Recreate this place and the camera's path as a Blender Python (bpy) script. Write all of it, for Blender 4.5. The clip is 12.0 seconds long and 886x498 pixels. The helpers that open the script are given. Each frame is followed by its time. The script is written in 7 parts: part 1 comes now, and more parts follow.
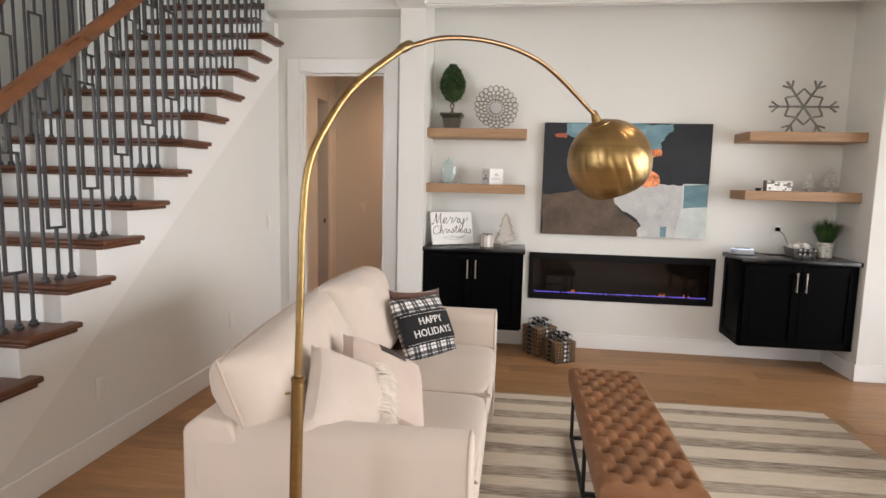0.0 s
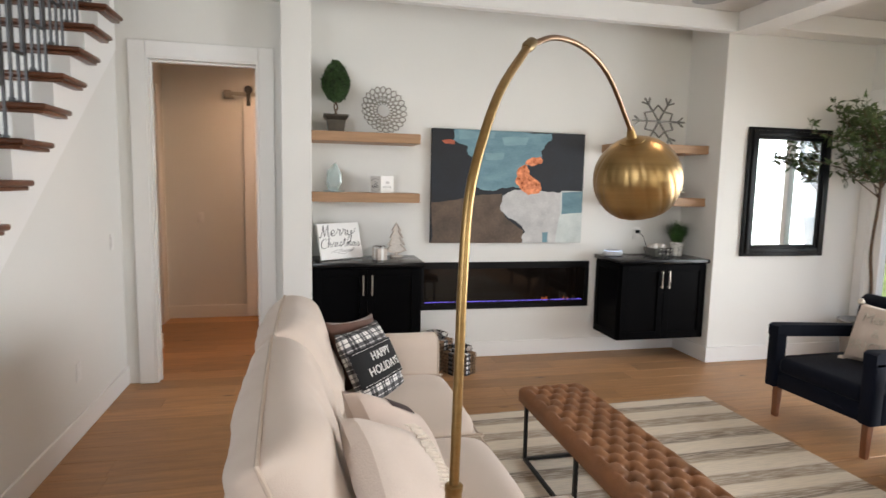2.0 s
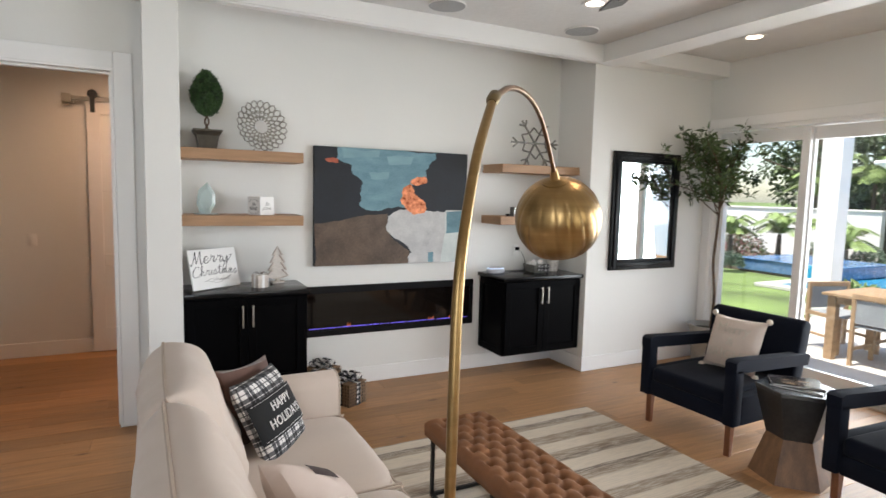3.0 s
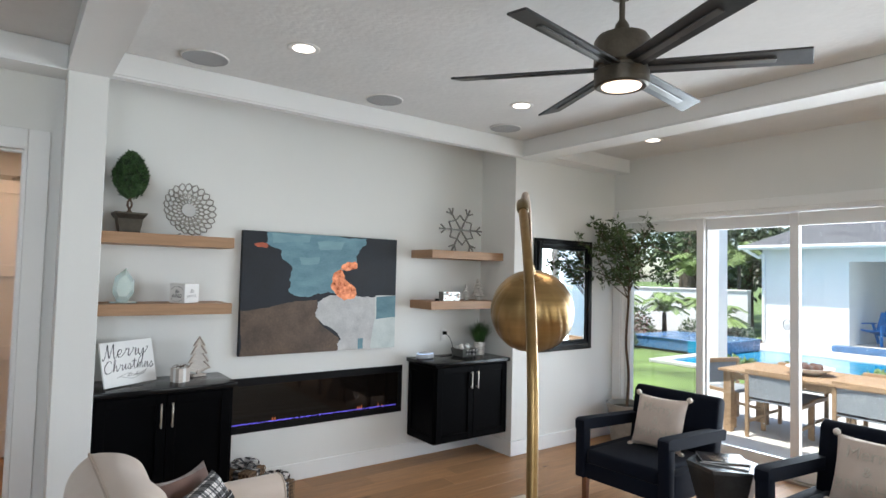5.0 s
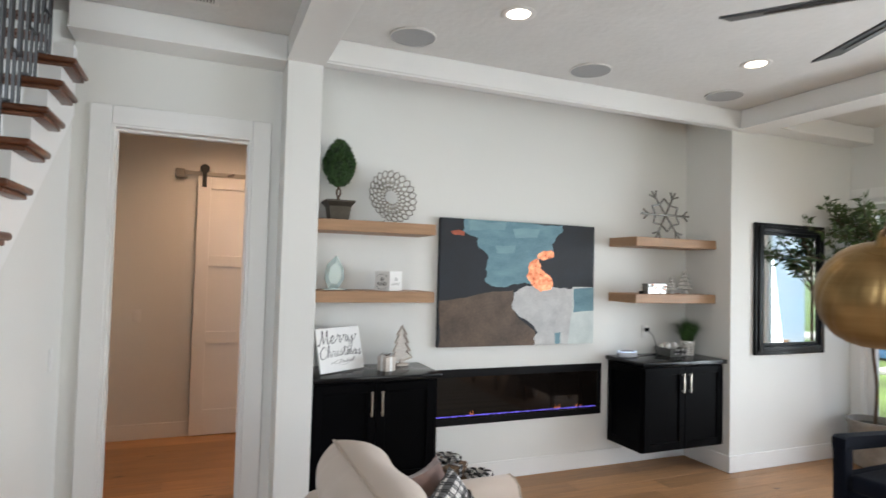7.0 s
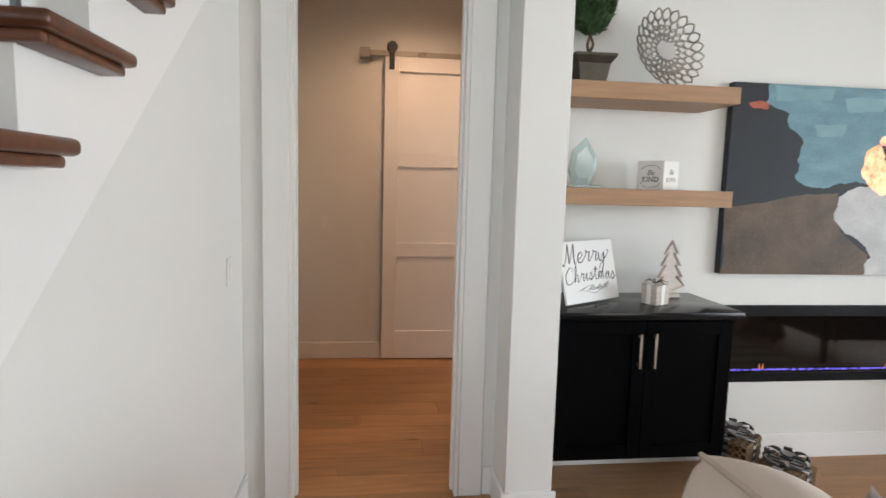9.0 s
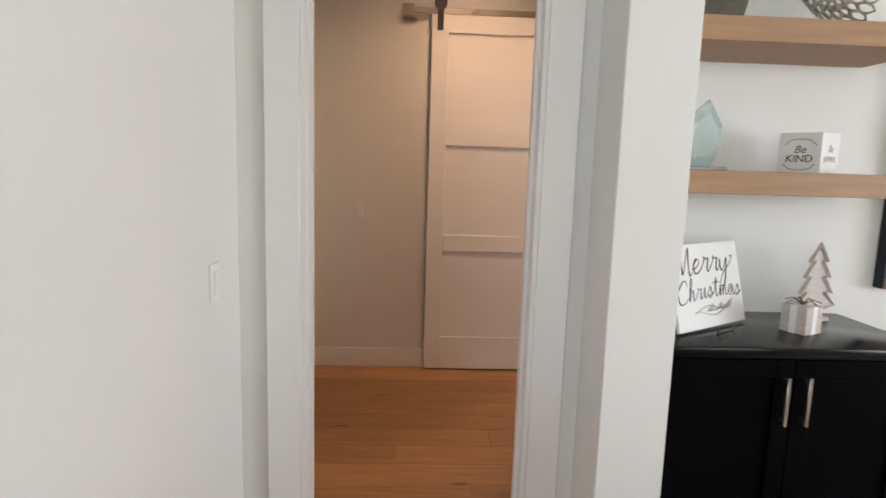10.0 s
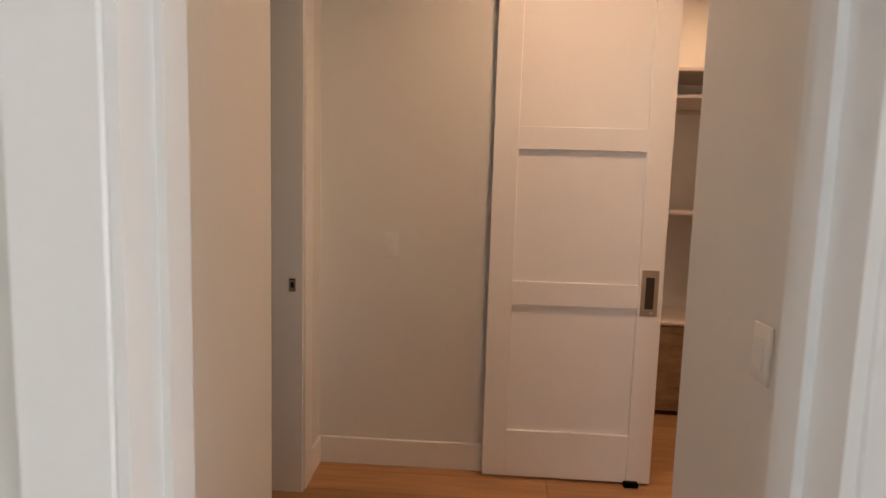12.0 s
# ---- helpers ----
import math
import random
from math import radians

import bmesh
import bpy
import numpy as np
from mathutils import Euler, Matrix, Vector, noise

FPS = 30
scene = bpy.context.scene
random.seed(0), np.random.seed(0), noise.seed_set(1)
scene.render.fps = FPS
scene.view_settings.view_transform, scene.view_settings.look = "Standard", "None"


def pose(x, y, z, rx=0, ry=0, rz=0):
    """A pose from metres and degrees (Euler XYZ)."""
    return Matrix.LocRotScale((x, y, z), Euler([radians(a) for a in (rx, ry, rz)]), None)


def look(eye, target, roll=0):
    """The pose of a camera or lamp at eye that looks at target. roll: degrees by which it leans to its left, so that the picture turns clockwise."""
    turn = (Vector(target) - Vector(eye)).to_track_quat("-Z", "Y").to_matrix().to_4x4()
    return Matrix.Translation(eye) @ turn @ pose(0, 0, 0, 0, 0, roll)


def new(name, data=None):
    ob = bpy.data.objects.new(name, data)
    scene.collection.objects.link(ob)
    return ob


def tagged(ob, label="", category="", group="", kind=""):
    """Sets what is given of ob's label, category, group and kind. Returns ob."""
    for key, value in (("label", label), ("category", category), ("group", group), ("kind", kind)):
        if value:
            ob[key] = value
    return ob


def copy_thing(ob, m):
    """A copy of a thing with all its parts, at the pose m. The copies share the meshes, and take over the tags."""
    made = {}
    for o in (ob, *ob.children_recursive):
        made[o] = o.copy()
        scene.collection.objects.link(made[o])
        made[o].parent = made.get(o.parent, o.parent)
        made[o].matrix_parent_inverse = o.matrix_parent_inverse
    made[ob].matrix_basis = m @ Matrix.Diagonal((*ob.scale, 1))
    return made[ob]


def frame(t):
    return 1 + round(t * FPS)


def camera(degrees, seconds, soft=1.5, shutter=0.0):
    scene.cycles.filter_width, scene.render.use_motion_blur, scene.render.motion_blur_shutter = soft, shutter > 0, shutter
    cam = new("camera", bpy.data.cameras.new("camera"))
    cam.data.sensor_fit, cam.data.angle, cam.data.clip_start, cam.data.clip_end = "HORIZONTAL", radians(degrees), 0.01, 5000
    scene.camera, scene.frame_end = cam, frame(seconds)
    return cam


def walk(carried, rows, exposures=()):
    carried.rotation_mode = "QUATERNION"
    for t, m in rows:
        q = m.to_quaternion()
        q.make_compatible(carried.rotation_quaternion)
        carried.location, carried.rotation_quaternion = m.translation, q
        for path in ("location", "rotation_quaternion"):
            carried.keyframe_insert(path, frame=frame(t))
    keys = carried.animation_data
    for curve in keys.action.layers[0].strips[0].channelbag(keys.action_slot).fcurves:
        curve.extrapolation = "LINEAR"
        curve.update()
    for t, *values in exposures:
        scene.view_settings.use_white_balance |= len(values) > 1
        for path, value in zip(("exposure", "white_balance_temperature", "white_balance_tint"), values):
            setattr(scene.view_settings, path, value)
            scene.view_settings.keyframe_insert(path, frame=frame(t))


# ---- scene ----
cam = camera(75.0, 12.0, 1.5, 0.3)
PATH = [
    (0, (0.072, 0.28, 1.506), (-0.187, 2.249, 1.269), 1.3),
    (0.5, (-0.177, 0.397, 1.517), (-0.326, 2.378, 1.283), 1.2),
    (1, (-0.383, 0.506, 1.521), (-0.375, 2.494, 1.299), 1.3),
    (1.5, (-0.62, 0.576, 1.546), (-0.4, 2.551, 1.318), 1.2),
    (2, (-0.756, 0.66, 1.56), (-0.307, 2.596, 1.336), 1.2),
    (2.5, (-0.831, 0.79, 1.611), (-0.144, 2.656, 1.391), 1.4),
    (3, (-0.923, 0.866, 1.675), (-0.023, 2.642, 1.482), 1.4),
    (3.5, (-1.041, 0.912, 1.652), (0.018, 2.605, 1.54), 1.4),
    (5.5, (-1.209, 1.046, 1.733), (-0.013, 2.645, 1.852), 1.2),
    (6, (-1.262, 1.106, 1.721), (-0.163, 2.773, 1.85), 1.3),
    (6.5, (-1.341, 1.267, 1.678), (-0.388, 3.021, 1.793), 1.4),
    (7, (-1.384, 1.502, 1.634), (-0.621, 3.349, 1.706), 1.5),
    (7.5, (-1.429, 1.737, 1.587), (-0.86, 3.654, 1.592), 1.5),
    (9.5, (-1.556, 3.101, 1.464), (-1.387, 5.076, 1.197), 1.7),
    (10, (-1.527, 3.434, 1.46), (-1.437, 5.413, 1.179), 1.8),
    (10.5, (-1.53, 3.771, 1.484), (-1.497, 5.75, 1.193), 1.4),
    (11, (-1.546, 4.113, 1.495), (-1.576, 6.093, 1.211), 1.3),
    (11.5, (-1.52, 4.431, 1.432), (-1.61, 6.413, 1.186), 1.4),
    (12, (-1.52, 4.732, 1.427), (-1.64, 6.717, 1.209), 1.7),
]
EXPOSURES = [(0, 0.93, 7200, 16), (1.5, 0.91, 7050, 14), (2.5, 0.87, 6850, 13), (3.5, 0.8, 6500, 11), (5.5, 0.72, 6200, 9), (6, 0.78, 6250, 9), (7, 0.9, 6450, 10), (9.5, 1.0, 6650, 11), (10.5, 0.98, 6800, 12), (12, 1.02, 6800, 12)]
walk(cam, [(t, look(eye, target, roll)) for t, eye, target, roll in PATH], EXPOSURES)

# ---- light ----
world = bpy.data.worlds.new("world")
scene.world = world
world.use_nodes = True
_wn = world.node_tree.nodes
_sky = _wn.new("ShaderNodeTexSky")
_sky.sky_type, _sky.sun_disc = "NISHITA", False
_sky.sun_elevation, _sky.sun_rotation = radians(71), radians(278)
world.node_tree.links.new(_sky.outputs[0], _wn["Background"].inputs[0])
_wn["Background"].inputs[1].default_value = 0.15

def sun_lamp(strength, azimuth, elevation):
    data = bpy.data.lights.new("sun", "SUN")
    data.energy, data.angle, data.color = strength, radians(0.5), (1.0, 0.95, 0.87)
    ob = new("sun", data)
    a, e = radians(azimuth), radians(elevation)
    way = Vector((-math.sin(a) * math.cos(e), -math.cos(a) * math.cos(e), -math.sin(e)))
    ob.matrix_world = Matrix.Translation((10, 0, 20)) @ way.to_track_quat("-Z", "Y").to_matrix().to_4x4()

def area_lamp(name, eye, target, sx, sy, watts, color, spread=180):
    data = bpy.data.lights.new(name, "AREA")
    data.shape, data.size, data.size_y, data.energy, data.color = "RECTANGLE", sx, sy, watts, color
    data.spread = radians(spread)
    new(name, data).matrix_world = look(eye, target)

def can_lamp(name, x, y, z, watts, color, r=0.06, blend=1.0, cone=150):
    data = bpy.data.lights.new(name, "SPOT")
    data.energy, data.color, data.shadow_soft_size = watts, color, r
    data.spot_size, data.spot_blend = radians(cone), blend
    new(name, data).matrix_world = look((x, y, z), (x, y + 1e-4, z - 1))

sun_lamp(5.0, -82, 71)
DAY, WARM = (0.86, 0.93, 1.0), (1.0, 0.62, 0.38)
area_lamp("slider_daylight", (4.52, 1.8, 1.25), (0, 2.2, 0.4), 4.4, 2.2, 112, DAY, 122)
# South windows are unseen, assumed from the soft light; aimed for balance.
area_lamp("front_window_daylight", (1.8, -3.1, 1.7), (-2.4, 3, 1.3), 3.0, 1.9, 29, (1.0, 0.97, 0.93))
area_lamp("stair_window_daylight", (-3.7, -3.1, 2.4), (-4.3, 4, 1.9), 1.8, 3.0, 84, (0.82, 0.9, 1.0))
can_lamp("hall_lamp", -1.2, 6.75, 3.02, 33, WARM)
# No fixture is built for these two; added to brighten side hall and closet.
can_lamp("side_hall_lamp", 0.1, 6.9, 3.02, 24, WARM)
can_lamp("closet_lamp", -0.1, 8.2, 3.02, 26, WARM)
for _x, _y in ((0.16, 4.24), (1.94, 4.21), (3.65, 4.18)):
    can_lamp("ceiling_can_lamp", _x, _y, 3.03, 6, (1.0, 0.8, 0.6))
can_lamp("fan_lamp", 0.963, 2.58, 2.53, 6, (1.0, 0.8, 0.62), 0.08)

# ---- materials ----
def material(name, color, rough=0.5, metal=0.0, spread=0.06, scale=6.0, bump=0.0, bump_scale=80.0, stretch=(1, 1, 1), per_object=0.0,
             emit=None, power=0.0, sheen=0.0, rough_var=0.08, space="Object", dark=None, spec=0.5):
    m = bpy.data.materials.new(name)
    m.use_nodes = True
    nt = m.node_tree
    n, l = nt.nodes, nt.links
    b = n["Principled BSDF"]
    co, mp = n.new("ShaderNodeTexCoord"), n.new("ShaderNodeMapping")
    mp.inputs["Scale"].default_value = stretch
    l.new(co.outputs[space], mp.inputs[0])
    big, fine = n.new("ShaderNodeTexNoise"), n.new("ShaderNodeTexNoise")
    big.inputs["Scale"].default_value, big.inputs["Detail"].default_value = scale, 5
    fine.inputs["Scale"].default_value, fine.inputs["Detail"].default_value = bump_scale, 4
    l.new(mp.outputs[0], big.inputs["Vector"]), l.new(mp.outputs[0], fine.inputs["Vector"])
    ramp = n.new("ShaderNodeValToRGB")
    c0 = dark if dark else tuple(c * (1 - spread * 2) for c in color)
    c1 = tuple(min(1, c * (1 + spread)) for c in color)
    ramp.color_ramp.elements[0].color, ramp.color_ramp.elements[1].color = (*c0, 1), (*c1, 1)
    ramp.color_ramp.elements[0].position, ramp.color_ramp.elements[1].position = 0.3, 0.7
    mixv = n.new("ShaderNodeMath"); mixv.operation = "MULTIPLY_ADD"
    mixv.inputs[1].default_value = 0.3
    sub = n.new("ShaderNodeMath"); sub.operation = "MULTIPLY"; sub.inputs[1].default_value = 0.7
    l.new(big.outputs[0], sub.inputs[0]), l.new(fine.outputs[0], mixv.inputs[0]), l.new(sub.outputs[0], mixv.inputs[2])
    l.new(mixv.outputs[0], ramp.inputs[0])
    out = ramp.outputs[0]
    if per_object:
        info, hsv = n.new("ShaderNodeObjectInfo"), n.new("ShaderNodeHueSaturation")
        rng = n.new("ShaderNodeMapRange")
        rng.inputs[3].default_value, rng.inputs[4].default_value = 1 - per_object, 1 + per_object
        l.new(info.outputs["Random"], rng.inputs[0]), l.new(rng.outputs[0], hsv.inputs["Value"]), l.new(out, hsv.inputs["Color"])
        add = n.new("ShaderNodeVectorMath"); add.operation = "ADD"
        sc = n.new("ShaderNodeMath"); sc.operation = "MULTIPLY"; sc.inputs[1].default_value = 40
        l.new(info.outputs["Random"], sc.inputs[0]), l.new(co.outputs[space], add.inputs[0]), l.new(sc.outputs[0], add.inputs[1])
        l.new(add.outputs[0], mp.inputs[0])
        out = hsv.outputs[0]
    l.new(out, b.inputs["Base Color"])
    rr = n.new("ShaderNodeMapRange")
    rr.inputs[3].default_value, rr.inputs[4].default_value = max(0.02, rough - rough_var), min(1, rough + rough_var)
    l.new(big.outputs[0], rr.inputs[0]), l.new(rr.outputs[0], b.inputs["Roughness"])
    b.inputs["Metallic"].default_value = metal
    b.inputs["Specular IOR Level"].default_value = spec
    if sheen:
        b.inputs["Sheen Weight"].default_value = sheen
    if bump:
        bp = n.new("ShaderNodeBump")
        bp.inputs["Strength"].default_value, bp.inputs["Distance"].default_value = bump, 0.004
        l.new(fine.outputs[0], bp.inputs["Height"]), l.new(bp.outputs[0], b.inputs["Normal"])
    if emit:
        b.inputs["Emission Color"].default_value, b.inputs["Emission Strength"].default_value = (*emit, 1), power
    return m

def glass(name, color=(1, 1, 1), rough=0.0, solid=False):
    m = bpy.data.materials.new(name)
    m.use_nodes = True
    n, l = m.node_tree.nodes, m.node_tree.links
    b = n["Principled BSDF"]
    if solid:
        b.inputs["Base Color"].default_value, b.inputs["Transmission Weight"].default_value, b.inputs["Roughness"].default_value = (*color, 1), 1.0, 0.02
        b.inputs["IOR"].default_value = 1.45
        return m
    tr, gl, mx, fr = n.new("ShaderNodeBsdfTransparent"), n.new("ShaderNodeBsdfGlossy"), n.new("ShaderNodeMixShader"), n.new("ShaderNodeMath")
    face, power = n.new("ShaderNodeLayerWeight"), n.new("ShaderNodeMath")
    face.inputs["Blend"].default_value = 0.5
    power.operation, fr.operation = "POWER", "MULTIPLY_ADD"
    power.inputs[1].default_value, fr.inputs[1].default_value, fr.inputs[2].default_value = 5.0, 0.9, 0.04
    l.new(face.outputs["Facing"], power.inputs[0]), l.new(power.outputs[0], fr.inputs[0])
    tr.inputs[0].default_value, gl.inputs["Roughness"].default_value = (*color, 1), 0.01
    l.new(fr.outputs[0], mx.inputs[0]), l.new(tr.outputs[0], mx.inputs[1]), l.new(gl.outputs[0], mx.inputs[2])
    l.new(mx.outputs[0], n["Material Output"].inputs[0])
    return m

M_WALL = material("wall_paint", (0.765, 0.76, 0.73), 0.6, 0, 0.015, 1.2, 0.12, 140)
M_TRIM = material("trim_paint", (0.83, 0.825, 0.81), 0.35, 0, 0.012, 2, 0.03, 60)
M_CEIL = material("ceiling_paint", (0.76, 0.755, 0.74), 0.75, 0, 0.03, 3, 0.55, 22)
_cb = next(q for q in M_CEIL.node_tree.nodes if q.type == "BUMP")
_cb.inputs["Strength"].default_value, _cb.inputs["Distance"].default_value = 0.6, 0.006
M_OAK = material("oak_floor", (0.40, 0.212, 0.096), 0.48, 0, 0.16, 3.0, 0.12, 40, (1.2, 14, 6), 0.17)
M_STAIRWOOD = material("stair_wood", (0.125, 0.044, 0.02), 0.32, 0, 0.25, 3, 0.08, 30, (2, 16, 10), 0.10)
M_RAILWOOD = material("rail_wood", (0.20, 0.075, 0.029), 0.3, 0, 0.25, 3, 0.06, 30, (12, 2, 4))
M_IRON = material("iron", (0.10, 0.10, 0.105), 0.45, 0.7, 0.1, 20)
M_BLACK = material("black_paint", (0.0025, 0.0025, 0.003), 0.4, 0, 0.1, 4, 0.03, 90, spec=0.03)
M_SHELF = material("shelf_oak", (0.38, 0.22, 0.12), 0.5, 0, 0.10, 3, 0.08, 50, (1.5, 18, 18))
M_SOFA = material("sofa_linen", (0.60, 0.50, 0.425), 0.9, 0, 0.04, 3, 0.35, 320, sheen=0.25)
M_PIPING = material("sofa_piping", (0.50, 0.41, 0.335), 0.9, 0, 0.05, 10)
M_BRASS = material("brushed_brass", (0.34, 0.22, 0.095), 0.32, 1.0, 0.12, 2, 0.10, 60, (1, 1, 26), rough_var=0.05)
M_TAN = material("tan_leather", (0.24, 0.105, 0.045), 0.52, 0, 0.18, 5, 0.10, 160, spec=0.35)
M_NAVY = material("navy_velvet", (0.003, 0.005, 0.012), 0.85, 0, 0.15, 4, 0.15, 200, sheen=0.03, spec=0.15)
M_LEG = material("chair_leg_wood", (0.20, 0.072, 0.03), 0.35, 0, 0.2, 4, 0, 30, (8, 8, 1))
M_NICKEL = material("brushed_nickel", (0.55, 0.51, 0.45), 0.3, 1.0, 0.05, 10)
M_PLASTIC = material("white_plastic", (0.80, 0.79, 0.77), 0.35, 0, 0.01)
M_MIRROR = material("mirror_glass", (0.9, 0.92, 0.92), 0.03, 1.0, 0.0, rough_var=0.01)
M_GLASS = glass("window_glass", (0.97, 0.985, 0.98))
M_DARK = material("dark_void", (0.02, 0.02, 0.02), 0.9)

# ---- helpers ----
def thing(name, label, category, at=(0, 0, 0), turn=0, group="", kind=""):
    ob = new(name)
    ob.empty_display_size = 0.1
    ob.matrix_basis = pose(*at, 0, 0, turn)
    return tagged(ob, label, category, group, kind)

def finish(name, bm, mat, smooth):
    me = bpy.data.meshes.new(name)
    bm.normal_update()
    bm.to_mesh(me)
    bm.free()
    if mat:
        me.materials.append(mat)
    if smooth:
        me.polygons.foreach_set("use_smooth", [True] * len(me.polygons))
        if smooth != "all":
            me.set_sharp_from_angle(angle=radians(40))
    return me

def part(name, bm, mat, parent, label="", smooth=True):
    ob = new(name, finish(name, bm, mat, smooth))
    ob.parent = parent
    return tagged(ob, label)

def struct(name, bm, mat, label, category, smooth=True, kind="structure", group=""):
    return tagged(new(name, finish(name, bm, mat, smooth)), label, category, group, kind)

def bmn():
    return bmesh.new()

def box(bm, x0, x1, y0, y1, z0, z1, bev=0.0, seg=1, m=None):
    vs = [bm.verts.new((x, y, z)) for x in (x0, x1) for y in (y0, y1) for z in (z0, z1)]
    fs = [bm.faces.new([vs[i] for i in f]) for f in ((0, 1, 3, 2), (4, 6, 7, 5), (0, 4, 5, 1), (2, 3, 7, 6), (0, 2, 6, 4), (1, 5, 7, 3))]
    es = list({e for f in fs for e in f.edges})
    if bev:
        r = bmesh.ops.bevel(bm, geom=es, offset=bev, segments=seg, profile=0.5, affect="EDGES", clamp_overlap=True)
        vs = list({v for f in r["faces"] for v in f.verts} | {v for v in vs if v.is_valid})
    if m is not None:
        bmesh.ops.transform(bm, matrix=m, verts=vs)
    return bm

def bx(*a, **k):
    return box(bmn(), *a, **k)

def prism(bm, pts, axis, a0, a1, bev=0.0):
    """A polygon in the plane across axis (0: y,z; 1: x,z; 2: x,y), pushed from a0 to a1."""
    def put(p, a):
        return {0: (a, p[0], p[1]), 1: (p[0], a, p[1]), 2: (p[0], p[1], a)}[axis]
    lo, hi = [bm.verts.new(put(p, a0)) for p in pts], [bm.verts.new(put(p, a1)) for p in pts]
    n = len(pts)
    fs = [bm.faces.new(lo[::-1]), bm.faces.new(hi)] + [bm.faces.new((lo[i], lo[(i + 1) % n], hi[(i + 1) % n], hi[i])) for i in range(n)]
    bmesh.ops.recalc_face_normals(bm, faces=fs)
    if bev:
        bmesh.ops.bevel(bm, geom=list({e for f in fs for e in f.edges}), offset=bev, segments=2, profile=0.5, affect="EDGES", clamp_overlap=True)
    return bm

def ring(bm, c, u, v, r, n):
    return [bm.verts.new(c + u * (r * math.cos(2 * math.pi * i / n)) + v * (r * math.sin(2 * math.pi * i / n))) for i in range(n)]

def tube(bm, pts, radii, n=10, closed=False, cap=True):
    pts = [Vector(p) for p in pts]
    if not hasattr(radii, "__len__"):
        radii = [radii] * len(pts)
    rings, up = [], None
    for i, p in enumerate(pts):
        a = pts[i - 1] if (i > 0 or closed) else p
        b = pts[(i + 1) % len(pts)] if (i < len(pts) - 1 or closed) else p
        d = (b - a).normalized()
        if up is None:
            up = d.orthogonal().normalized()
        up = (up - d * up.dot(d)).normalized()
        rings.append(ring(bm, p, up, d.cross(up), radii[i], n))
    m = len(rings)
    for i in range(m if closed else m - 1):
        a, b = rings[i], rings[(i + 1) % m]
        for j in range(n):
            bm.faces.new((a[j], a[(j + 1) % n], b[(j + 1) % n], b[j]))
    if cap and not closed:
        bm.faces.new(rings[0][::-1]), bm.faces.new(rings[-1])
    return bm

def lathe(bm, profile, c=(0, 0, 0), n=32, cap=True):
    rings = [ring(bm, Vector((c[0], c[1], c[2] + z)), Vector((1, 0, 0)), Vector((0, 1, 0)), max(r, 1e-4), n) for r, z in profile]
    for a, b in zip(rings, rings[1:]):
        for j in range(n):
            bm.faces.new((a[j], a[(j + 1) % n], b[(j + 1) % n], b[j]))
    if cap:
        bm.faces.new(rings[0][::-1]), bm.faces.new(rings[-1])
    return bm

def spline(pts, steps=6):
    """Catmull-Rom through the points."""
    p = [Vector(q) for q in pts]
    p = [p[0] * 2 - p[1]] + p + [p[-1] * 2 - p[-2]]
    out = []
    for i in range(1, len(p) - 2):
        for s in range(steps):
            t = s / steps
            a, b, c, d = p[i - 1:i + 3]
            out.append(0.5 * (2 * b + (c - a) * t + (2 * a - 5 * b + 4 * c - d) * t * t + (3 * b - a - 3 * c + d) * t ** 3))
    return out + [p[-2]]

def cushion(bm, sx, sy, sz, m=None, k=14, edge=0.25, sharp=4.0, sag=0.0, seed=0, wob=0.0):
    """A stuffed cushion: sx by sy across, sz thick at the middle, round the origin."""
    tops, bots = {}, {}
    for side, grid in ((1, tops), (-1, bots)):
        for i in range(k + 1):
            for j in range(k + 1):
                u, v = 2 * i / k - 1, 2 * j / k - 1
                if side < 0 and (abs(u) == 1 or abs(v) == 1):
                    grid[i, j] = tops[i, j]
                    continue
                h = (max(0, 1 - abs(u) ** sharp) * max(0, 1 - abs(v) ** sharp)) ** 0.5
                pin = 1 - sag * (1 - abs(u) ** 2) * abs(v) ** 8, 1 - sag * (1 - abs(v) ** 2) * abs(u) ** 8
                w = wob * noise.noise((u * 1.7 + seed, v * 1.7, side * 2.3 + seed))
                grid[i, j] = bm.verts.new((u * sx / 2 * pin[1], v * sy / 2 * pin[0], side * sz / 2 * (edge + (1 - edge) * h) * (h > 0) + w * h))
    for side, grid in ((1, tops), (-1, bots)):
        for i in range(k):
            for j in range(k):
                q = [grid[i, j], grid[i + 1, j], grid[i + 1, j + 1], grid[i, j + 1]]
                bm.faces.new(q if side > 0 else q[::-1])
    if m is not None:
        bmesh.ops.transform(bm, matrix=m, verts=list({*tops.values(), *bots.values()}))
    return bm

def words(name, text, size, mat, parent, m, depth=0.002, align="CENTER", shear=0.0, spacing=1.0, label=""):
    cu = bpy.data.curves.new(name, "FONT")
    cu.body, cu.size, cu.extrude, cu.align_x, cu.align_y, cu.shear, cu.space_character = text, size, depth, align, "CENTER", shear, spacing
    cu.resolution_u = 3
    tmp = new(name, cu)
    bpy.context.view_layer.update()
    me = bpy.data.meshes.new_from_object(tmp.evaluated_get(bpy.context.evaluated_depsgraph_get()))
    bpy.data.objects.remove(tmp)
    me.transform(m)
    me.materials.clear()
    me.materials.append(mat)
    ob = new(name, me)
    ob.parent = parent
    return tagged(ob, label)

# ---- structure ----
CEIL, BEAM = 3.05, 2.90
WX, EX = -2.11, 4.30          # stair wall, slider wall
SOUTH = -3.0
DX0, DX1, DF, DB = -1.907, -1.128, 5.332, 5.437   # hall doorway: sides, front and back of its wall
SD1 = 7.235                     # far side of the side room doorway
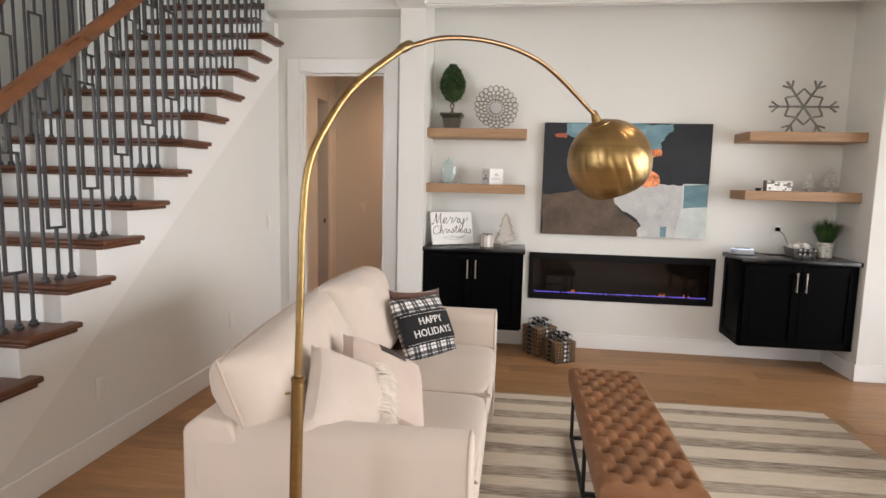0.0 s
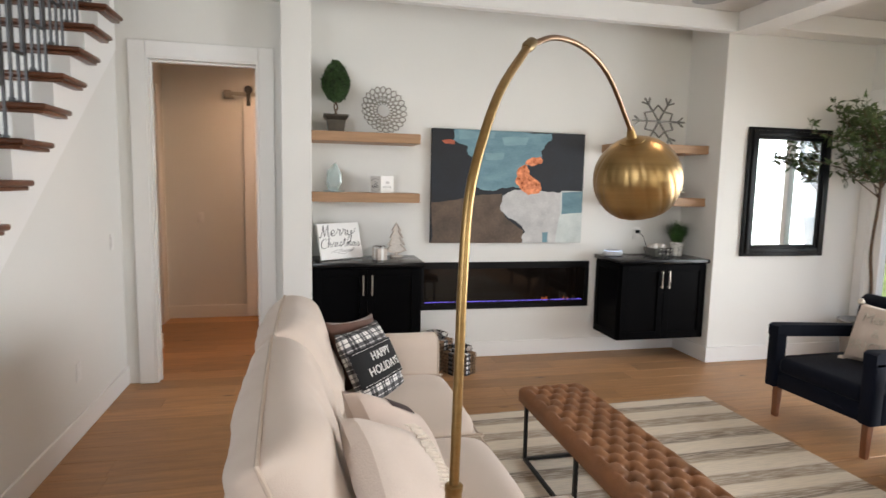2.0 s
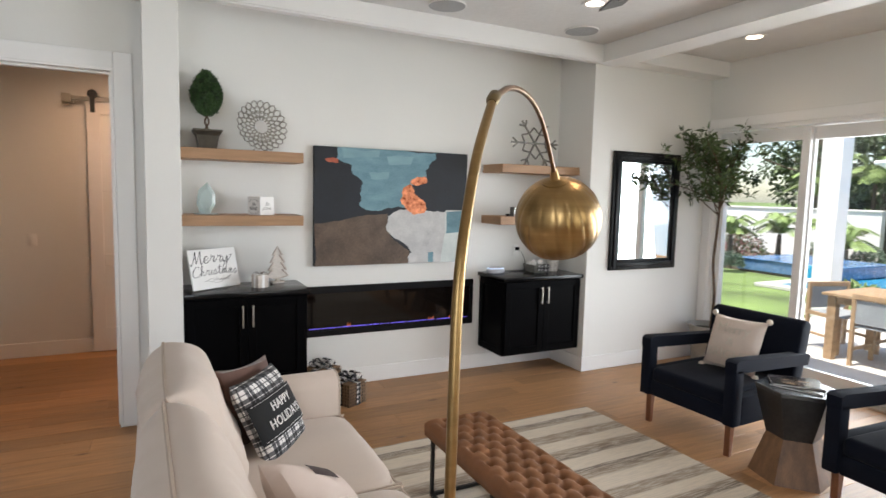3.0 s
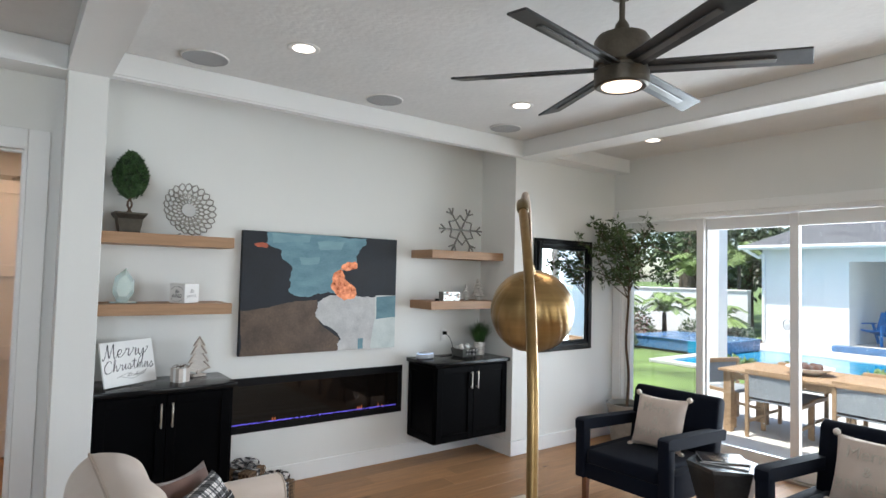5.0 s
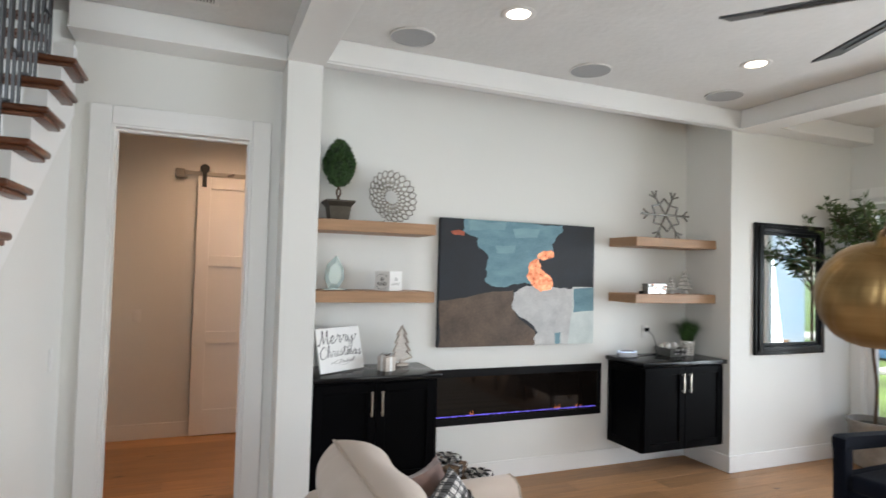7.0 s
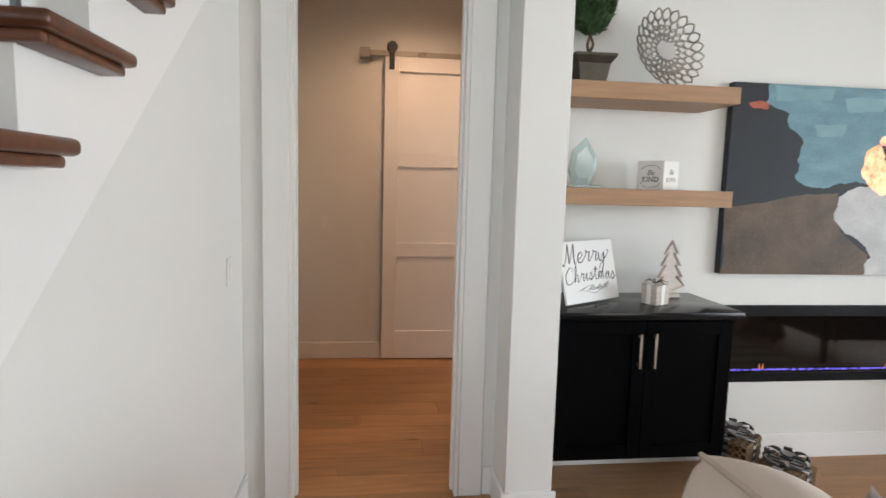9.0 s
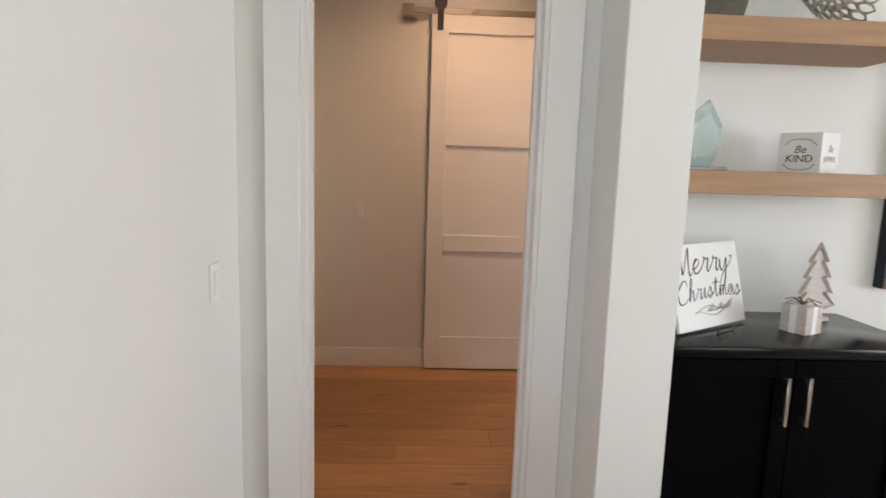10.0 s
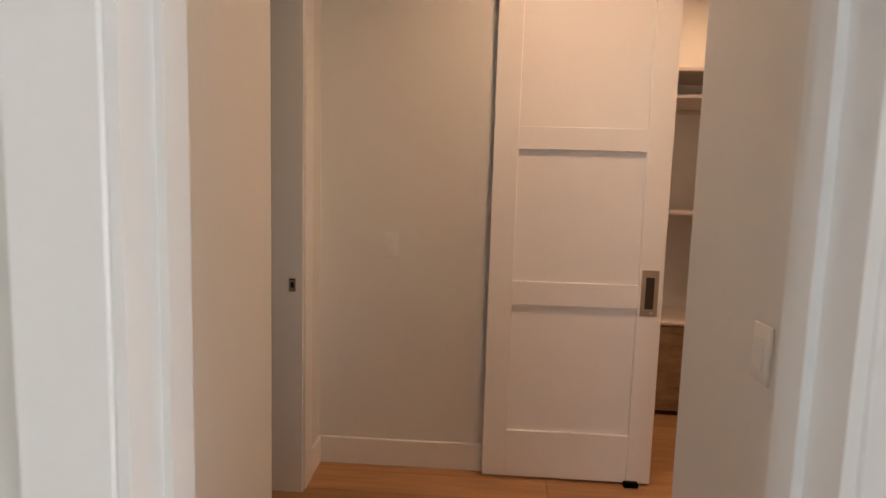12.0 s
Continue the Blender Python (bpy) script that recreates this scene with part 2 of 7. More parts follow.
PX0, PX1 = -0.956, -0.742       # wall end between doorway and alcove

b = bmn()
box(b, -5.1, 4.35, SOUTH - 0.1, 9.2, -0.2, -0.014)
floor = struct("floor", b, material("subfloor", (0.12, 0.07, 0.035), 0.9), "honey-toned oak plank floor with knots", "floor")

# back wall with the doorway, pillar, alcove and pier
b = bmn()
box(b, WX, DX0, DF, DB, 0, CEIL)
box(b, DX1, PX0, DF, DB, 0, CEIL)
box(b, DX0, DX1, DF, DB, 2.44, CEIL)
struct("wall_door", b, M_WALL, "off-white painted wall round the hall doorway", "wall")
struct("wall_pillar", bx(PX0, PX1, 5.09, 5.72, 0, CEIL, 0.004), M_WALL, "off-white painted wall end beside the alcove", "wall")
struct("wall_alcove", bx(PX1, 2.74, 5.59, 5.72, 0, CEIL), M_WALL, "off-white painted alcove back wall", "wall")
struct("wall_pier", bx(2.74, EX + 0.25, 5.09, 5.72, 0, CEIL, 0.004), M_WALL, "off-white painted wall with a mirror", "wall")

# slider wall
Y1, YN, PITCH = 4.995, 5, 0.855
Y0 = Y1 - 0.08 - YN * PITCH
b = bmn()
prism(b, [(SOUTH, 0), (Y0, 0), (Y0, 2.40), (Y1, 2.40), (Y1, 0), (5.09, 0), (5.09, CEIL), (SOUTH, CEIL)], 0, EX, EX + 0.22)
struct("wall_slider", b, M_WALL, "off-white painted wall above the sliding doors", "wall")
b = bmn()
box(b, EX - 0.022, EX - 0.001, Y1 - 0.005, Y1 + 0.092, 0.0, 2.394, 0.003)
struct("trim_slider_side", b, M_TRIM, "white door casing", "trim")
struct("trim_slider_head", bx(EX - 0.024, EX - 0.001, Y0 - 0.1, Y1 + 0.093, 2.395, 2.49, 0.003), M_TRIM, "white door head casing", "trim")
struct("trim_slider_jamb", bx(EX - 0.01, EX + 0.22, Y1 - 0.02, Y1 - 0.001, 0, 2.398), M_TRIM, "white door jamb", "trim")
struct("trim_slider_soffit", bx(EX - 0.01, EX + 0.22, Y0, Y1 - 0.021, 2.36, 2.399), M_TRIM, "white door head jamb", "trim")

def slider_panel(y1, i, offset):
    w = PITCH + 0.06
    t = thing("door_%d" % (i + 2), "tall white-framed sliding glass door panel", "sliding door", (EX + offset, y1, 0.02), kind="structure")
    for n, a in (("stile", (-0.075, 0, 0, 2.33)), ("stile", (-w, -w + 0.075, 0, 2.33))):
        part(n, bx(-0.022, 0.022, a[0], a[1], a[2], a[3], 0.004), M_TRIM, t)
    part("top_rail", bx(-0.022, 0.022, -w + 0.075, -0.075, 2.215, 2.33, 0.003), M_TRIM, t)
    part("bottom_rail", bx(-0.022, 0.022, -w + 0.075, -0.075, 0, 0.14, 0.003), M_TRIM, t)
    g = part("pane", bx(-0.004, 0.004, -w + 0.07, -0.07, 0.13, 2.22), M_GLASS, t, "clear glass pane")
    g.visible_shadow = False
for i in range(YN):
    slider_panel(Y1 - 0.02 - i * PITCH, i, 0.07 + 0.05 * (i % 2))
struct("door_sill", bx(EX - 0.01, EX + 0.26, Y0, Y1, -0.013, 0.018, 0.004), M_NICKEL, "metal sliding door track", "door sill")

# stair wall, skirt and the wall of the hall
RISE, RUN, Z1, N1 = 0.190, 0.249, 1.158, 2.958   # Z1: top of the tread whose nosing stands at N1
K0, K1 = -6, 12
def tread_z(k): return Z1 + RISE * k
def nose_y(k): return N1 + RUN * k
SK = (4.0, 1.45)      # a place on the skirt's lower line
def skirt_z(y): return SK[1] + (y - SK[0]) * RISE / RUN
yb = SK[0] - SK[1] * RUN / RISE
b = bmn()
prism(b, [(yb, 0), (DF - 0.001, 0), (DF - 0.001, skirt_z(DF))], 0, WX - 0.12, WX)
struct("wall_stair", b, M_WALL, "off-white painted wall under the staircase", "wall")
b = bmn()
saw = []
for k in range(K0, 11):
    saw += [(nose_y(k) + 0.03, (tread_z(k - 1) if k > K0 else 0.0)), (nose_y(k) + 0.03, tread_z(k) - 0.035)]
saw = [p for p in saw if p[0] < DF - 0.01]
saw.append((DF - 0.01, saw[-1][1]))
poly = saw + [(DF - 0.01, skirt_z(DF - 0.01)), (yb, 0.0)]
prism(b, poly, 0, WX - 0.10, WX + 0.012)
struct("stair_skirt", b, M_TRIM, "white sawtooth stair skirt board", "stair skirt")

b = bmn()
box(b, WX - 0.12, -2.095, DB + 0.001, 6.30, 0, CEIL)
box(b, WX - 0.12, WX - 0.001, DF, DB, 2.2, 5.6)
struct("wall_hall_left", b, M_WALL, "off-white painted hall wall", "wall")
struct("wall_hall_right", bx(-0.955, -0.82, DB + 0.001, 6.30, 0, CEIL), M_WALL, "off-white painted hall wall", "wall")
b = bmn()
box(b, -2.42, -0.72, 7.53, 7.65, 0, CEIL)
box(b, -0.72, 0.10, 7.53, 7.65, 2.42, CEIL)
box(b, 0.10, 1.40, 7.53, 7.65, 0, CEIL)
struct("wall_hall_back", b, M_WALL, "off-white painted hall end wall", "wall")
b = bmn()
box(b, -2.42, -2.30, SD1, 7.53, 0, CEIL)
box(b, -2.42, -2.30, 6.30, SD1, 2.42, CEIL)
struct("wall_side_room", b, M_WALL, "off-white painted wall with a doorway", "wall")
struct("wall_side_room_far", bx(-4.2, -4.1, 5.6, 8.2, 0, CEIL), M_WALL, "grey-white wall of a side room", "wall")
struct("wall_side_room_end", bx(-4.2, -2.42, 8.1, 8.2, 0, CEIL), M_WALL, "grey-white wall of a side room", "wall")
struct("wall_side_room_near", bx(-4.2, -2.231, 5.52, 5.6, 0, CEIL), M_WALL, "grey-white wall of a side room", "wall")
struct("wall_hall_end", bx(1.40, 1.52, 5.72, 7.65, 0, CEIL), M_WALL, "off-white hall wall", "wall")
struct("wall_closet_end", bx(0.9, 1.0, 7.651, 8.9, 0, CEIL), M_WALL, "off-white closet wall", "wall")
struct("wall_closet_back", bx(-1.3, 1.0, 8.9, 9.0, 0, CEIL), M_WALL, "off-white closet wall", "wall")
struct("wall_closet_side", bx(-1.4, -1.3, 7.651, 9.0, 0, CEIL), M_WALL, "off-white closet wall", "wall")

# walls that close the place behind the camera, with assumed window openings
b = bmn()
for a in ((-5.1, -4.6, 0, 5.7), (-2.8, 0.3, 0, 5.7), (3.3, EX + 0.22, 0, 5.7), (-4.6, -2.8, 0, 0.9), (-4.6, -2.8, 3.9, 5.7), (0.3, 3.3, 0, 0.75), (0.3, 3.3, 2.65, 5.7)):
    box(b, a[0], a[1], SOUTH - 0.12, SOUTH, a[2], a[3])
struct("wall_south", b, M_WALL, "off-white painted wall with assumed window openings", "wall")
struct("wall_stair_far", bx(-5.1, -5.0, SOUTH, 8.2, 0, 5.7), M_WALL, "off-white boarded wall beyond the stairs", "wall")
struct("wall_stair_end", bx(-5.0, WX - 0.121, 8.2, 8.3, 0, 5.7), M_WALL, "off-white wall at the head of the stairs", "wall")
struct("wall_upper", bx(WX - 0.12, WX, SOUTH, 8.2, CEIL + 0.12, 5.7), M_WALL, "off-white wall of the stairwell", "wall")
struct("ceiling_stairwell", bx(-5.1, WX, SOUTH, 8.3, 5.7, 5.8), M_CEIL, "white stairwell ceiling", "ceiling")
struct("ceiling", bx(WX - 0.12, EX + 0.22, SOUTH - 0.12, 5.72, CEIL, CEIL + 0.12), M_CEIL, "white knockdown-textured ceiling", "ceiling")
struct("ceiling_hall", bx(WX - 0.12, 1.52, 5.721, 9.0, CEIL, CEIL + 0.12), M_CEIL, "white hall ceiling", "ceiling")
struct("ceiling_side_room", bx(-4.2, WX - 0.121, 5.52, 8.199, CEIL, CEIL + 0.12), M_CEIL, "white side room ceiling", "ceiling")

def beam(name, x0, x1, y0, y1):
    struct(name, bx(x0, x1, y0, y1, BEAM, CEIL, 0.006), M_TRIM, "white boxed ceiling beam", "ceiling beam")
beam("ceiling_beam_left", -0.955, -0.74, SOUTH, 5.03)
beam("ceiling_beam_right", 2.77, 3.02, SOUTH, 5.03)
beam("ceiling_beam_alcove", -0.955, 3.02, 5.031, 5.115)
beam("ceiling_beam_door", WX, PX0 - 0.001, 5.116, DF - 0.001)
beam("ceiling_beam_pier", 3.021, EX - 0.001, 4.89, 5.089)
b = bmn()
box(b, -0.962, -0.733, SOUTH, 5.03, BEAM - 0.012, BEAM - 0.001)
struct("trim_beam_left", b, M_TRIM, "white beam moulding", "trim")
struct("trim_beam_right", bx(2.763, 3.027, SOUTH, 5.03, BEAM - 0.012, BEAM - 0.001), M_TRIM, "white beam moulding", "trim")
struct("trim_beam_door", bx(WX, PX0 - 0.002, 5.101, DF - 0.001, BEAM - 0.012, BEAM - 0.001), M_TRIM, "white beam moulding", "trim")
struct("trim_beam_alcove", bx(-0.962, 3.02, 5.031, 5.10, BEAM - 0.012, BEAM - 0.001), M_TRIM, "white beam moulding", "trim")

# baseboards
def board(name, x0, x1, y0, y1, h=0.14):
    b = bmn()
    box(b, x0, x1, y0, y1, 0.0, h, 0.004)
    struct(name, b, M_TRIM, "white painted baseboard", "baseboard")
board("baseboard_stair", WX + 0.001, WX + 0.016, yb + 0.2, DF - 0.001)
board("baseboard_door", DX1 + 0.116, PX0 - 0.001, DF - 0.016, DF - 0.001)
board("baseboard_pillar_side", PX0 - 0.016, PX0 - 0.001, 5.0895, DF - 0.017)
board("baseboard_pillar", PX0 - 0.016, PX1 + 0.016, 5.074, 5.089)
board("baseboard_alcove", PX1 + 0.001, 2.739, 5.574, 5.589)
board("baseboard_alcove_side", 2.724, 2.739, 5.075, 5.573)
board("baseboard_pier", 2.724, EX - 0.001, 5.074, 5.089)
board("baseboard_hall_back", -2.299, -1.40, 7.514, 7.529)
board("baseboard_hall_left", -2.094, -2.079, DB + 0.02, 6.30)
board("baseboard_hall_left_end", -2.23, -2.079, 6.301, 6.316)
board("baseboard_hall_right", -0.971, -0.956, DB + 0.02, 6.316)
board("baseboard_side", -2.299, -2.284, SD1 + 0.111, 7.513)

# doorway casings
def casing(name, x0, x1, z1, y, depth, w=0.115):
    for i, a in enumerate(((x0 - w, x0, 0, z1 + w), (x1, x1 + w, 0, z1 + w))):
        b = bmn()
        box(b, a[0], a[1], y, y + depth, a[2], a[3], 0.004)
        struct("trim_%s_%s" % (name, "ab"[i]), b, M_TRIM, "white painted door casing", "trim")
    struct("trim_%s_head" % name, bx(x0 + 0.001, x1 - 0.001, y, y + depth, z1, z1 + w, 0.004), M_TRIM, "white painted door casing", "trim")
casing("doorway", DX0, DX1, 2.43, DF - 0.022, 0.021, 0.113)
casing("doorway_hall", DX0, DX1, 2.43, DB + 0.001, 0.018, 0.10)
b = bmn()
JA, JB, JC, JD = DF - 0.019, DB + 0.017, DF + 0.045, DF + 0.08
box(b, DX0 + 0.001, DX0 + 0.016, JA, JB, 0, 2.418)
box(b, DX1 - 0.016, DX1 - 0.001, JA, JB, 0, 2.418)
box(b, DX0 + 0.001, DX1 - 0.001, JA, JB, 2.419, 2.434)
box(b, DX0 + 0.016, DX0 + 0.028, JC, JD, 0, 2.405)
box(b, DX1 - 0.028, DX1 - 0.016, JC, JD, 0, 2.405)
box(b, DX0 + 0.016, DX1 - 0.016, JC, JD, 2.405, 2.419)
struct("trim_doorway_jamb", b, M_TRIM, "white painted door jamb", "trim")
b = bmn()
box(b, -2.299, -2.28, SD1, SD1 + 0.11, 0, 2.52, 0.004)
struct("trim_side_doorway", b, M_TRIM, "white painted door casing", "trim")
b = bmn()
box(b, -2.43, -2.29, SD1 - 0.018, SD1 - 0.001, 0, 2.42)
struct("trim_side_doorway_jamb", b, M_TRIM, "white painted door jamb", "trim")

# ---- staircase ----
stairs = thing("stairs", "open staircase with dark wood treads and white risers", "stairs", kind="structure")
SX0, SX1 = -3.32, -2.03
for k in range(K0, K1):
    z, y = tread_z(k), nose_y(k)
    xr = SX1 if y + RUN + 0.09 < DF - 0.01 else WX - 0.125
    b = bmn()
    box(b, SX0, xr, y, min(y + RUN + 0.09, DF - 0.02 if y < DF - 0.02 and xr == SX1 else 99) if xr == SX1 else y + RUN + 0.03, z - 0.03, z, 0.012, 3)
    t = part("tread", b, M_STAIRWOOD, stairs, "dark-stained wooden tread")
    b = bmn()
    box(b, SX0 + 0.02, xr - 0.018 if xr == SX1 else xr, y + 0.014, y + 0.034, z - 0.05, z - 0.03, 0.006, 2)
    if xr == SX1:
        box(b, xr - 0.085, xr - 0.018, y + 0.034, y + RUN + 0.07, z - 0.05, z - 0.03, 0.006, 2)
    part("cove", b, M_STAIRWOOD, t)
    part("riser", bx(SX0 + 0.05, min(xr, WX) - 0.001, y + 0.035, y + 0.055, z - RISE, z - 0.03), M_TRIM, stairs, "white painted riser")
# rails and balusters on both open sides
SLOPE = RISE / RUN
def rail_z(y): return 2.203 + (y - 3.104) * SLOPE
def rounded(bm, pts, w, h, n=3):
    prof = [(-w, -h), (w, -h), (w * 1.0, -h * 0.2), (w * 0.86, h * 0.55), (w * 0.5, h), (-w * 0.5, h), (-w * 0.86, h * 0.55), (-w, -h * 0.2)]
    rings = [[bm.verts.new((p[0] + a, p[1], p[2] + c)) for a, c in prof] for p in pts]
    for r, q in zip(rings, rings[1:]):
        for j in range(len(prof)):
            bm.faces.new((r[j], r[(j + 1) % len(prof)], q[(j + 1) % len(prof)], q[j]))
    bm.faces.new(rings[0][::-1]), bm.faces.new(rings[-1])
    bmesh.ops.recalc_face_normals(bm, faces=bm.faces)
    return bm
H = 0.0065
foot_me = bmn()
for a, c, d in ((0.017, 0.0, 0.012), (0.013, 0.012, 0.026)):
    box(foot_me, -a, a, -a, a, c, d, 0.003)
foot_me = finish("shoe", foot_me, M_IRON, False)
def loop_mesh(h):
    b = bmn()
    lo, hi = h * 0.26, h * 0.80
    box(b, -H, H, -H, H, 0, lo + H)
    box(b, -H, H, -H, H, hi - H, h)
    for s in (-1, 1):
        box(b, -H, H, s * 0.05 - H, s * 0.05 + H, lo - H, hi + H)
    box(b, -H, H, -0.05, 0.05, lo - H, lo + H)
    box(b, -H, H, -0.05, 0.05, hi - H, hi + H)
    return b
for bxx in (-2.20, -3.15):
    for k in range(K0 + 2, K1):
        y, z = nose_y(k), tread_z(k)
        if bxx == -2.20 and y > 5.05:
            continue
        for j in range(3):
            yy = y + 0.06 + j * RUN / 3
            h = rail_z(yy) - 0.035 - z
            if j == 1:
                b = loop_mesh(h)
            else:
                b = bx(-H, H, -H, H, 0, h)
            bmesh.ops.translate(b, vec=(bxx, yy, z), verts=b.verts)
            p = part("baluster", b, M_IRON, stairs, "", False)
            f = new("shoe", foot_me)
            f.parent, f.location = p, (bxx, yy, z)
            f = new("shoe", foot_me)
            f.parent, f.location, f.rotation_euler = p, (bxx, yy, z + h + 0.004), (math.pi, 0, 0)
    ya, yz = nose_y(K0 + 2) - 0.1, 5.1 if bxx == -2.20 else nose_y(K1)
    part("handrail", rounded(bmn(), [(bxx, ya, rail_z(ya)), (bxx, yz, rail_z(yz))], 0.032, 0.036), M_RAILWOOD, stairs, "polished brown wooden handrail")
prism(b := bmn(), [(nose_y(K0) + 0.06, 0), (nose_y(K1), 0), (nose_y(K1), tread_z(K1 - 2)), (nose_y(K0) + 0.06, 0.02)], 0, SX0 + 0.05, SX0 + 0.09)
part("stringer", b, M_TRIM, stairs, "white painted stringer")

def plate(name, at, turn, label, toggle, w=0.07, h=0.115):
    t = thing(name, label, "light switch" if toggle else "outlet", at, turn)
    part("cover_plate", bx(-w / 2, w / 2, -0.006, 0, -h / 2, h / 2, 0.002, 2), M_PLASTIC, t)
    if toggle:
        part("rocker", bx(-0.016, 0.016, -0.010, -0.006, -0.033, 0.033, 0.0015), M_PLASTIC, t)
    else:
        for s in (-0.02, 0.02):
            part("socket", bx(-0.016, 0.016, -0.0085, -0.006, s - 0.014, s + 0.014, 0.002), M_PLASTIC, t)
plate("wall_outlet", (WX + 0.001, 2.984, 0.373), 90, "white duplex outlet on the stair wall", False)
plate("wall_outlet", (WX + 0.001, 4.40, 0.40), 90, "white duplex outlet on the stair wall", False)
plate("light_switch", (WX + 0.001, 5.089, 1.11), 90, "white rocker switch on the stair wall", True)
plate("light_switch", (-1.94, 7.529, 1.135), 0, "white rocker switch on the hall wall", True)
plate("light_switch", (-0.956, 5.87, 1.12), -90, "white rocker switch on the hall wall", True)
plate("wall_outlet", (2.27, 5.589, 1.13), 0, "white outlet with a plugged-in charger", False)

# ---- alcove ----
def pull(t, x, y, z0, z1, mat=M_NICKEL):
    b = bmn()
    box(b, x - 0.006, x + 0.006, y - 0.032, y - 0.022, z0, z1, 0.002)
    for z in (z0 + 0.015, z1 - 0.015):
        box(b, x - 0.005, x + 0.005, y - 0.024, y, z - 0.005, z + 0.005)
    return part("handle", b, mat, t, "brushed brass bar handle")

def shaker(name, x0, x1, z0, z1, y, parent, hx, mat=M_BLACK):
    w, b = 0.06, bmn()
    box(b, x0, x0 + w, y - 0.02, y, z0, z1, 0.002)
    box(b, x1 - w, x1, y - 0.02, y, z0, z1, 0.002)
    box(b, x0 + w, x1 - w, y - 0.02, y, z1 - w, z1, 0.002)
    box(b, x0 + w, x1 - w, y - 0.02, y, z0, z0 + w, 0.002)
    box(b, x0 + w, x1 - w, y - 0.008, y, z0 + w, z1 - w)
    d = part(name, b, mat, parent, "black shaker-style door")
    pull(d, hx, y - 0.02, z1 - 0.21, z1 - 0.05)
    return d

def floating_cabinet(x0, x1, zb, zt, label, open_side):
    yb_, yf = 5.588, 5.165
    c = thing("floating_cabinet", label, "cabinet", ((x0 + x1) / 2, yb_, zb), group="floating cabinets")
    w, h = (x1 - x0) / 2, zt - zb
    part("body", bx(-w, w, -(yb_ - yf), 0, 0, h - 0.032, 0.002), M_BLACK, c)
    y = yf - yb_
    shaker("door", -w + 0.012, -0.0015, 0.012, h - 0.045, y, c, -0.035)
    shaker("door", 0.0015, w - 0.012, 0.012, h - 0.045, y, c, 0.035)
    b = bmn()
    if open_side:
        x, s = (-w, -1) if open_side < 0 else (w, 1)
        yy0, yy1 = y + 0.005, -0.015
        for a in ((yy0, yy0 + 0.055, 0.012, h - 0.045), (yy1 - 0.055, yy1, 0.012, h - 0.045), (yy0 + 0.055, yy1 - 0.055, h - 0.10, h - 0.045), (yy0 + 0.055, yy1 - 0.055, 0.012, 0.07)):
            box(b, min(x, x + s * 0.012), max(x, x + s * 0.012), *a, 0.002)
        part("side_panel", b, M_BLACK, c)
    return c

LC0, LC1, RC0, RC1 = PX1 + 0.002, 0.105, 1.875, 2.736
floating_cabinet(LC0, LC1, 0.235, 0.935, "black shaker wall-hung cabinet with brass handles", 1)
floating_cabinet(RC0, RC1, 0.215, 0.935, "black shaker wall-hung cabinet with brass handles", -1)
def counter(x0, x1):
    c = thing("cabinet_top", "polished black slab on a wall-hung cabinet", "countertop", ((x0 + x1) / 2, 5.588, 0.9035), group="cabinet tops")
    w = (x1 - x0) / 2
    part("slab", bx(-w, w, -0.475, 0, 0, 0.034, 0.003, 2), material("black_top", (0.005, 0.005, 0.006), 0.18, 0, 0.1, 6, 0, rough_var=0.04, spec=0.3), c)
counter(LC0, LC1 + 0.025)
counter(RC0 - 0.03, RC1)

def shelf(x0, x1, z1):
    s = thing("floating_shelf", "thick oak floating shelf on the alcove wall", "shelf", ((x0 + x1) / 2, 5.588, z1 - 0.075), group="floating shelves")
    w = (x1 - x0) / 2
    part("board", bx(-w, w, -0.345, 0, 0, 0.075, 0.002), M_SHELF, s)
S1, S2 = 1.948, 1.478
for z in (S1, S2):
    shelf(PX1 + 0.001, 0.107, z)
    shelf(1.868, 2.738, z)

# linear fireplace let into the wall
fp = thing("fireplace", "black linear electric fireplace with blue ember glow", "fireplace", (0.985, 5.588, 0.445))
fw, fh = 0.81, 0.427
b = bmn()
box(b, -fw, fw, -0.014, 0.0, fh - 0.06, fh, 0.002)
box(b, -fw, fw, -0.014, 0.0, 0, 0.05, 0.002)
box(b, -fw, -fw + 0.04, -0.014, 0.0, 0.05, fh - 0.06, 0.002)
box(b, fw - 0.04, fw, -0.014, 0.0, 0.05, fh - 0.06, 0.002)
part("frame", b, material("fire_frame", (0.006, 0.006, 0.007), 0.4, spec=0.15), fp, "matt black surround")
part("fire_glass", bx(-fw + 0.04, fw - 0.04, -0.006, -0.001, 0.05, fh - 0.06), material("fire_glass", (0.008, 0.006, 0.005), 0.05, 0, 0.05, rough_var=0.01, spec=0.35), fp, "dark reflecting glass")
b = bmn()
for i in range(150):
    x = -fw + 0.06 + (2 * fw - 0.12) * i / 149
    s = random.uniform(0.0012, 0.0052)
    box(b, x - s, x + s, -0.009, -0.007, 0.066 + random.uniform(-0.003, 0.003) - s * 0.6, 0.068 + s, m=None)
part("ember_strip", b, material("blue_ember", (0.05, 0.04, 0.3), 0.4, emit=(0.20, 0.15, 1.0), power=0.5), fp, "blue glowing crystal strip", False)
M_FLAME = material("flame", (0.3, 0.08, 0.02), 0.5, emit=(1.0, 0.25, 0.08), power=0.2)
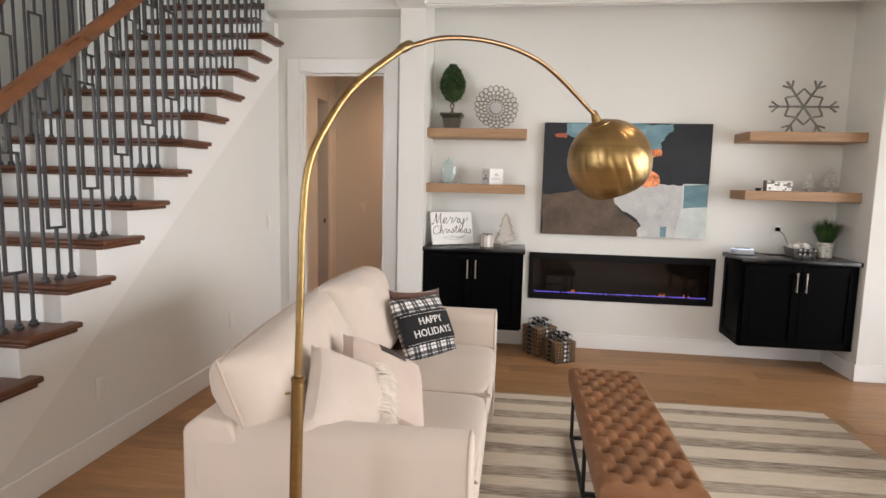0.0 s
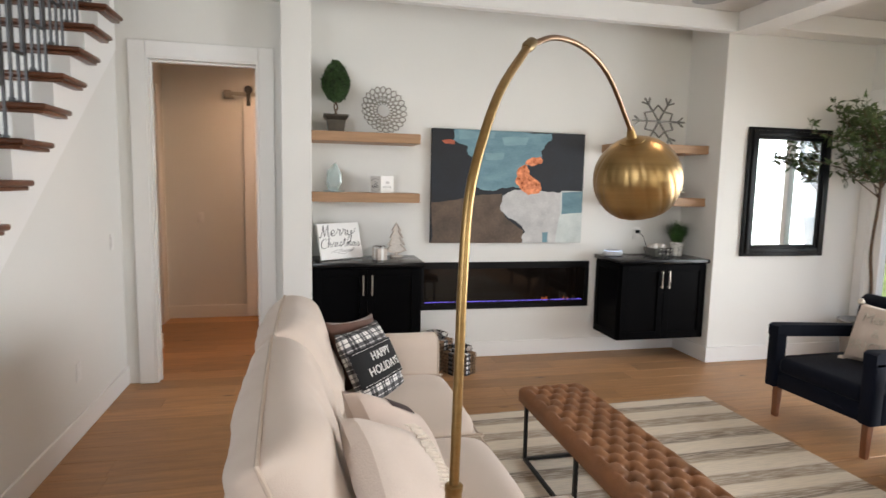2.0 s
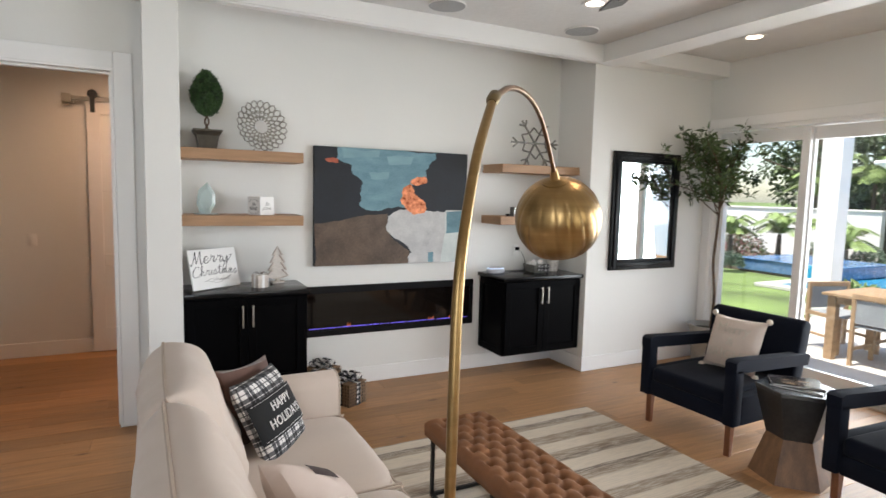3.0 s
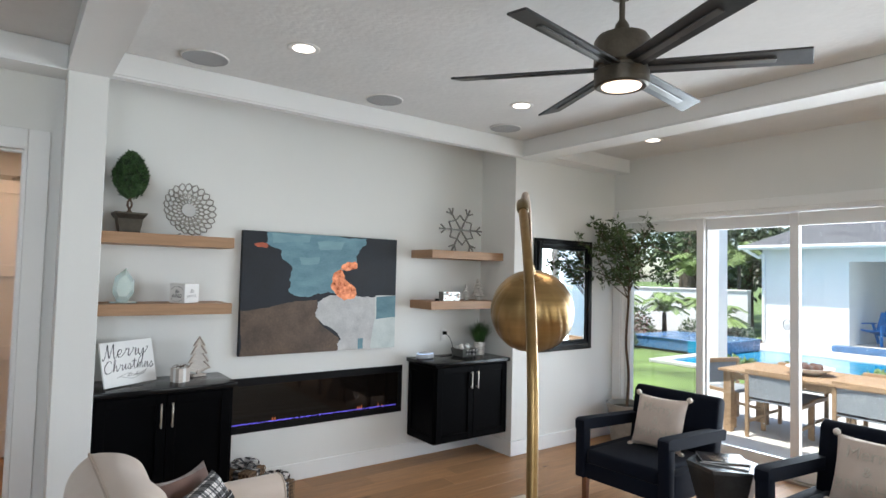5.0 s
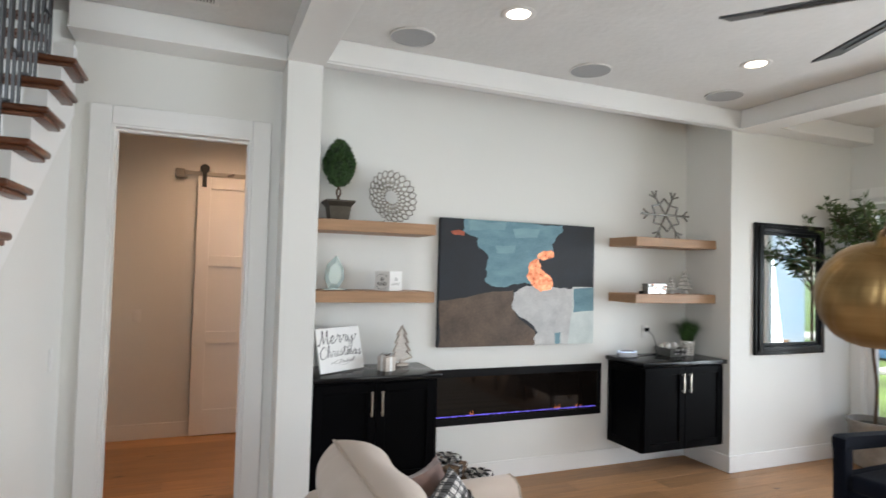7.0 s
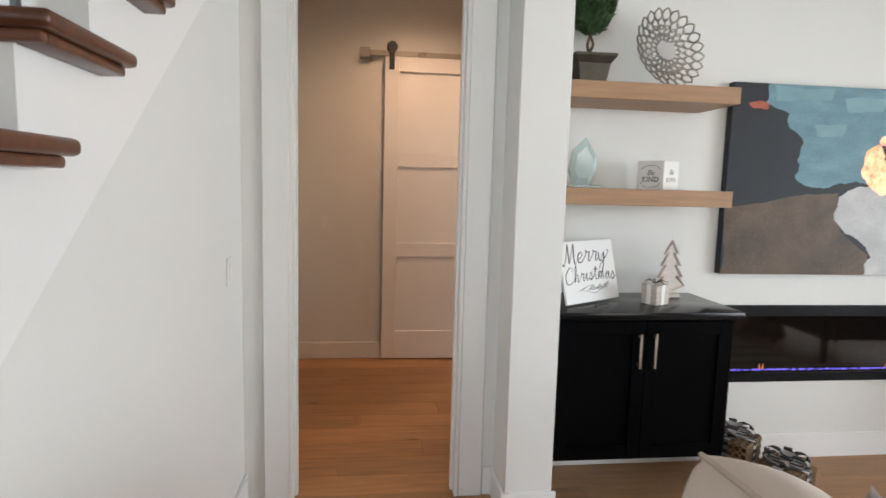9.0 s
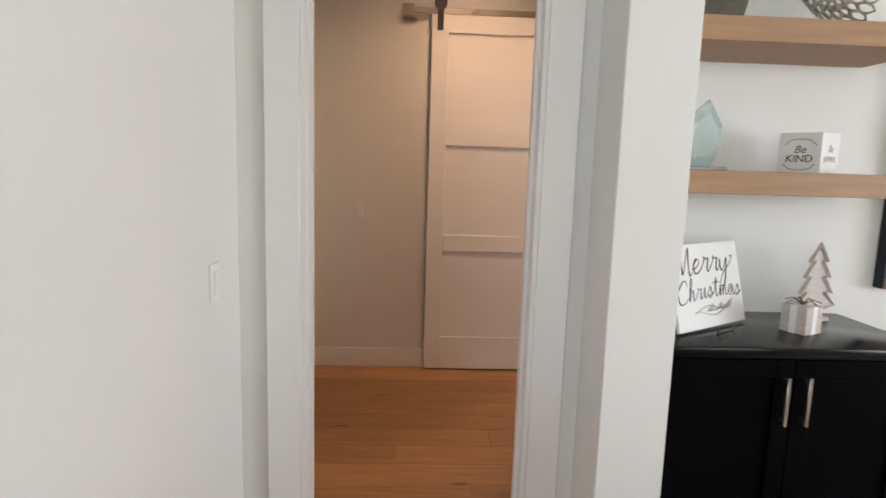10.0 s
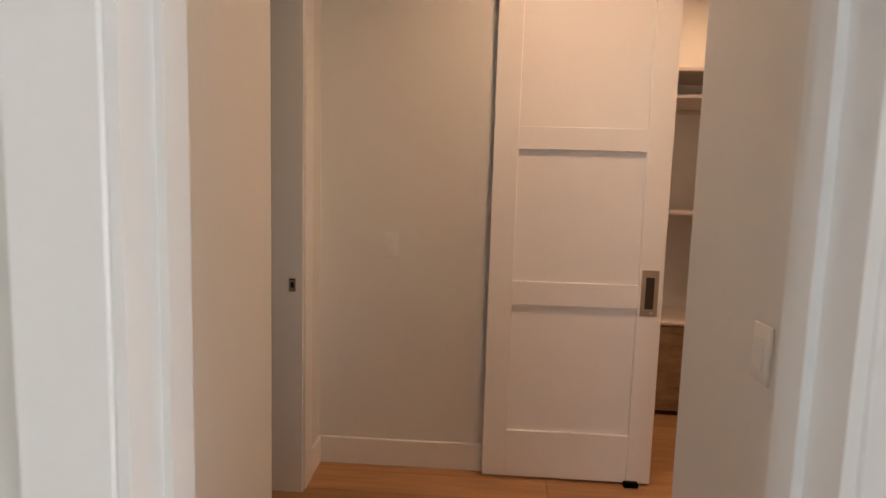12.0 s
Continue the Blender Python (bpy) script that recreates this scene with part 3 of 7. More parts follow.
for x in (-0.42, -0.40, 0.35, 0.37, 0.39, 0.56, 0.60):
    h = random.uniform(0.015, 0.035)
    part("flame", prism(bmn(), [(x - 0.006, 0.072), (x + 0.008, 0.072), (x + 0.003, 0.072 + h)], 1, -0.009, -0.0075), M_FLAME, fp, "small orange flame")

# abstract canvas
def jag(pts, amount, rounds, seed):
    rnd = random.Random(seed)
    p = [Vector(q) for q in pts]
    for r in range(rounds):
        q = []
        for i, a in enumerate(p):
            c = p[(i + 1) % len(p)]
            d = c - a
            nrm = Vector((-d.y, d.x))
            q += [a, (a + c) / 2 + nrm * rnd.uniform(-amount, amount)]
        p = q
    return p
def paint_patch(t, pts, mat, depth, seed, amount=0.09, rounds=4):
    W, HH = 1.415, 0.985
    p = [(max(0.001, min(W - 0.001, u * W)) - W / 2, max(0.001, min(HH - 0.001, (1 - v) * HH))) for u, v in jag(pts, amount, rounds, seed)]
    b = bmn()
    vs = [b.verts.new((x, -0.046 - depth, z)) for x, z in p]
    es = [b.edges.new((vs[i], vs[(i + 1) % len(vs)])) for i in range(len(vs))]
    bmesh.ops.triangle_fill(b, edges=es, use_beauty=True)
    for f in b.faces:
        if f.normal.y > 0:
            f.normal_flip()
    g = bmesh.ops.extrude_face_region(b, geom=list(b.faces))
    bmesh.ops.translate(b, vec=(0, 0.0006, 0), verts=[v for v in g["geom"] if isinstance(v, bmesh.types.BMVert)])
    return part("painted_area", b, mat, t, "", False)
art = thing("abstract_painting", "large abstract canvas in navy, teal, brown and white", "painting", (0.97, 5.5885, 1.047))
P_NAVY = material("paint_navy", (0.009, 0.013, 0.021), 0.6, 0, 0.3, 5, 0.08, 70)
P_TEAL = material("paint_teal", (0.15, 0.27, 0.315), 0.6, 0, 0.25, 6, 0.08, 60, (1, 1, 2.2), dark=(0.085, 0.19, 0.24))
P_BROWN = material("paint_brown", (0.125, 0.084, 0.058), 0.6, 0, 0.25, 7, 0.08, 60, dark=(0.05, 0.034, 0.026))
P_WHITE = material("paint_white", (0.56, 0.56, 0.55), 0.6, 0, 0.1, 8, 0.08, 60, dark=(0.38, 0.38, 0.39))
P_PALE = material("paint_pale", (0.60, 0.64, 0.62), 0.6, 0, 0.1, 8, 0.08, 60, dark=(0.47, 0.53, 0.52))
P_COPPER = material("copper_leaf", (0.75, 0.30, 0.16), 0.3, 0.8, 0.2, 30, 0.5, 45, dark=(0.30, 0.07, 0.03))
P_RED = material("paint_red", (0.45, 0.10, 0.05), 0.5, 0, 0.2, 20)
part("canvas", bx(-0.7075, 0.7075, -0.046, 0, 0, 0.985, 0.003), P_NAVY, art)
paint_patch(art, [(0.135, 0.0), (0.78, 0.0), (0.77, 0.06), (0.735, 0.10), (0.70, 0.17), (0.71, 0.30), (0.60, 0.36), (0.60, 0.50), (0.44, 0.51), (0.325, 0.525), (0.27, 0.47), (0.275, 0.38), (0.29, 0.30), (0.24, 0.23), (0.225, 0.15), (0.125, 0.10)], P_TEAL, 0.0004, 1, 0.16)
paint_patch(art, [(0.0, 0.64), (0.1, 0.625), (0.2, 0.60), (0.45, 0.555), (0.47, 0.75), (0.54, 0.83), (0.60, 0.89), (0.595, 1.0), (0.0, 1.0)], P_BROWN, 0.0006, 2, 0.06)
paint_patch(art, [(0.455, 0.575), (0.53, 0.52), (0.64, 0.50), (0.70, 0.52), (0.76, 0.535), (0.86, 0.53), (0.86, 1.0), (0.59, 1.0), (0.59, 0.94), (0.615, 0.90), (0.60, 0.87), (0.575, 0.83), (0.545, 0.80), (0.50, 0.775), (0.475, 0.74), (0.445, 0.70), (0.45, 0.64)], P_WHITE, 0.0009, 3, 0.13)
P_TEAL_PALE = material("paint_teal_pale", (0.19, 0.32, 0.365), 0.6, 0, 0.2, 7, 0.08, 60, (1, 1, 2.5), dark=(0.16, 0.29, 0.34))
for k, pts in enumerate(([(0.16, 0.01), (0.40, 0.01), (0.39, 0.07), (0.17, 0.09)], [(0.44, 0.06), (0.62, 0.05), (0.60, 0.12), (0.46, 0.13)], [(0.33, 0.20), (0.46, 0.19), (0.45, 0.25), (0.34, 0.26)])):
    paint_patch(art, pts, P_TEAL_PALE, 0.0007, 20 + k, 0.05)
paint_patch(art, [(0.85, 0.52), (1.0, 0.52), (1.0, 1.0), (0.82, 1.0), (0.85, 0.72)], P_PALE, 0.0012, 4, 0.02)
paint_patch(art, [(0.855, 0.535), (1.0, 0.52), (1.0, 0.72), (0.855, 0.735)], P_TEAL, 0.0015, 5, 0.02)
paint_patch(art, [(0.73, 0.905), (0.768, 0.90), (0.768, 0.995), (0.733, 0.995)], P_TEAL, 0.0015, 6, 0.03)
paint_patch(art, [(0.70, 0.28), (0.575, 0.305), (0.61, 0.37), (0.67, 0.44), (0.70, 0.50), (0.78, 0.52), (0.80, 0.40), (0.78, 0.28)], P_NAVY, 0.0014, 10, 0.10)
paint_patch(art, [(0.55, 0.34), (0.595, 0.29), (0.625, 0.37), (0.685, 0.43), (0.70, 0.545), (0.63, 0.565), (0.565, 0.50), (0.54, 0.42)], P_COPPER, 0.0018, 7, 0.16)
paint_patch(art, [(0.60, 0.275), (0.64, 0.225), (0.70, 0.215), (0.71, 0.28), (0.64, 0.305)], P_COPPER, 0.0018, 8, 0.16)
paint_patch(art, [(0.06, 0.105), (0.10, 0.09), (0.14, 0.10), (0.135, 0.135), (0.085, 0.13)], P_RED, 0.0018, 9, 0.12)

# shelf decorations
M_BOXWOOD = material("boxwood", (0.045, 0.10, 0.028), 0.7, 0, 0.5, 30, per_object=0.0)
M_POT = material("pot_bronze", (0.085, 0.075, 0.06), 0.4, 0.5, 0.2, 10, 0.1, 60)
M_BARK = material("bark", (0.12, 0.075, 0.045), 0.8, 0, 0.3, 20, 0.4, 60)
M_SILVER = material("antique_silver", (0.80, 0.79, 0.76), 0.38, 0.7, 0.12, 20)
M_PEWTER = material("pewter", (0.20, 0.195, 0.18), 0.42, 0.8, 0.2, 20)
M_PETAL = material("dull_silver", (0.36, 0.34, 0.30), 0.35, 1.0, 0.2, 20)
M_WHITE = material("white_board", (0.80, 0.79, 0.77), 0.5, 0, 0.02, 8)
M_INK = material("ink", (0.03, 0.03, 0.032), 0.6)
M_GREYINK = material("grey_ink", (0.32, 0.31, 0.30), 0.6)

def leaf_cloud(bm, count, place, size, rnd, droop=0.0, narrow=0.45):
    for _ in range(count):
        p, out = place(rnd)
        d = (out + Vector((rnd.uniform(-1, 1), rnd.uniform(-1, 1), rnd.uniform(-1, 1) - droop)) * 0.8).normalized()
        s = size * rnd.uniform(0.6, 1.3)
        side = d.cross(Vector((rnd.uniform(-1, 1), rnd.uniform(-1, 1), rnd.uniform(-1, 1)))).normalized() * s * narrow * 0.5
        lift = d.cross(side).normalized() * s * 0.08
        v = [bm.verts.new(q) for q in (p, p + d * s * 0.5 + side + lift, p + d * s, p + d * s * 0.5 - side + lift)]
        bm.faces.new(v)
    return bm

topiary = thing("topiary", "clipped green topiary in a square bronze pot on the shelf", "plant", (-0.55, 5.42, S1))
topiary.scale = (1.13, 1.13, 1.13)
b = bmn()
lathe(b, [(0.072, 0), (0.076, 0.005), (0.094, 0.085), (0.122, 0.112), (0.122, 0.122), (0.10, 0.122)], n=4)
bmesh.ops.rotate(b, matrix=Matrix.Rotation(radians(45), 3, "Z"), verts=b.verts)
part("pot", b, M_POT, topiary, "flared square bronze pot", False)
b = bmn()
for s in (-1, 1):
    tube(b, [(s * 0.012 * math.cos(i * 0.9), s * 0.012 * math.sin(i * 0.9), 0.115 + i * 0.018) for i in range(7)], 0.006, 6)
part("stem", b, M_BARK, topiary)
rnd = random.Random(3)
def egg(r):
    th, u = r.uniform(0, 2 * math.pi), r.uniform(-1, 1)
    rr = math.sqrt(1 - u * u) * (0.090 if u < 0 else 0.090 - 0.024 * u)
    o = Vector((rr * math.cos(th), rr * math.sin(th), u * 0.145))
    return Vector((0, 0, 0.345)) + o * r.uniform(0.82, 1.0), Vector((o.x, o.y, abs(o.z) + 0.05)).normalized()
part("foliage", leaf_cloud(lathe(bmn(), [(0.01, 0.21), (0.068, 0.26), (0.078, 0.33), (0.056, 0.42), (0.01, 0.475)], n=14), 4200, egg, 0.021, rnd), M_BOXWOOD, topiary, "dense clipped foliage", False)

wreath = thing("petal_plate", "openwork silver petal plate with a small mirror on the shelf", "decoration", (-0.17, 5.43, S1), 12)
b, tilt = bmn(), pose(0, 0, 0.19, -12, 0, 0)
for ri, (r0, r1, wdt, cnt) in enumerate(((0.044, 0.088, 0.013, 18), (0.072, 0.124, 0.017, 20), (0.102, 0.158, 0.020, 22), (0.135, 0.192, 0.024, 22))):
    for i in range(cnt):
        a = 2 * math.pi * (i + 0.5 * (ri % 2)) / cnt
        u, v = Vector((math.cos(a), 0, math.sin(a))), Vector((-math.sin(a), 0, math.cos(a)))
        pts = []
        for k, w_ in ((0.0, 0.0), (0.22, 0.55), (0.5, 0.95), (0.78, 0.8), (1.0, 0.0), (0.78, -0.8), (0.5, -0.95), (0.22, -0.55)):
            r_ = r0 + (r1 - r0) * k
            pts.append(tilt @ (u * r_ + v * (wdt * w_) + Vector((0, 0.01 - 9.0 * r_ ** 3.2, 0))))
        tube(b, pts, 0.0044, 4, closed=True)
part("petals", b, M_PETAL, wreath, "silver wire petals")
b = lathe(bmn(), [(0.0, -0.004), (0.050, -0.004), (0.053, 0.0), (0.050, 0.004), (0.0, 0.004)], n=24)
b.transform(tilt @ Matrix.Rotation(radians(90), 4, "X"))
part("mirror", b, M_MIRROR, wreath, "small round mirror")
part("easel", tube(bmn(), [(-0.05, 0.0, 0.02), (-0.05, 0.09, 0.004), (0.05, 0.09, 0.004), (0.05, 0.0, 0.02)], 0.003, 6), M_PEWTER, wreath)

award = thing("glass_award", "pointed clear glass award on the shelf", "award", (-0.567, 5.39, S2))
M_AWARD = material("award_glass", (0.72, 0.85, 0.85), 0.08, 0, 0.05, 6, rough_var=0.03)
M_AWARD.node_tree.nodes["Principled BSDF"].inputs["Transmission Weight"].default_value = 0.7
outer = [(-0.040, 0.012), (0.030, 0.012), (0.064, 0.075), (0.062, 0.150), (0.012, 0.235), (-0.050, 0.175), (-0.066, 0.075)]
b = bmn()
rims = [[b.verts.new((x * k + 0.004 * (1 - k), y_, 0.11 + (z - 0.11) * k)) for x, z in outer] for k, y_ in ((0.66, -0.017), (1.0, -0.004), (1.0, 0.010))]
b.faces.new(rims[0][::-1]), b.faces.new(rims[2])
for a_, c_ in zip(rims, rims[1:]):
    for i in range(7):
        b.faces.new((a_[i], c_[i], c_[(i + 1) % 7], a_[(i + 1) % 7]))
bmesh.ops.recalc_face_normals(b, faces=b.faces)
part("plaque", b, M_AWARD, award, "faceted glass plaque", False)
part("base", bx(-0.08, 0.08, -0.03, 0.03, 0, 0.012, 0.002), M_AWARD, award)

cube = thing("word_block", "white block lettered with kind wishes on the shelf", "decoration", (-0.179, 5.41, S2), 33)
part("block", bx(-0.068, 0.068, -0.068, 0.068, 0, 0.136, 0.002), M_WHITE, cube)
FRONT = Matrix.Rotation(radians(90), 4, "X")
m_l = Matrix.Rotation(radians(-90), 4, "Z") @ Matrix.Translation((0, -0.0685, 0))
for txt, z, s, mat, mm, sh in (("Be", 0.078, 0.036, M_INK, m_l, 0.3), ("KIND", 0.047, 0.036, M_INK, m_l, 0), ("Be", 0.082, 0.036, M_GREYINK, Matrix.Translation((0, -0.0685, 0)), 0.3), ("JOYFUL", 0.047, 0.027, M_GREYINK, Matrix.Translation((0, -0.0685, 0)), 0)):
    words("lettering", txt, s, mat, cube, mm @ Matrix.Translation((0, 0, z)) @ FRONT, 0.0006, shear=sh)
b = bmn()
for s in (-1, 1):
    pts = spline([(s * 0.05, 0, 0.03), (s * 0.03, 0, 0.014), (0, 0, 0.010)], 4)
    tube(b, [m_l @ p for p in pts], 0.0012, 4)
    pts = spline([(s * 0.05, 0, 0.094), (s * 0.03, 0, 0.11), (0, 0, 0.114)], 4)
    tube(b, [m_l @ p for p in pts], 0.0012, 4)
tagged(part("garland_print", b, M_INK, cube), kind="stuff")

# greeting board and gifts on the cabinet top
TOP = 0.938
sign = thing("greeting_sign", "white square holiday sign leaning on a wire easel", "sign", (-0.505, 5.33, TOP), 32)
lean = pose(0, 0, 0.006, -14, 0, 0)
b = bx(-0.2, 0.2, -0.012, 0.0, 0, 0.29, 0.002)
b.transform(lean)
part("panel", b, M_WHITE, sign)
SCRIPT = {
    "M": [(0, 0.1), (0.12, 0), (0.28, 0.5), (0.36, 1.0), (0.42, 0.55), (0.5, 0.1), (0.66, 0.6), (0.8, 1.0), (0.82, 0.5), (0.9, 0.05), (1.05, 0.15)],
    "C": [(0.72, 0.78), (0.66, 1.0), (0.36, 0.98), (0.05, 0.5), (0.2, 0.04), (0.55, 0.02), (0.9, 0.25)],
    "e": [(0, 0.15), (0.25, 0.2), (0.42, 0.38), (0.28, 0.5), (0.1, 0.3), (0.16, 0.03), (0.38, 0.02), (0.58, 0.2)],
    "r": [(0, 0.15), (0.16, 0.4), (0.14, 0.54), (0.22, 0.44), (0.4, 0.46), (0.34, 0.12), (0.42, 0.0), (0.56, 0.18)],
    "y": [(0, 0.45), (0.06, 0.12), (0.22, 0.04), (0.42, 0.46), (0.4, 0.0), (0.26, -0.5), (0.02, -0.46), (0.2, -0.1), (0.62, 0.22), (0.8, 0.5), (0.66, 0.52)],
    "h": [(0, 0.15), (0.22, 0.7), (0.24, 1.02), (0.12, 0.9), (0.06, 0.0), (0.18, 0.36), (0.34, 0.48), (0.36, 0.1), (0.44, 0.0), (0.58, 0.18)],
    "i": [(0, 0.15), (0.14, 0.48), (0.12, 0.1), (0.2, 0.0), (0.36, 0.18)],
    "s": [(0, 0.12), (0.2, 0.5), (0.3, 0.3), (0.34, 0.1), (0.16, -0.02), (0.02, 0.08), (0.3, 0.08), (0.52, 0.2)],
    "t": [(0, 0.15), (0.2, 0.9), (0.16, 0.3), (0.2, 0.02), (0.34, 0.02), (0.46, 0.18)],
    "m": [(0, 0.2), (0.08, 0.48), (0.08, 0.0), (0.2, 0.42), (0.3, 0.4), (0.3, 0.0), (0.42, 0.42), (0.53, 0.4), (0.54, 0.08), (0.62, 0.0), (0.76, 0.18)],
    "a": [(0, 0.2), (0.36, 0.46), (0.16, 0.48), (0.04, 0.18), (0.18, 0.0), (0.38, 0.44), (0.38, 0.1), (0.46, 0.0), (0.6, 0.18)],
}
def handwriting(text, x, z, size, bow):
    """One pen line a letter, thick on the down stroke, on the sign's face."""
    b = bmn()
    width = sum(max(q[0] for q in SCRIPT[c]) for c in text) * size
    x0, pen = x - width / 2, x - width / 2
    for c in text:
        pts = spline([(pen + q[0] * size + 0.16 * q[1] * size, 0, z + q[1] * size + bow * math.sin(math.pi * (pen - x0) / width)) for q in SCRIPT[c]], 5)
        rad = []
        for i, q in enumerate(pts):
            d = pts[min(i + 1, len(pts) - 1)] - pts[max(i - 1, 0)]
            rad.append(size * (0.043 if d.z < -abs(d.x) * 0.4 else 0.024))
        tube(b, pts, rad, 6)
        pen += max(q[0] for q in SCRIPT[c]) * size
    if "t" in text:
        k = x0 + sum(max(q[0] for q in SCRIPT[c]) for c in text[:text.index("t")]) * size
        tube(b, spline([(k, 0, z + size * 0.62 + bow), (k + size * 0.25, 0, z + size * 0.7 + bow), (k + size * 0.55, 0, z + size * 0.62 + bow)], 4), size * 0.024, 6)
    b.transform(lean @ Matrix.Translation((0, -0.0125, 0)) @ Matrix.Diagonal((1, 0.12, 1, 1)))
    return part("lettering", b, M_INK, sign, "black brush lettering")
handwriting("Merry", -0.02, 0.178, 0.098, 0.012)
handwriting("Christmas", 0.0, 0.092, 0.073, 0.010)
b = bmn()
tube(b, [lean @ p for p in spline([(-0.10, -0.013, 0.055), (-0.02, -0.013, 0.075), (0.05, -0.013, 0.06), (0.13, -0.013, 0.085)], 6)], 0.0016, 4)
tube(b, [lean @ p for p in spline([(-0.08, -0.013, 0.06), (0.02, -0.013, 0.04), (0.12, -0.013, 0.078)], 6)], 0.0016, 4)
for i in range(16):
    x = -0.03 + i * 0.009
    tube(b, [lean @ Vector((x, -0.013, 0.055)), lean @ Vector((x + 0.02, -0.013, 0.068 + 0.012 * math.sin(i)))], 0.0011, 4)
part("flourish", b, M_GREYINK, sign)
part("easel", tube(bmn(), [(-0.05, -0.055, 0.02), (-0.045, -0.05, 0.003), (0.045, -0.05, 0.003), (0.05, -0.055, 0.02)], 0.003, 6), M_PEWTER, sign, "bronze wire easel")

M_WASH = material("whitewashed_wood", (0.56, 0.49, 0.43), 0.7, 0, 0.12, 14, 0.2, 60, (1, 1, 5))
gift = thing("gift_box", "small whitewashed wooden gift box with a twig bow", "decoration", (-0.205, 5.31, TOP), 24)
part("box", bx(-0.045, 0.045, -0.045, 0.045, 0, 0.095, 0.003), M_WASH, gift)
b = bmn()
box(b, -0.0465, 0.0465, -0.012, 0.012, -0.0, 0.097, 0.001)
box(b, -0.012, 0.012, -0.0465, 0.0465, -0.0, 0.097, 0.001)
part("ribbon", b, M_WHITE, gift, "white painted ribbon")
b = bmn()
for a in range(7):
    t = a * 0.9
    tube(b, [(0, 0, 0.097), (0.03 * math.cos(t), 0.03 * math.sin(t), 0.115), (0.055 * math.cos(t), 0.055 * math.sin(t), 0.105)], 0.002, 4)
part("bow", b, M_BARK, gift, "grey twig bow")

def tree_profile(w, h, z0):
    return [(-w * 0.15, z0), (-w, z0 + 0.02), (-w * 0.45, z0 + h * 0.28), (-w * 0.82, z0 + h * 0.26), (-w * 0.32, z0 + h * 0.52), (-w * 0.64, z0 + h * 0.50), (-w * 0.18, z0 + h * 0.76), (-w * 0.45, z0 + h * 0.74), (0, z0 + h),
            (w * 0.45, z0 + h * 0.74), (w * 0.18, z0 + h * 0.76), (w * 0.64, z0 + h * 0.50), (w * 0.32, z0 + h * 0.52), (w * 0.82, z0 + h * 0.26), (w * 0.45, z0 + h * 0.28), (w, z0 + 0.02), (w * 0.15, z0)]
wtree = thing("wooden_tree", "whitewashed wooden fir tree outline on the cabinet", "decoration", (-0.045, 5.475, TOP), 12)
out_p = tree_profile(0.088, 0.25, 0.035)
b = bmn()
tube(b, [(x, 0, z) for x, z in out_p], 0.009, 4, closed=True)
part("outline", b, M_WASH, wtree)
part("panel", prism(bmn(), [(x * 0.95, 0.04 + (z - 0.035) * 0.95) for x, z in out_p], 1, 0.002, 0.008), material("pale_board", (0.60, 0.55, 0.50), 0.6, 0, 0.12, 20, 0.2, 50, (1, 1, 9)), wtree)
b = bmn()
box(b, -0.012, 0.012, -0.012, 0.012, 0.015, 0.045)
box(b, -0.05, 0.05, -0.025, 0.025, 0, 0.016, 0.002)
part("foot", b, M_WASH, wtree)

flake = thing("snowflake", "pewter metal snowflake leaning on the shelf", "decoration", (2.316, 5.40, S1))
b, tilt = bmn(), pose(0, 0.0, 0.2, -10, 0, 0)
for i in range(6):
    a = math.pi / 3 * i
    u, v = Vector((math.cos(a), 0, math.sin(a))), Vector((-math.sin(a), 0, math.cos(a)))
    tube(b, [tilt @ (u * 0.0), tilt @ (u * 0.20)], 0.007, 6)
    for s in (-1, 1):
        tube(b, [tilt @ (u * 0.145), tilt @ (u * 0.185 + v * s * 0.036)], 0.0065, 6)
        a2 = a + s * math.pi / 6
        w2 = Vector((math.cos(a2), 0, math.sin(a2)))
        tube(b, [tilt @ (u * 0.086), tilt @ (w2 * 0.124)], 0.006, 6)
b.transform(Matrix.Diagonal((1.32, 1, 1.2, 1)))
part("frame", b, M_PEWTER, flake)
lo = min(v.co.z for v in flake.children[0].data.vertices)
flake.location.z -= lo

mosaic = thing("mosaic_candle_holder", "silver and copper mosaic glass candle holder on the shelf", "candle holder", (2.15, 5.345, S2))
M_TILE2 = material("copper_tile", (0.45, 0.22, 0.15), 0.2, 0.9, 0.3, 60)
part("body", bx(-0.10, 0.10, -0.035, 0.035, 0, 0.085, 0.003), M_PEWTER, mosaic)
rnd = random.Random(5)
for mat in (M_SILVER, M_TILE2):
    b = bmn()
    for i in range(14):
        for j in range(6):
            if (rnd.random() < 0.82) == (mat is M_SILVER):
                x, z = -0.096 + i * 0.0138, 0.002 + j * 0.0138
                box(b, x, x + 0.0125, -0.0385 - rnd.uniform(0, 0.002), -0.035, z, z + 0.0125)
    tagged(part("mosaic_tiles", b, mat, mosaic, "", False), kind="stuff")
part("votive", lathe(bmn(), [(0.02, 0.0), (0.024, 0.022), (0.02, 0.022)], (-0.155, -0.02, 0.0), 12), material("dark_glass", (0.03, 0.03, 0.03), 0.1), mosaic)
M_MERC = material("mercury_glass", (0.86, 0.85, 0.83), 0.3, 0.45, 0.15, 40, 0.3, 40)
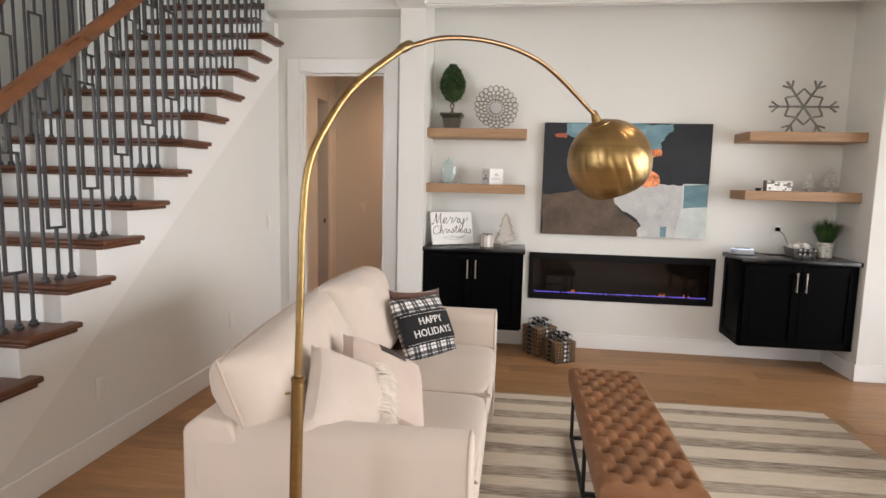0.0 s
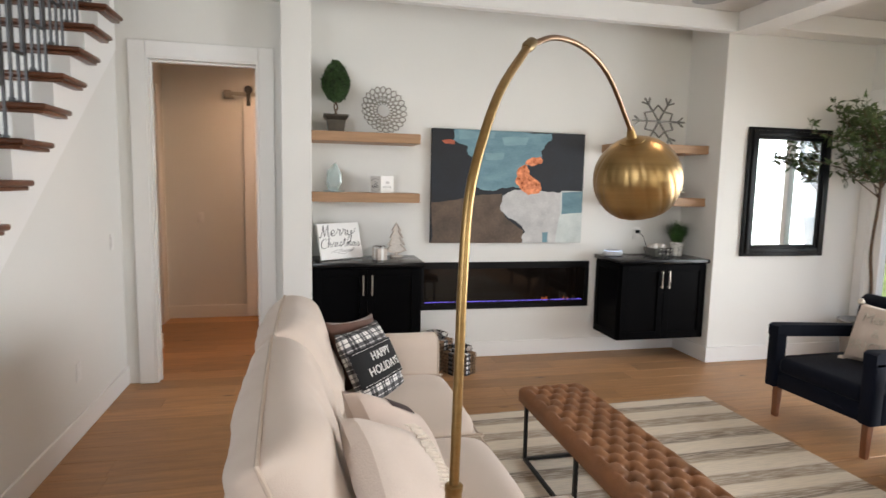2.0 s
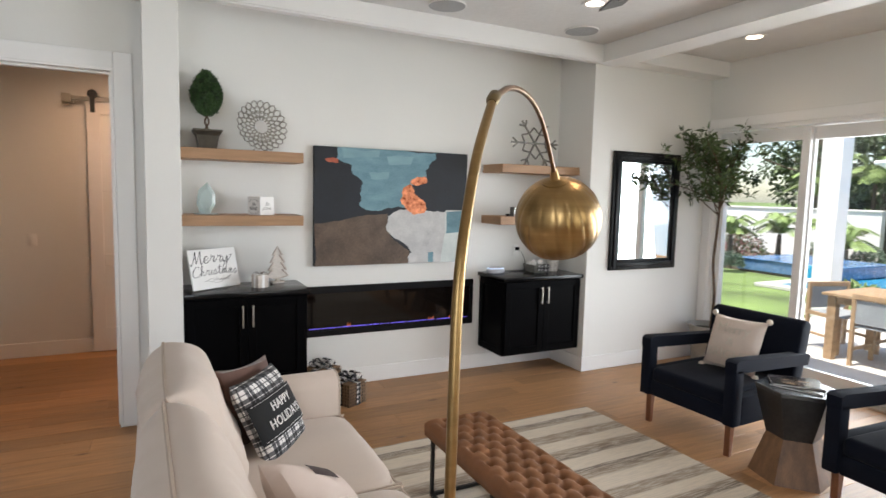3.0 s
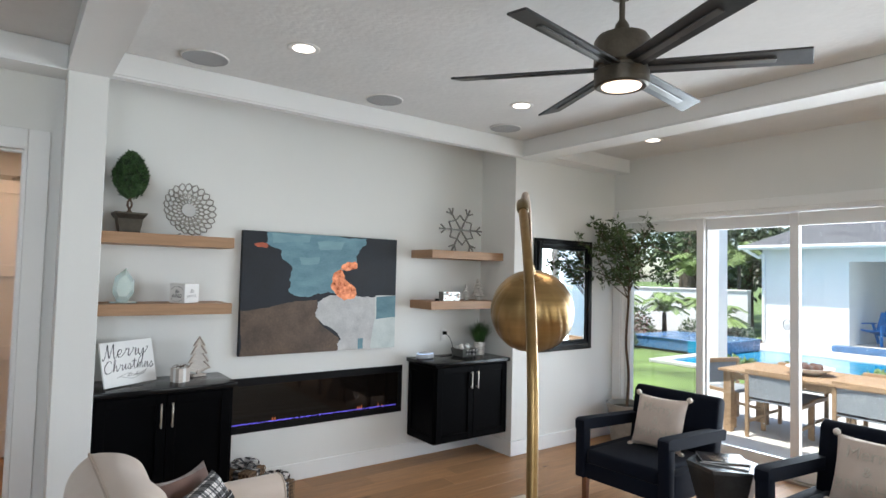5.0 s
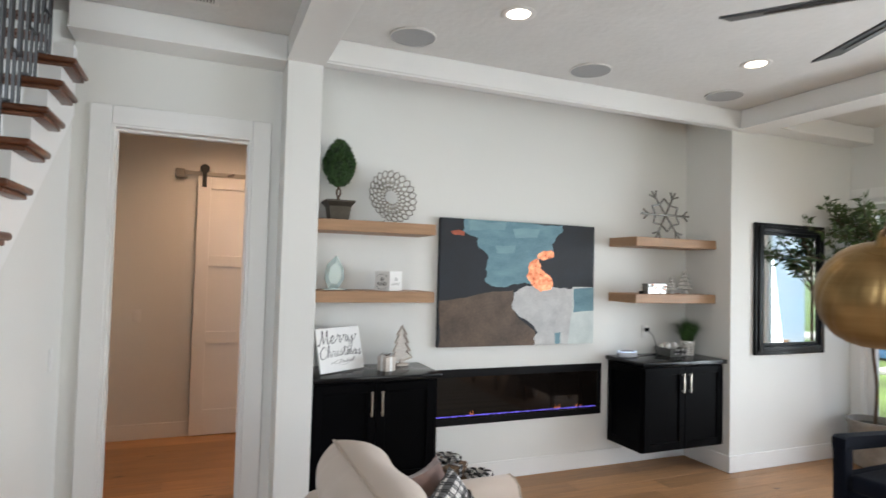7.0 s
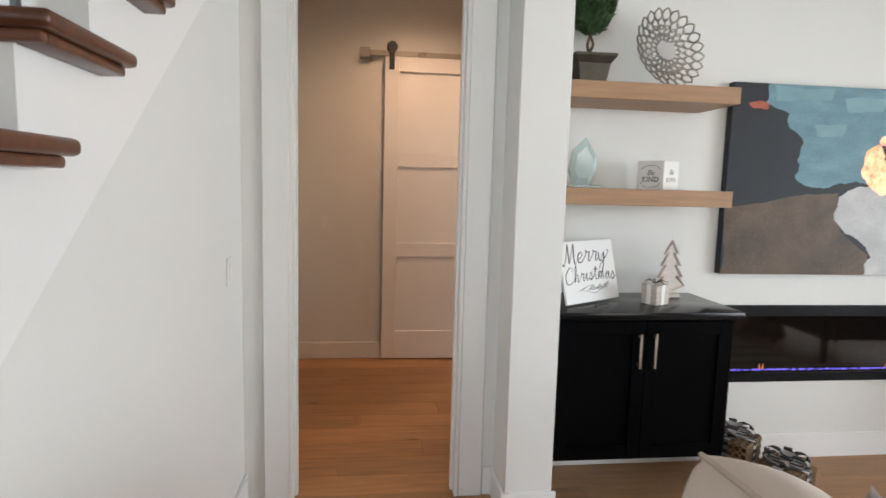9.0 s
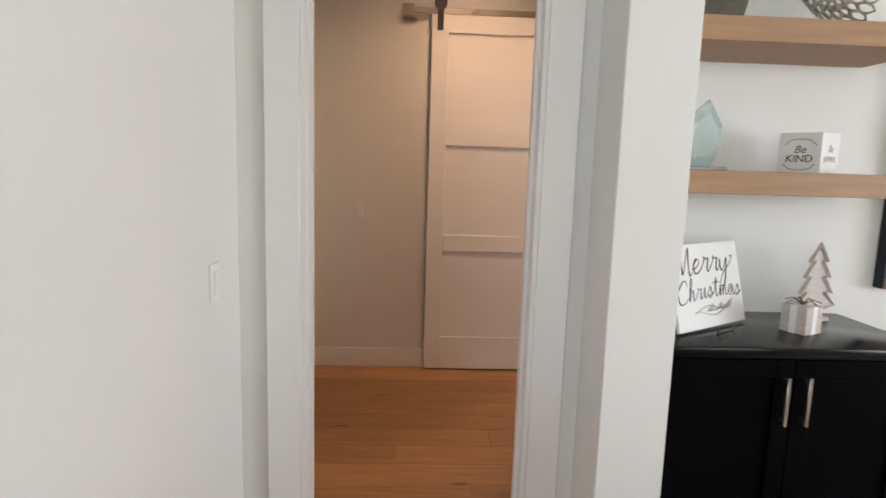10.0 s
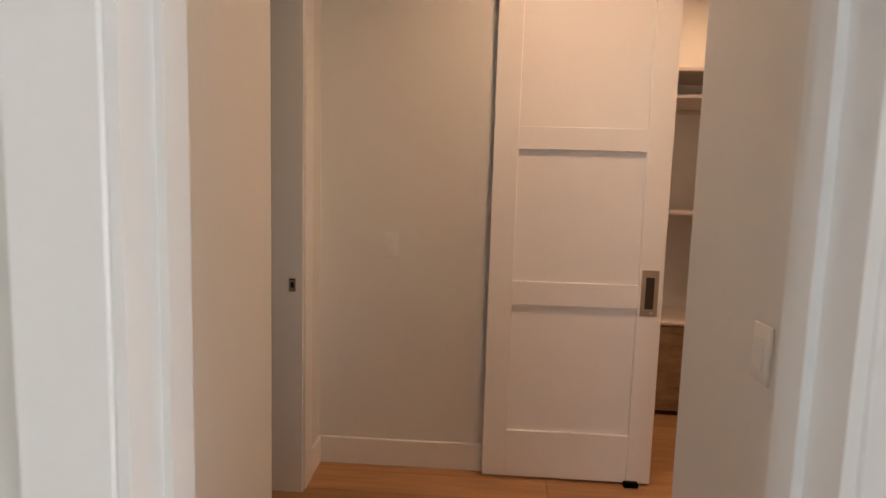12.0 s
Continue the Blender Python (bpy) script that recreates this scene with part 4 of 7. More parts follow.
for x, y, h in ((2.43, 5.44, 0.155), (2.595, 5.455, 0.215)):
    t = thing("mercury_tree", "small silver mercury glass tree on the shelf", "decoration", (x, y, S2), group="silver trees")
    prof = [(h * 0.16, 0), (h * 0.13, 0.012), (h * 0.09, 0.03)]
    for i in range(5):
        r = h * (0.34 - 0.06 * i)
        prof += [(r, h * (0.2 + 0.16 * i)), (r * 0.45, h * (0.33 + 0.155 * i))]
    prof.append((0.001, h))
    part("tree", lathe(bmn(), prof, n=12), M_MERC, t)

speaker = thing("smart_speaker", "oval grey fabric speaker glowing on the cabinet", "speaker", (1.955, 5.44, TOP))
b = lathe(bmn(), [(0.0, 0.0), (0.075, 0.0), (0.092, 0.008), (0.095, 0.028), (0.085, 0.045), (0.06, 0.055), (0.0, 0.057)], n=32)
b.transform(Matrix.Diagonal((1, 0.62, 1, 1)))
part("body", b, material("grey_fabric", (0.42, 0.44, 0.48), 0.8, 0, 0.1, 60, 0.3, 200), speaker)
b = bmn()
tube(b, [(0.086 * math.cos(a), 0.053 * math.sin(a), 0.047) for a in [2 * math.pi * i / 32 for i in range(32)]], 0.0035, 6, closed=True)
part("light_ring", b, material("ring_light", (0.6, 0.7, 0.9), 0.4, emit=(0.6, 0.75, 1.0), power=0.6), speaker, "pale glowing ring")
cable = thing("power_cable", "black cable from the charger to the speaker", "cable", (2.27, 5.58, 1.135))
part("charger", bx(-0.018, 0.018, -0.035, -0.010, 0.0, 0.032, 0.003), M_BLACK, cable)
part("cord", tube(bmn(), spline([(0.01, -0.03, 0.005), (0.05, -0.045, -0.04), (0.08, -0.06, -0.15), (0.05, -0.07, -0.194), (-0.10, -0.10, -0.194), (-0.22, -0.12, -0.18)], 6), 0.0025, 6), M_BLACK, cable)

M_TIN = material("grey_tin", (0.22, 0.215, 0.20), 0.5, 0.5, 0.2, 14)
M_FROST = material("frosted_ball", (0.78, 0.76, 0.74), 0.5, 0, 0.08, 30, 0.3, 80)
bowl = thing("ornament_tray", "grey tin tray of white ornaments with a checked bow", "decoration", (2.40, 5.41, TOP))
part("tray", lathe(bmn(), [(0.105, 0.0), (0.115, 0.004), (0.135, 0.075), (0.13, 0.075), (0.112, 0.02), (0.0, 0.016)], n=4), M_TIN, bowl, "", False)
bowl.children[0].rotation_euler.z = radians(45)
b = bmn()
for s_ in (-1, 1):
    loop = spline([(0, -0.098, 0.05), (s_ * 0.035, -0.112, 0.075), (s_ * 0.07, -0.112, 0.06), (s_ * 0.055, -0.108, 0.036), (0, -0.10, 0.045)], 4)
    tail = spline([(0, -0.10, 0.045), (s_ * 0.03, -0.112, 0.02), (s_ * 0.045, -0.116, -0.0)], 4)
    for line in (loop, tail):
        prev = None
        for q_ in line:
            cur = (b.verts.new((q_.x, q_.y, max(0.001, q_.z - 0.011))), b.verts.new((q_.x, q_.y - 0.006, q_.z + 0.011)))
            if prev:
                b.faces.new((prev[0], prev[1], cur[1], cur[0]))
            prev = cur
bmesh.ops.solidify(b, geom=list(b.faces), thickness=0.0015)
tray_bow = b
rnd = random.Random(11)
for x, y, z, r in ((-0.04, 0.0, 0.082, 0.03), (0.03, -0.01, 0.088, 0.032), (0.0, 0.04, 0.085, 0.03), (0.065, 0.02, 0.08, 0.026), (-0.07, 0.03, 0.078, 0.024)):
    part("ornament", lathe(bmn(), [(r * math.sin(a), -r * math.cos(a)) for a in [math.pi * i / 8 for i in range(9)]], (x, y, z), 14), M_FROST, bowl, "white frosted ball")

# ---- fabrics with a woven pattern ----
def plaid(name, scale, coord="Object", rot=(0, 0, 0), axes=("X", "Z"), white=0.75, black=0.012, thin=True):
    m = bpy.data.materials.new(name)
    m.use_nodes = True
    n, l = m.node_tree.nodes, m.node_tree.links
    co, mp, sp = n.new("ShaderNodeTexCoord"), n.new("ShaderNodeMapping"), n.new("ShaderNodeSeparateXYZ")
    mp.inputs["Rotation"].default_value = [radians(a) for a in rot]
    l.new(co.outputs[coord], mp.inputs[0]), l.new(mp.outputs[0], sp.inputs[0])
    bands = []
    for ax in axes:
        mul, fr = n.new("ShaderNodeMath"), n.new("ShaderNodeMath")
        mul.operation, fr.operation = "MULTIPLY", "FRACT"
        mul.inputs[1].default_value = scale
        l.new(sp.outputs[ax], mul.inputs[0]), l.new(mul.outputs[0], fr.inputs[0])
        rp = n.new("ShaderNodeValToRGB")
        rp.color_ramp.interpolation = "CONSTANT"
        e = rp.color_ramp.elements
        e[0].position, e[0].color = 0, (0, 0, 0, 1)
        e[1].position, e[1].color = 0.5, (1, 1, 1, 1)
        if thin:
            for p, c in ((0.22, 1), (0.27, 0), (0.70, 0.1), (0.76, 1)):
                k = e.new(p)
                k.color = (c, c, c, 1)
        l.new(fr.outputs[0], rp.inputs[0])
        bands.append(rp)
    av = n.new("ShaderNodeMix"); av.data_type = "RGBA"
    av.inputs[0].default_value = 0.5
    l.new(bands[0].outputs[0], av.inputs[6]), l.new(bands[1].outputs[0], av.inputs[7])
    fin = n.new("ShaderNodeValToRGB")
    fin.color_ramp.elements[0].color, fin.color_ramp.elements[1].color = (black, black, black * 1.1, 1), (white, white * 0.97, white * 0.94, 1)
    mid = fin.color_ramp.elements.new(0.5)
    mid.color = (0.12, 0.12, 0.125, 1)
    l.new(av.outputs[2], fin.inputs[0])
    b = n["Principled BSDF"]
    l.new(fin.outputs[0], b.inputs["Base Color"])
    b.inputs["Roughness"].default_value = 0.9
    nz, bp = n.new("ShaderNodeTexNoise"), n.new("ShaderNodeBump")
    nz.inputs["Scale"].default_value = 400
    bp.inputs["Strength"].default_value, bp.inputs["Distance"].default_value = 0.3, 0.003
    l.new(nz.outputs[0], bp.inputs["Height"]), l.new(bp.outputs[0], b.inputs["Normal"])
    return m

# ---- sofa ----
# built with the back at -x and the seat facing +x
sofa = thing("sofa", "cream slipcovered two-cushion sofa with loose back cushions", "sofa", (-0.535, 2.93, 0.013))
SW, SD, BK = 0.985, 0.49, -0.465
ARM, SEAT = 0.695, 0.50
part("base", box(bmn(), BK + 0.03, SD - 0.03, -SW + 0.18, SW - 0.18, 0.03, 0.33, 0.015, 2), M_SOFA, sofa, "cream skirted base")
for s in (-1, 1):
    b = bmn()
    y0, y1 = (s * SW, s * (SW - 0.17)) if s < 0 else (s * (SW - 0.17), s * SW)
    prism(b, [(y0, 0.01), (y1, 0.01), (y1, ARM - 0.07), (y1 - 0.02, ARM - 0.022), (y1 - 0.06, ARM), (y0 + 0.06, ARM), (y0 + 0.02, ARM - 0.022), (y0, ARM - 0.07)], 0, BK + 0.04, SD)
    bmesh.ops.bevel(b, geom=[e for e in b.edges if abs(e.verts[0].co.x - e.verts[1].co.x) < 0.01], offset=0.02, segments=3, profile=0.5, affect="EDGES")
    a = part("arm", b, M_SOFA, sofa, "cream rounded arm")
    pr = [(y0 + 0.004, 0.03), (y0 + 0.004, ARM - 0.07), (y0 + 0.022, ARM - 0.026), (y0 + 0.06, ARM - 0.004), (y1 - 0.06, ARM - 0.004), (y1 - 0.022, ARM - 0.026), (y1 - 0.004, ARM - 0.07), (y1 - 0.004, 0.03)]
    part("piping", tube(bmn(), [(SD - 0.010, y, z) for y, z in pr], 0.006, 6), M_PIPING, a)
b = bmn()
prism(b, [(BK, 0.01), (BK + 0.19, 0.01), (BK + 0.21, 0.62), (BK + 0.17, 0.70), (BK + 0.06, 0.715), (BK + 0.005, 0.67)], 1, -SW + 0.004, SW - 0.004)
bmesh.ops.bevel(b, geom=list(b.edges), offset=0.018, segments=3, profile=0.5, affect="EDGES")
part("back_frame", b, M_SOFA, sofa, "cream upholstered back")

def puff(bm, x0, x1, y0, y1, z0, z1, nx, ny, nz, power, crown, seed, lump):
    """A rounded box cushion: a super-ellipsoid with a soft crown and lumps."""
    c, h = Vector(((x0 + x1) / 2, (y0 + y1) / 2, (z0 + z1) / 2)), Vector(((x1 - x0) / 2, (y1 - y0) / 2, (z1 - z0) / 2))
    bmesh.ops.create_cube(bm, size=2)
    bmesh.ops.subdivide_edges(bm, edges=list(bm.edges), cuts=nx, use_grid_fill=True)
    for v in bm.verts:
        u = v.co.copy()
        r = (abs(u.x) ** power + abs(u.y) ** power + abs(u.z) ** power) ** (1 / power)
        u = u / r
        bulge = 1 + crown * (1 - u.y * u.y)
        w = lump * noise.noise((u.x * 1.6 + seed, u.y * 2.2, u.z * 1.6))
        v.co = (c.x + u.x * h.x * (1 + w), c.y + u.y * h.y, c.z + u.z * h.z * (bulge if u.z > 0 else 1) * (1 + w))
    return bm
def facing(at, right, normal):
    """A pose whose x runs to the right along the pillow and whose z looks out of its face."""
    z = Vector(normal).normalized()
    x = Vector(right)
    x = (x - z * x.dot(z)).normalized()
    m = Matrix((x, z.cross(x), z)).transposed().to_4x4()
    m.translation = at
    return m
for s in (-1, 1):
    c = s * (SW - 0.17) / 2
    w = (SW - 0.17) / 2
    b = puff(bmn(), BK + 0.13, SD + 0.006, c - w + 0.002, c + w - 0.002, 0.325, SEAT, 16, 0, 0, 9, 0.10, 5 + s, 0.012)
    q = part("seat_cushion", b, M_SOFA, sofa, "cream box seat cushion")
    part("piping", tube(bmn(), spline([(-0.2, c - w + 0.012, SEAT - 0.02), (SD - 0.05, c - w + 0.012, SEAT - 0.02), (SD - 0.008, c - w + 0.05, SEAT - 0.02), (SD - 0.006, c, SEAT - 0.018), (SD - 0.008, c + w - 0.05, SEAT - 0.02), (SD - 0.05, c + w - 0.012, SEAT - 0.02), (-0.2, c + w - 0.012, SEAT - 0.02)], 6), 0.005, 6), M_PIPING, q)
    ya, yb_c = (-SW + 0.045, 0.012) if s < 0 else (0.02, SW - 0.15)
    m = facing((-0.262, (ya + yb_c) / 2, 0.695 if s < 0 else 0.722), (-0.03 if s < 0 else 0, 1, 0.055 if s < 0 else -0.015), (0.925, 0, 0.38))
    sx, sy, sag = yb_c - ya, 0.49, -0.03
    b = cushion(bmn(), sx, sy, 0.285, m, 56, 0.0, 6.0, sag, 11 + 3 * s, 0.022)
    for v in b.verts:
        v.co.x += 0.008 * noise.noise((v.co.y * 8 + s, v.co.z * 9, 3.1)) + 0.004 * noise.noise((v.co.y * 21, v.co.z * 17, s))
    q = part("back_cushion", b, M_SOFA, sofa, "plump cream back cushion with a piped seam")
    rim = [(-1 + i / 9, 1) for i in range(18)] + [(1, 1 - i / 6) for i in range(12)] + [(1 - i / 9, -1) for i in range(18)] + [(-1, -1 + i / 6) for i in range(12)]
    pts = [m @ Vector((u * sx / 2 * (1 - sag * (1 - v * v) * abs(u) ** 8), v * sy / 2 * (1 - sag * (1 - u * u) * abs(v) ** 8), 0.0)) for u, v in rim]
    part("piping", tube(bmn(), pts, 0.0065, 6, closed=True), M_PIPING, q)

def pillow(name, label, at, right, normal, size, thick, mat, corner=0.0, sag=0.07):
    t = new(name)
    tagged(t, label, "pillow", "throw pillows")
    t.matrix_basis = facing(at, right, normal)
    b = cushion(bmn(), size, size, thick, None, 16, 0.12, 2.6, sag, hash(name) % 7, 0.012)
    part("cover", b, mat, t)
    return t
M_PLAID = plaid("plaid_fabric", 12, axes=("X", "Y"))
M_BLACKCLOTH = material("black_cloth", (0.008, 0.008, 0.009), 0.9, 0, 0.1, 30, 0.3, 300)
M_BROWNVELVET = material("brown_velvet", (0.11, 0.045, 0.028), 0.8, 0, 0.2, 8, 0.2, 200, sheen=0.4)
M_CREAM = material("cream_cloth", (0.62, 0.52, 0.45), 0.9, 0, 0.05, 6, 0.5, 220, sheen=0.2)
M_BLUSH = material("blush_cloth", (0.60, 0.48, 0.41), 0.9, 0, 0.05, 6, 0.4, 260, sheen=0.2)
M_FRINGE = material("fringe", (0.72, 0.63, 0.54), 0.95, 0, 0.1, 40, 0.5, 200)

# local x runs across the pillow, local y up it, local z out of its face
hp = pillow("holiday_pillow", "black and white plaid pillow lettered with holiday wishes", (-0.452, 3.505, 0.645), (0.555, 0.832, -0.04), (0.254, -0.169, 0.161), 0.41, 0.13, M_PLAID)
def on_face(b, thick, size, sag=0.07, lift=0.002):
    for v in b.verts:
        u, w = max(-1, min(1, 2 * v.co.x / size)), max(-1, min(1, 2 * v.co.y / size))
        h = (max(0, 1 - abs(u) ** 2.6) * max(0, 1 - abs(w) ** 2.6)) ** 0.5
        v.co.z += thick / 2 * (0.12 + 0.88 * h) + lift
    return b
b = bmn()
bmesh.ops.create_grid(b, x_segments=16, y_segments=8, size=0.5)
for v in b.verts:
    v.co.x, v.co.y = v.co.x * 0.415, v.co.y * 0.185
part("lettered_band", on_face(b, 0.13, 0.42, lift=0.008), M_BLACKCLOTH, hp, "black central band")
M_STITCH = material("white_stitch", (0.80, 0.78, 0.75), 0.8)
for txt, y in (("HAPPY", 0.036), ("HOLIDAYS", -0.032)):
    w = words("lettering", txt, 0.060, M_STITCH, hp, Matrix.Translation((0, y, 0.0)), 0.0012, spacing=1.05)
    for v in w.data.vertices:
        u, ww = max(-1, min(1, 2 * v.co.x / 0.42)), max(-1, min(1, 2 * v.co.y / 0.42))
        h = (max(0, 1 - abs(u) ** 2.6) * max(0, 1 - abs(ww) ** 2.6)) ** 0.5
        v.co.z += 0.065 * (0.12 + 0.88 * h) + 0.0105
b = bmn()
for s in (-1, 1):
    for i in range(24):
        x = -0.195 + i * 0.0165
        box(b, x, x + 0.010, s * 0.082 - 0.0012, s * 0.082 + 0.0012, 0, 0.001)
tagged(part("stitching", on_face(b, 0.13, 0.42, lift=0.0095), M_STITCH, hp), kind="stuff")
pillow("brown_pillow", "dark brown velvet pillow behind the plaid one", (-0.525, 3.66, 0.655), (0.62, 0.65, -0.08), (0.6, -0.6, 0.30), 0.40, 0.11, M_BROWNVELVET, sag=0.14)
TILT, LEANING = (0.75, 0.45, -0.44), (0.63, -0.26, 0.73)
def corner_at(corner, right, normal, size):
    """The middle of a pillow whose upper left corner is known."""
    m = facing((0, 0, 0), right, normal)
    return Vector(corner) + m @ Vector((size / 2, -size / 2, 0))
def patch_grid(x0, x1, y0, y1):
    b = bmn()
    bmesh.ops.create_grid(b, x_segments=10, y_segments=6, size=0.5)
    for v in b.verts:
        v.co.x, v.co.y = (x0 + x1) / 2 + v.co.x * (x1 - x0), (y0 + y1) / 2 + v.co.y * (y1 - y0)
    return b
bp_ = pillow("blush_pillow", "blush throw pillow with a dark appliqued patch", corner_at((-0.644, 2.593, 0.841), TILT, LEANING, 0.38), TILT, LEANING, 0.40, 0.15, M_BLUSH)
part("patch", on_face(patch_grid(-0.05, 0.08, 0.12, 0.178), 0.15, 0.40, lift=0.004), material("patch_brown", (0.05, 0.032, 0.03), 0.8), bp_, "dark brown patch")
fp_ = pillow("fringed_pillow", "cream throw pillow with a tufted fringe strip", corner_at((-0.67, 2.285, 0.878), TILT, LEANING, 0.36), TILT, LEANING, 0.38, 0.15, M_CREAM)
b = bmn()
rnd = random.Random(8)
for i in range(46):
    y = -0.19 + i * 0.0084
    x = 0.11 + rnd.uniform(-0.01, 0.01)
    u, w = 2 * x / 0.42, 2 * y / 0.42
    h = (max(0, 1 - abs(u) ** 2.6) * max(0, 1 - abs(w) ** 2.6)) ** 0.5
    z = 0.075 * (0.12 + 0.88 * h)
    tube(b, [(x - 0.045, y, z + 0.004), (x - 0.01, y + rnd.uniform(-0.006, 0.006), z + 0.016), (x + 0.04, y + rnd.uniform(-0.012, 0.012), z - 0.004)], [0.003, 0.0045, 0.002], 5)
part("fringe", b, M_FRINGE, fp_, "tufted cream fringe")

# ---- arc lamp ----
LX, LY = -0.488, 1.68
SJ, JOINT, TIP = 0.33, Vector((0.223, 0.263, 0)), Vector((0.813, 0.814, 0))
def lp(s, z):
    z = z if z < 0.99 else z - 0.022 * min(1, (z - 0.99) / 0.7)
    """A place s along the arc's two bays, bent a little at the joint."""
    p = JOINT * (s / SJ) if s < SJ else JOINT + (TIP - JOINT) * ((s - SJ) / (1.165 - SJ))
    return Vector((p.x, p.y, z))
lamp = thing("arc_floor_lamp", "brass arc floor lamp with a ribbed dome shade", "floor lamp", (LX, LY, 0.0))
part("base", lathe(bmn(), [(0.0, 0), (0.16, 0), (0.165, 0.01), (0.165, 0.04), (0.15, 0.05), (0.0, 0.05)], n=40), material("lamp_base", (0.03, 0.03, 0.03), 0.3), lamp, "black round base")
b = bmn()
tube(b, [lp(-0.02, 0.05), lp(-0.008, 0.7), lp(0.0, 0.985)], 0.0165, 20)
lathe(b, [(0.0168, 0), (0.0178, 0.003), (0.0178, 0.012), (0.0120, 0.016)], (0, 0, 0.972), 20)
pole = part("pole", b, M_BRASS, lamp, "brushed brass pole")
part("set_screw", tube(bmn(), [(-0.016, -0.012, 0.945), (-0.026, -0.02, 0.945)], 0.004, 8), M_BRASS, pole)
arc = spline([lp(0.0, 0.98), lp(0.01, 1.25), lp(0.016, 1.40), lp(0.032, 1.545), lp(0.078, 1.652), lp(0.168, 1.775), lp(0.32, 1.896)], 8)
part("lower_arc", tube(bmn(), arc, 0.0098, 16), M_BRASS, lamp)
part("joint", tube(bmn(), [lp(0.305, 1.886), lp(0.315, 1.893), lp(0.34, 1.907), lp(0.35, 1.911)], [0.0105, 0.014, 0.014, 0.010], 16), material("aged_brass", (0.22, 0.16, 0.08), 0.4, 1.0, 0.1), lamp, "darker brass joint")
arc2 = spline([lp(0.325, 1.898), lp(0.466, 1.945), lp(0.64, 1.962), lp(0.81, 1.946), lp(0.955, 1.898), lp(1.165, 1.782)], 8)
M_COPPERY = material("coppery_brass", (0.25, 0.15, 0.085), 0.3, 1.0, 0.12, 3)
part("upper_arc", tube(bmn(), arc2, 0.0075, 12), M_COPPERY, lamp, "darker coppery brass arc")
sh = Vector((0.400 - LX, 2.556 - LY, 1.592))
dirn = (lp(1.175, 1.775) - sh).normalized()
R = 0.156
prof = [(R * math.sin(radians(a)) * (1.0), R * math.cos(radians(a))) for a in range(6, 137, 6)]
inner = [(r * 0.975, z * 0.975) for r, z in prof[::-1]]
b = lathe(bmn(), prof + inner, n=180, cap=False)
for v in b.verts:
    f_ = 1 - 0.017 * (1 - abs(math.sin(9 * math.atan2(v.co.y, v.co.x)))) ** 2 * min(1, math.hypot(v.co.x, v.co.y) / 0.12)
    v.co.x, v.co.y = v.co.x * f_, v.co.y * f_
turn_m = Matrix.Translation(sh) @ dirn.to_track_quat("Z", "Y").to_matrix().to_4x4()
b.transform(turn_m)
shade = part("shade", b, M_BRASS, lamp, "brushed brass dome shade")
b = lathe(bmn(), [(0.0, R - 0.008), (0.045, R - 0.010), (0.045, R - 0.004), (0.018, R + 0.006), (0.014, R + 0.028), (0.009, R + 0.048), (0.0, R + 0.048)], n=24)
b.transform(turn_m)
part("cap", b, M_BRASS, shade, "brass shade cap")
b = lathe(bmn(), [(0.0, 0.06), (0.02, 0.055), (0.032, 0.02), (0.028, -0.01), (0.0, -0.028)], n=16)
b.transform(turn_m)
part("bulb", b, material("bulb", (0.8, 0.78, 0.74), 0.2), shade, "unlit frosted bulb")

# ---- tufted bench ----
bench = thing("tufted_bench", "tan button-tufted leather bench on a black metal frame", "bench", (0.585, 2.96, 0.018))
BW, BL = 0.195, 0.67
buttons = []
TA, TB = 0.090, 0.078      # staggered rows of buttons: spacing across, and from row to row
for j in range(-8, 9):
    for i in range(-3, 4):
        x, y = i * TA + (TA / 2 if j % 2 else 0.0), j * TB
        if abs(x) < BW - 0.03 and abs(y) < BL - 0.04:
            buttons.append((x, y))
nx, ny = 60, 200
b = bmn()
rows_ = []
for j in range(ny + 1):
    row = []
    for i in range(nx + 1):
        x, y = -BW + 2 * BW * i / nx, -BL + 2 * BL * j / ny
        d1 = min(math.hypot(x - p, y - q) for p, q in buttons)
        fold_p, fold_q = abs(math.sin(math.pi * (x / TA + y / (2 * TB)))), abs(math.sin(math.pi * (x / TA - y / (2 * TB))))
        puffed = (fold_p * fold_q) ** 0.5
        rim = min(1, min(BW - abs(x), BL - abs(y)) / 0.05)
        puffed = puffed * rim + 0.8 * (1 - rim)
        dimple = 0.036 * math.exp(-(d1 / 0.017) ** 2) * rim
        edge_ = min(BW - abs(x), BL - abs(y))
        roll = 0.03 * (1 - min(1, edge_ / 0.035)) ** 2
        z = 0.417 + 0.012 * puffed - dimple - roll + 0.002 * noise.noise((x * 30, y * 30, 0))
        row.append(b.verts.new((x, y, z)))
    rows_.append(row)
for j in range(ny):
    for i in range(nx):
        b.faces.new((rows_[j][i], rows_[j][i + 1], rows_[j + 1][i + 1], rows_[j + 1][i]))
bd = [e for e in b.edges if e.is_boundary]
g = bmesh.ops.extrude_edge_only(b, edges=bd)
nv = [v for v in g["geom"] if isinstance(v, bmesh.types.BMVert)]
for v in nv:
    v.co.z = 0.335
bmesh.ops.contextual_create(b, geom=[e for e in b.edges if e.is_boundary])
seat = part("seat", b, M_TAN, bench, "tan leather seat with deep button tufts", "all")
for x, y in buttons:
    part("button", lathe(bmn(), [(0.0, 0.003), (0.008, 0.0), (0.007, 0.004), (0.0, 0.006)], (x, y, 0.373), 10), M_TAN, seat)
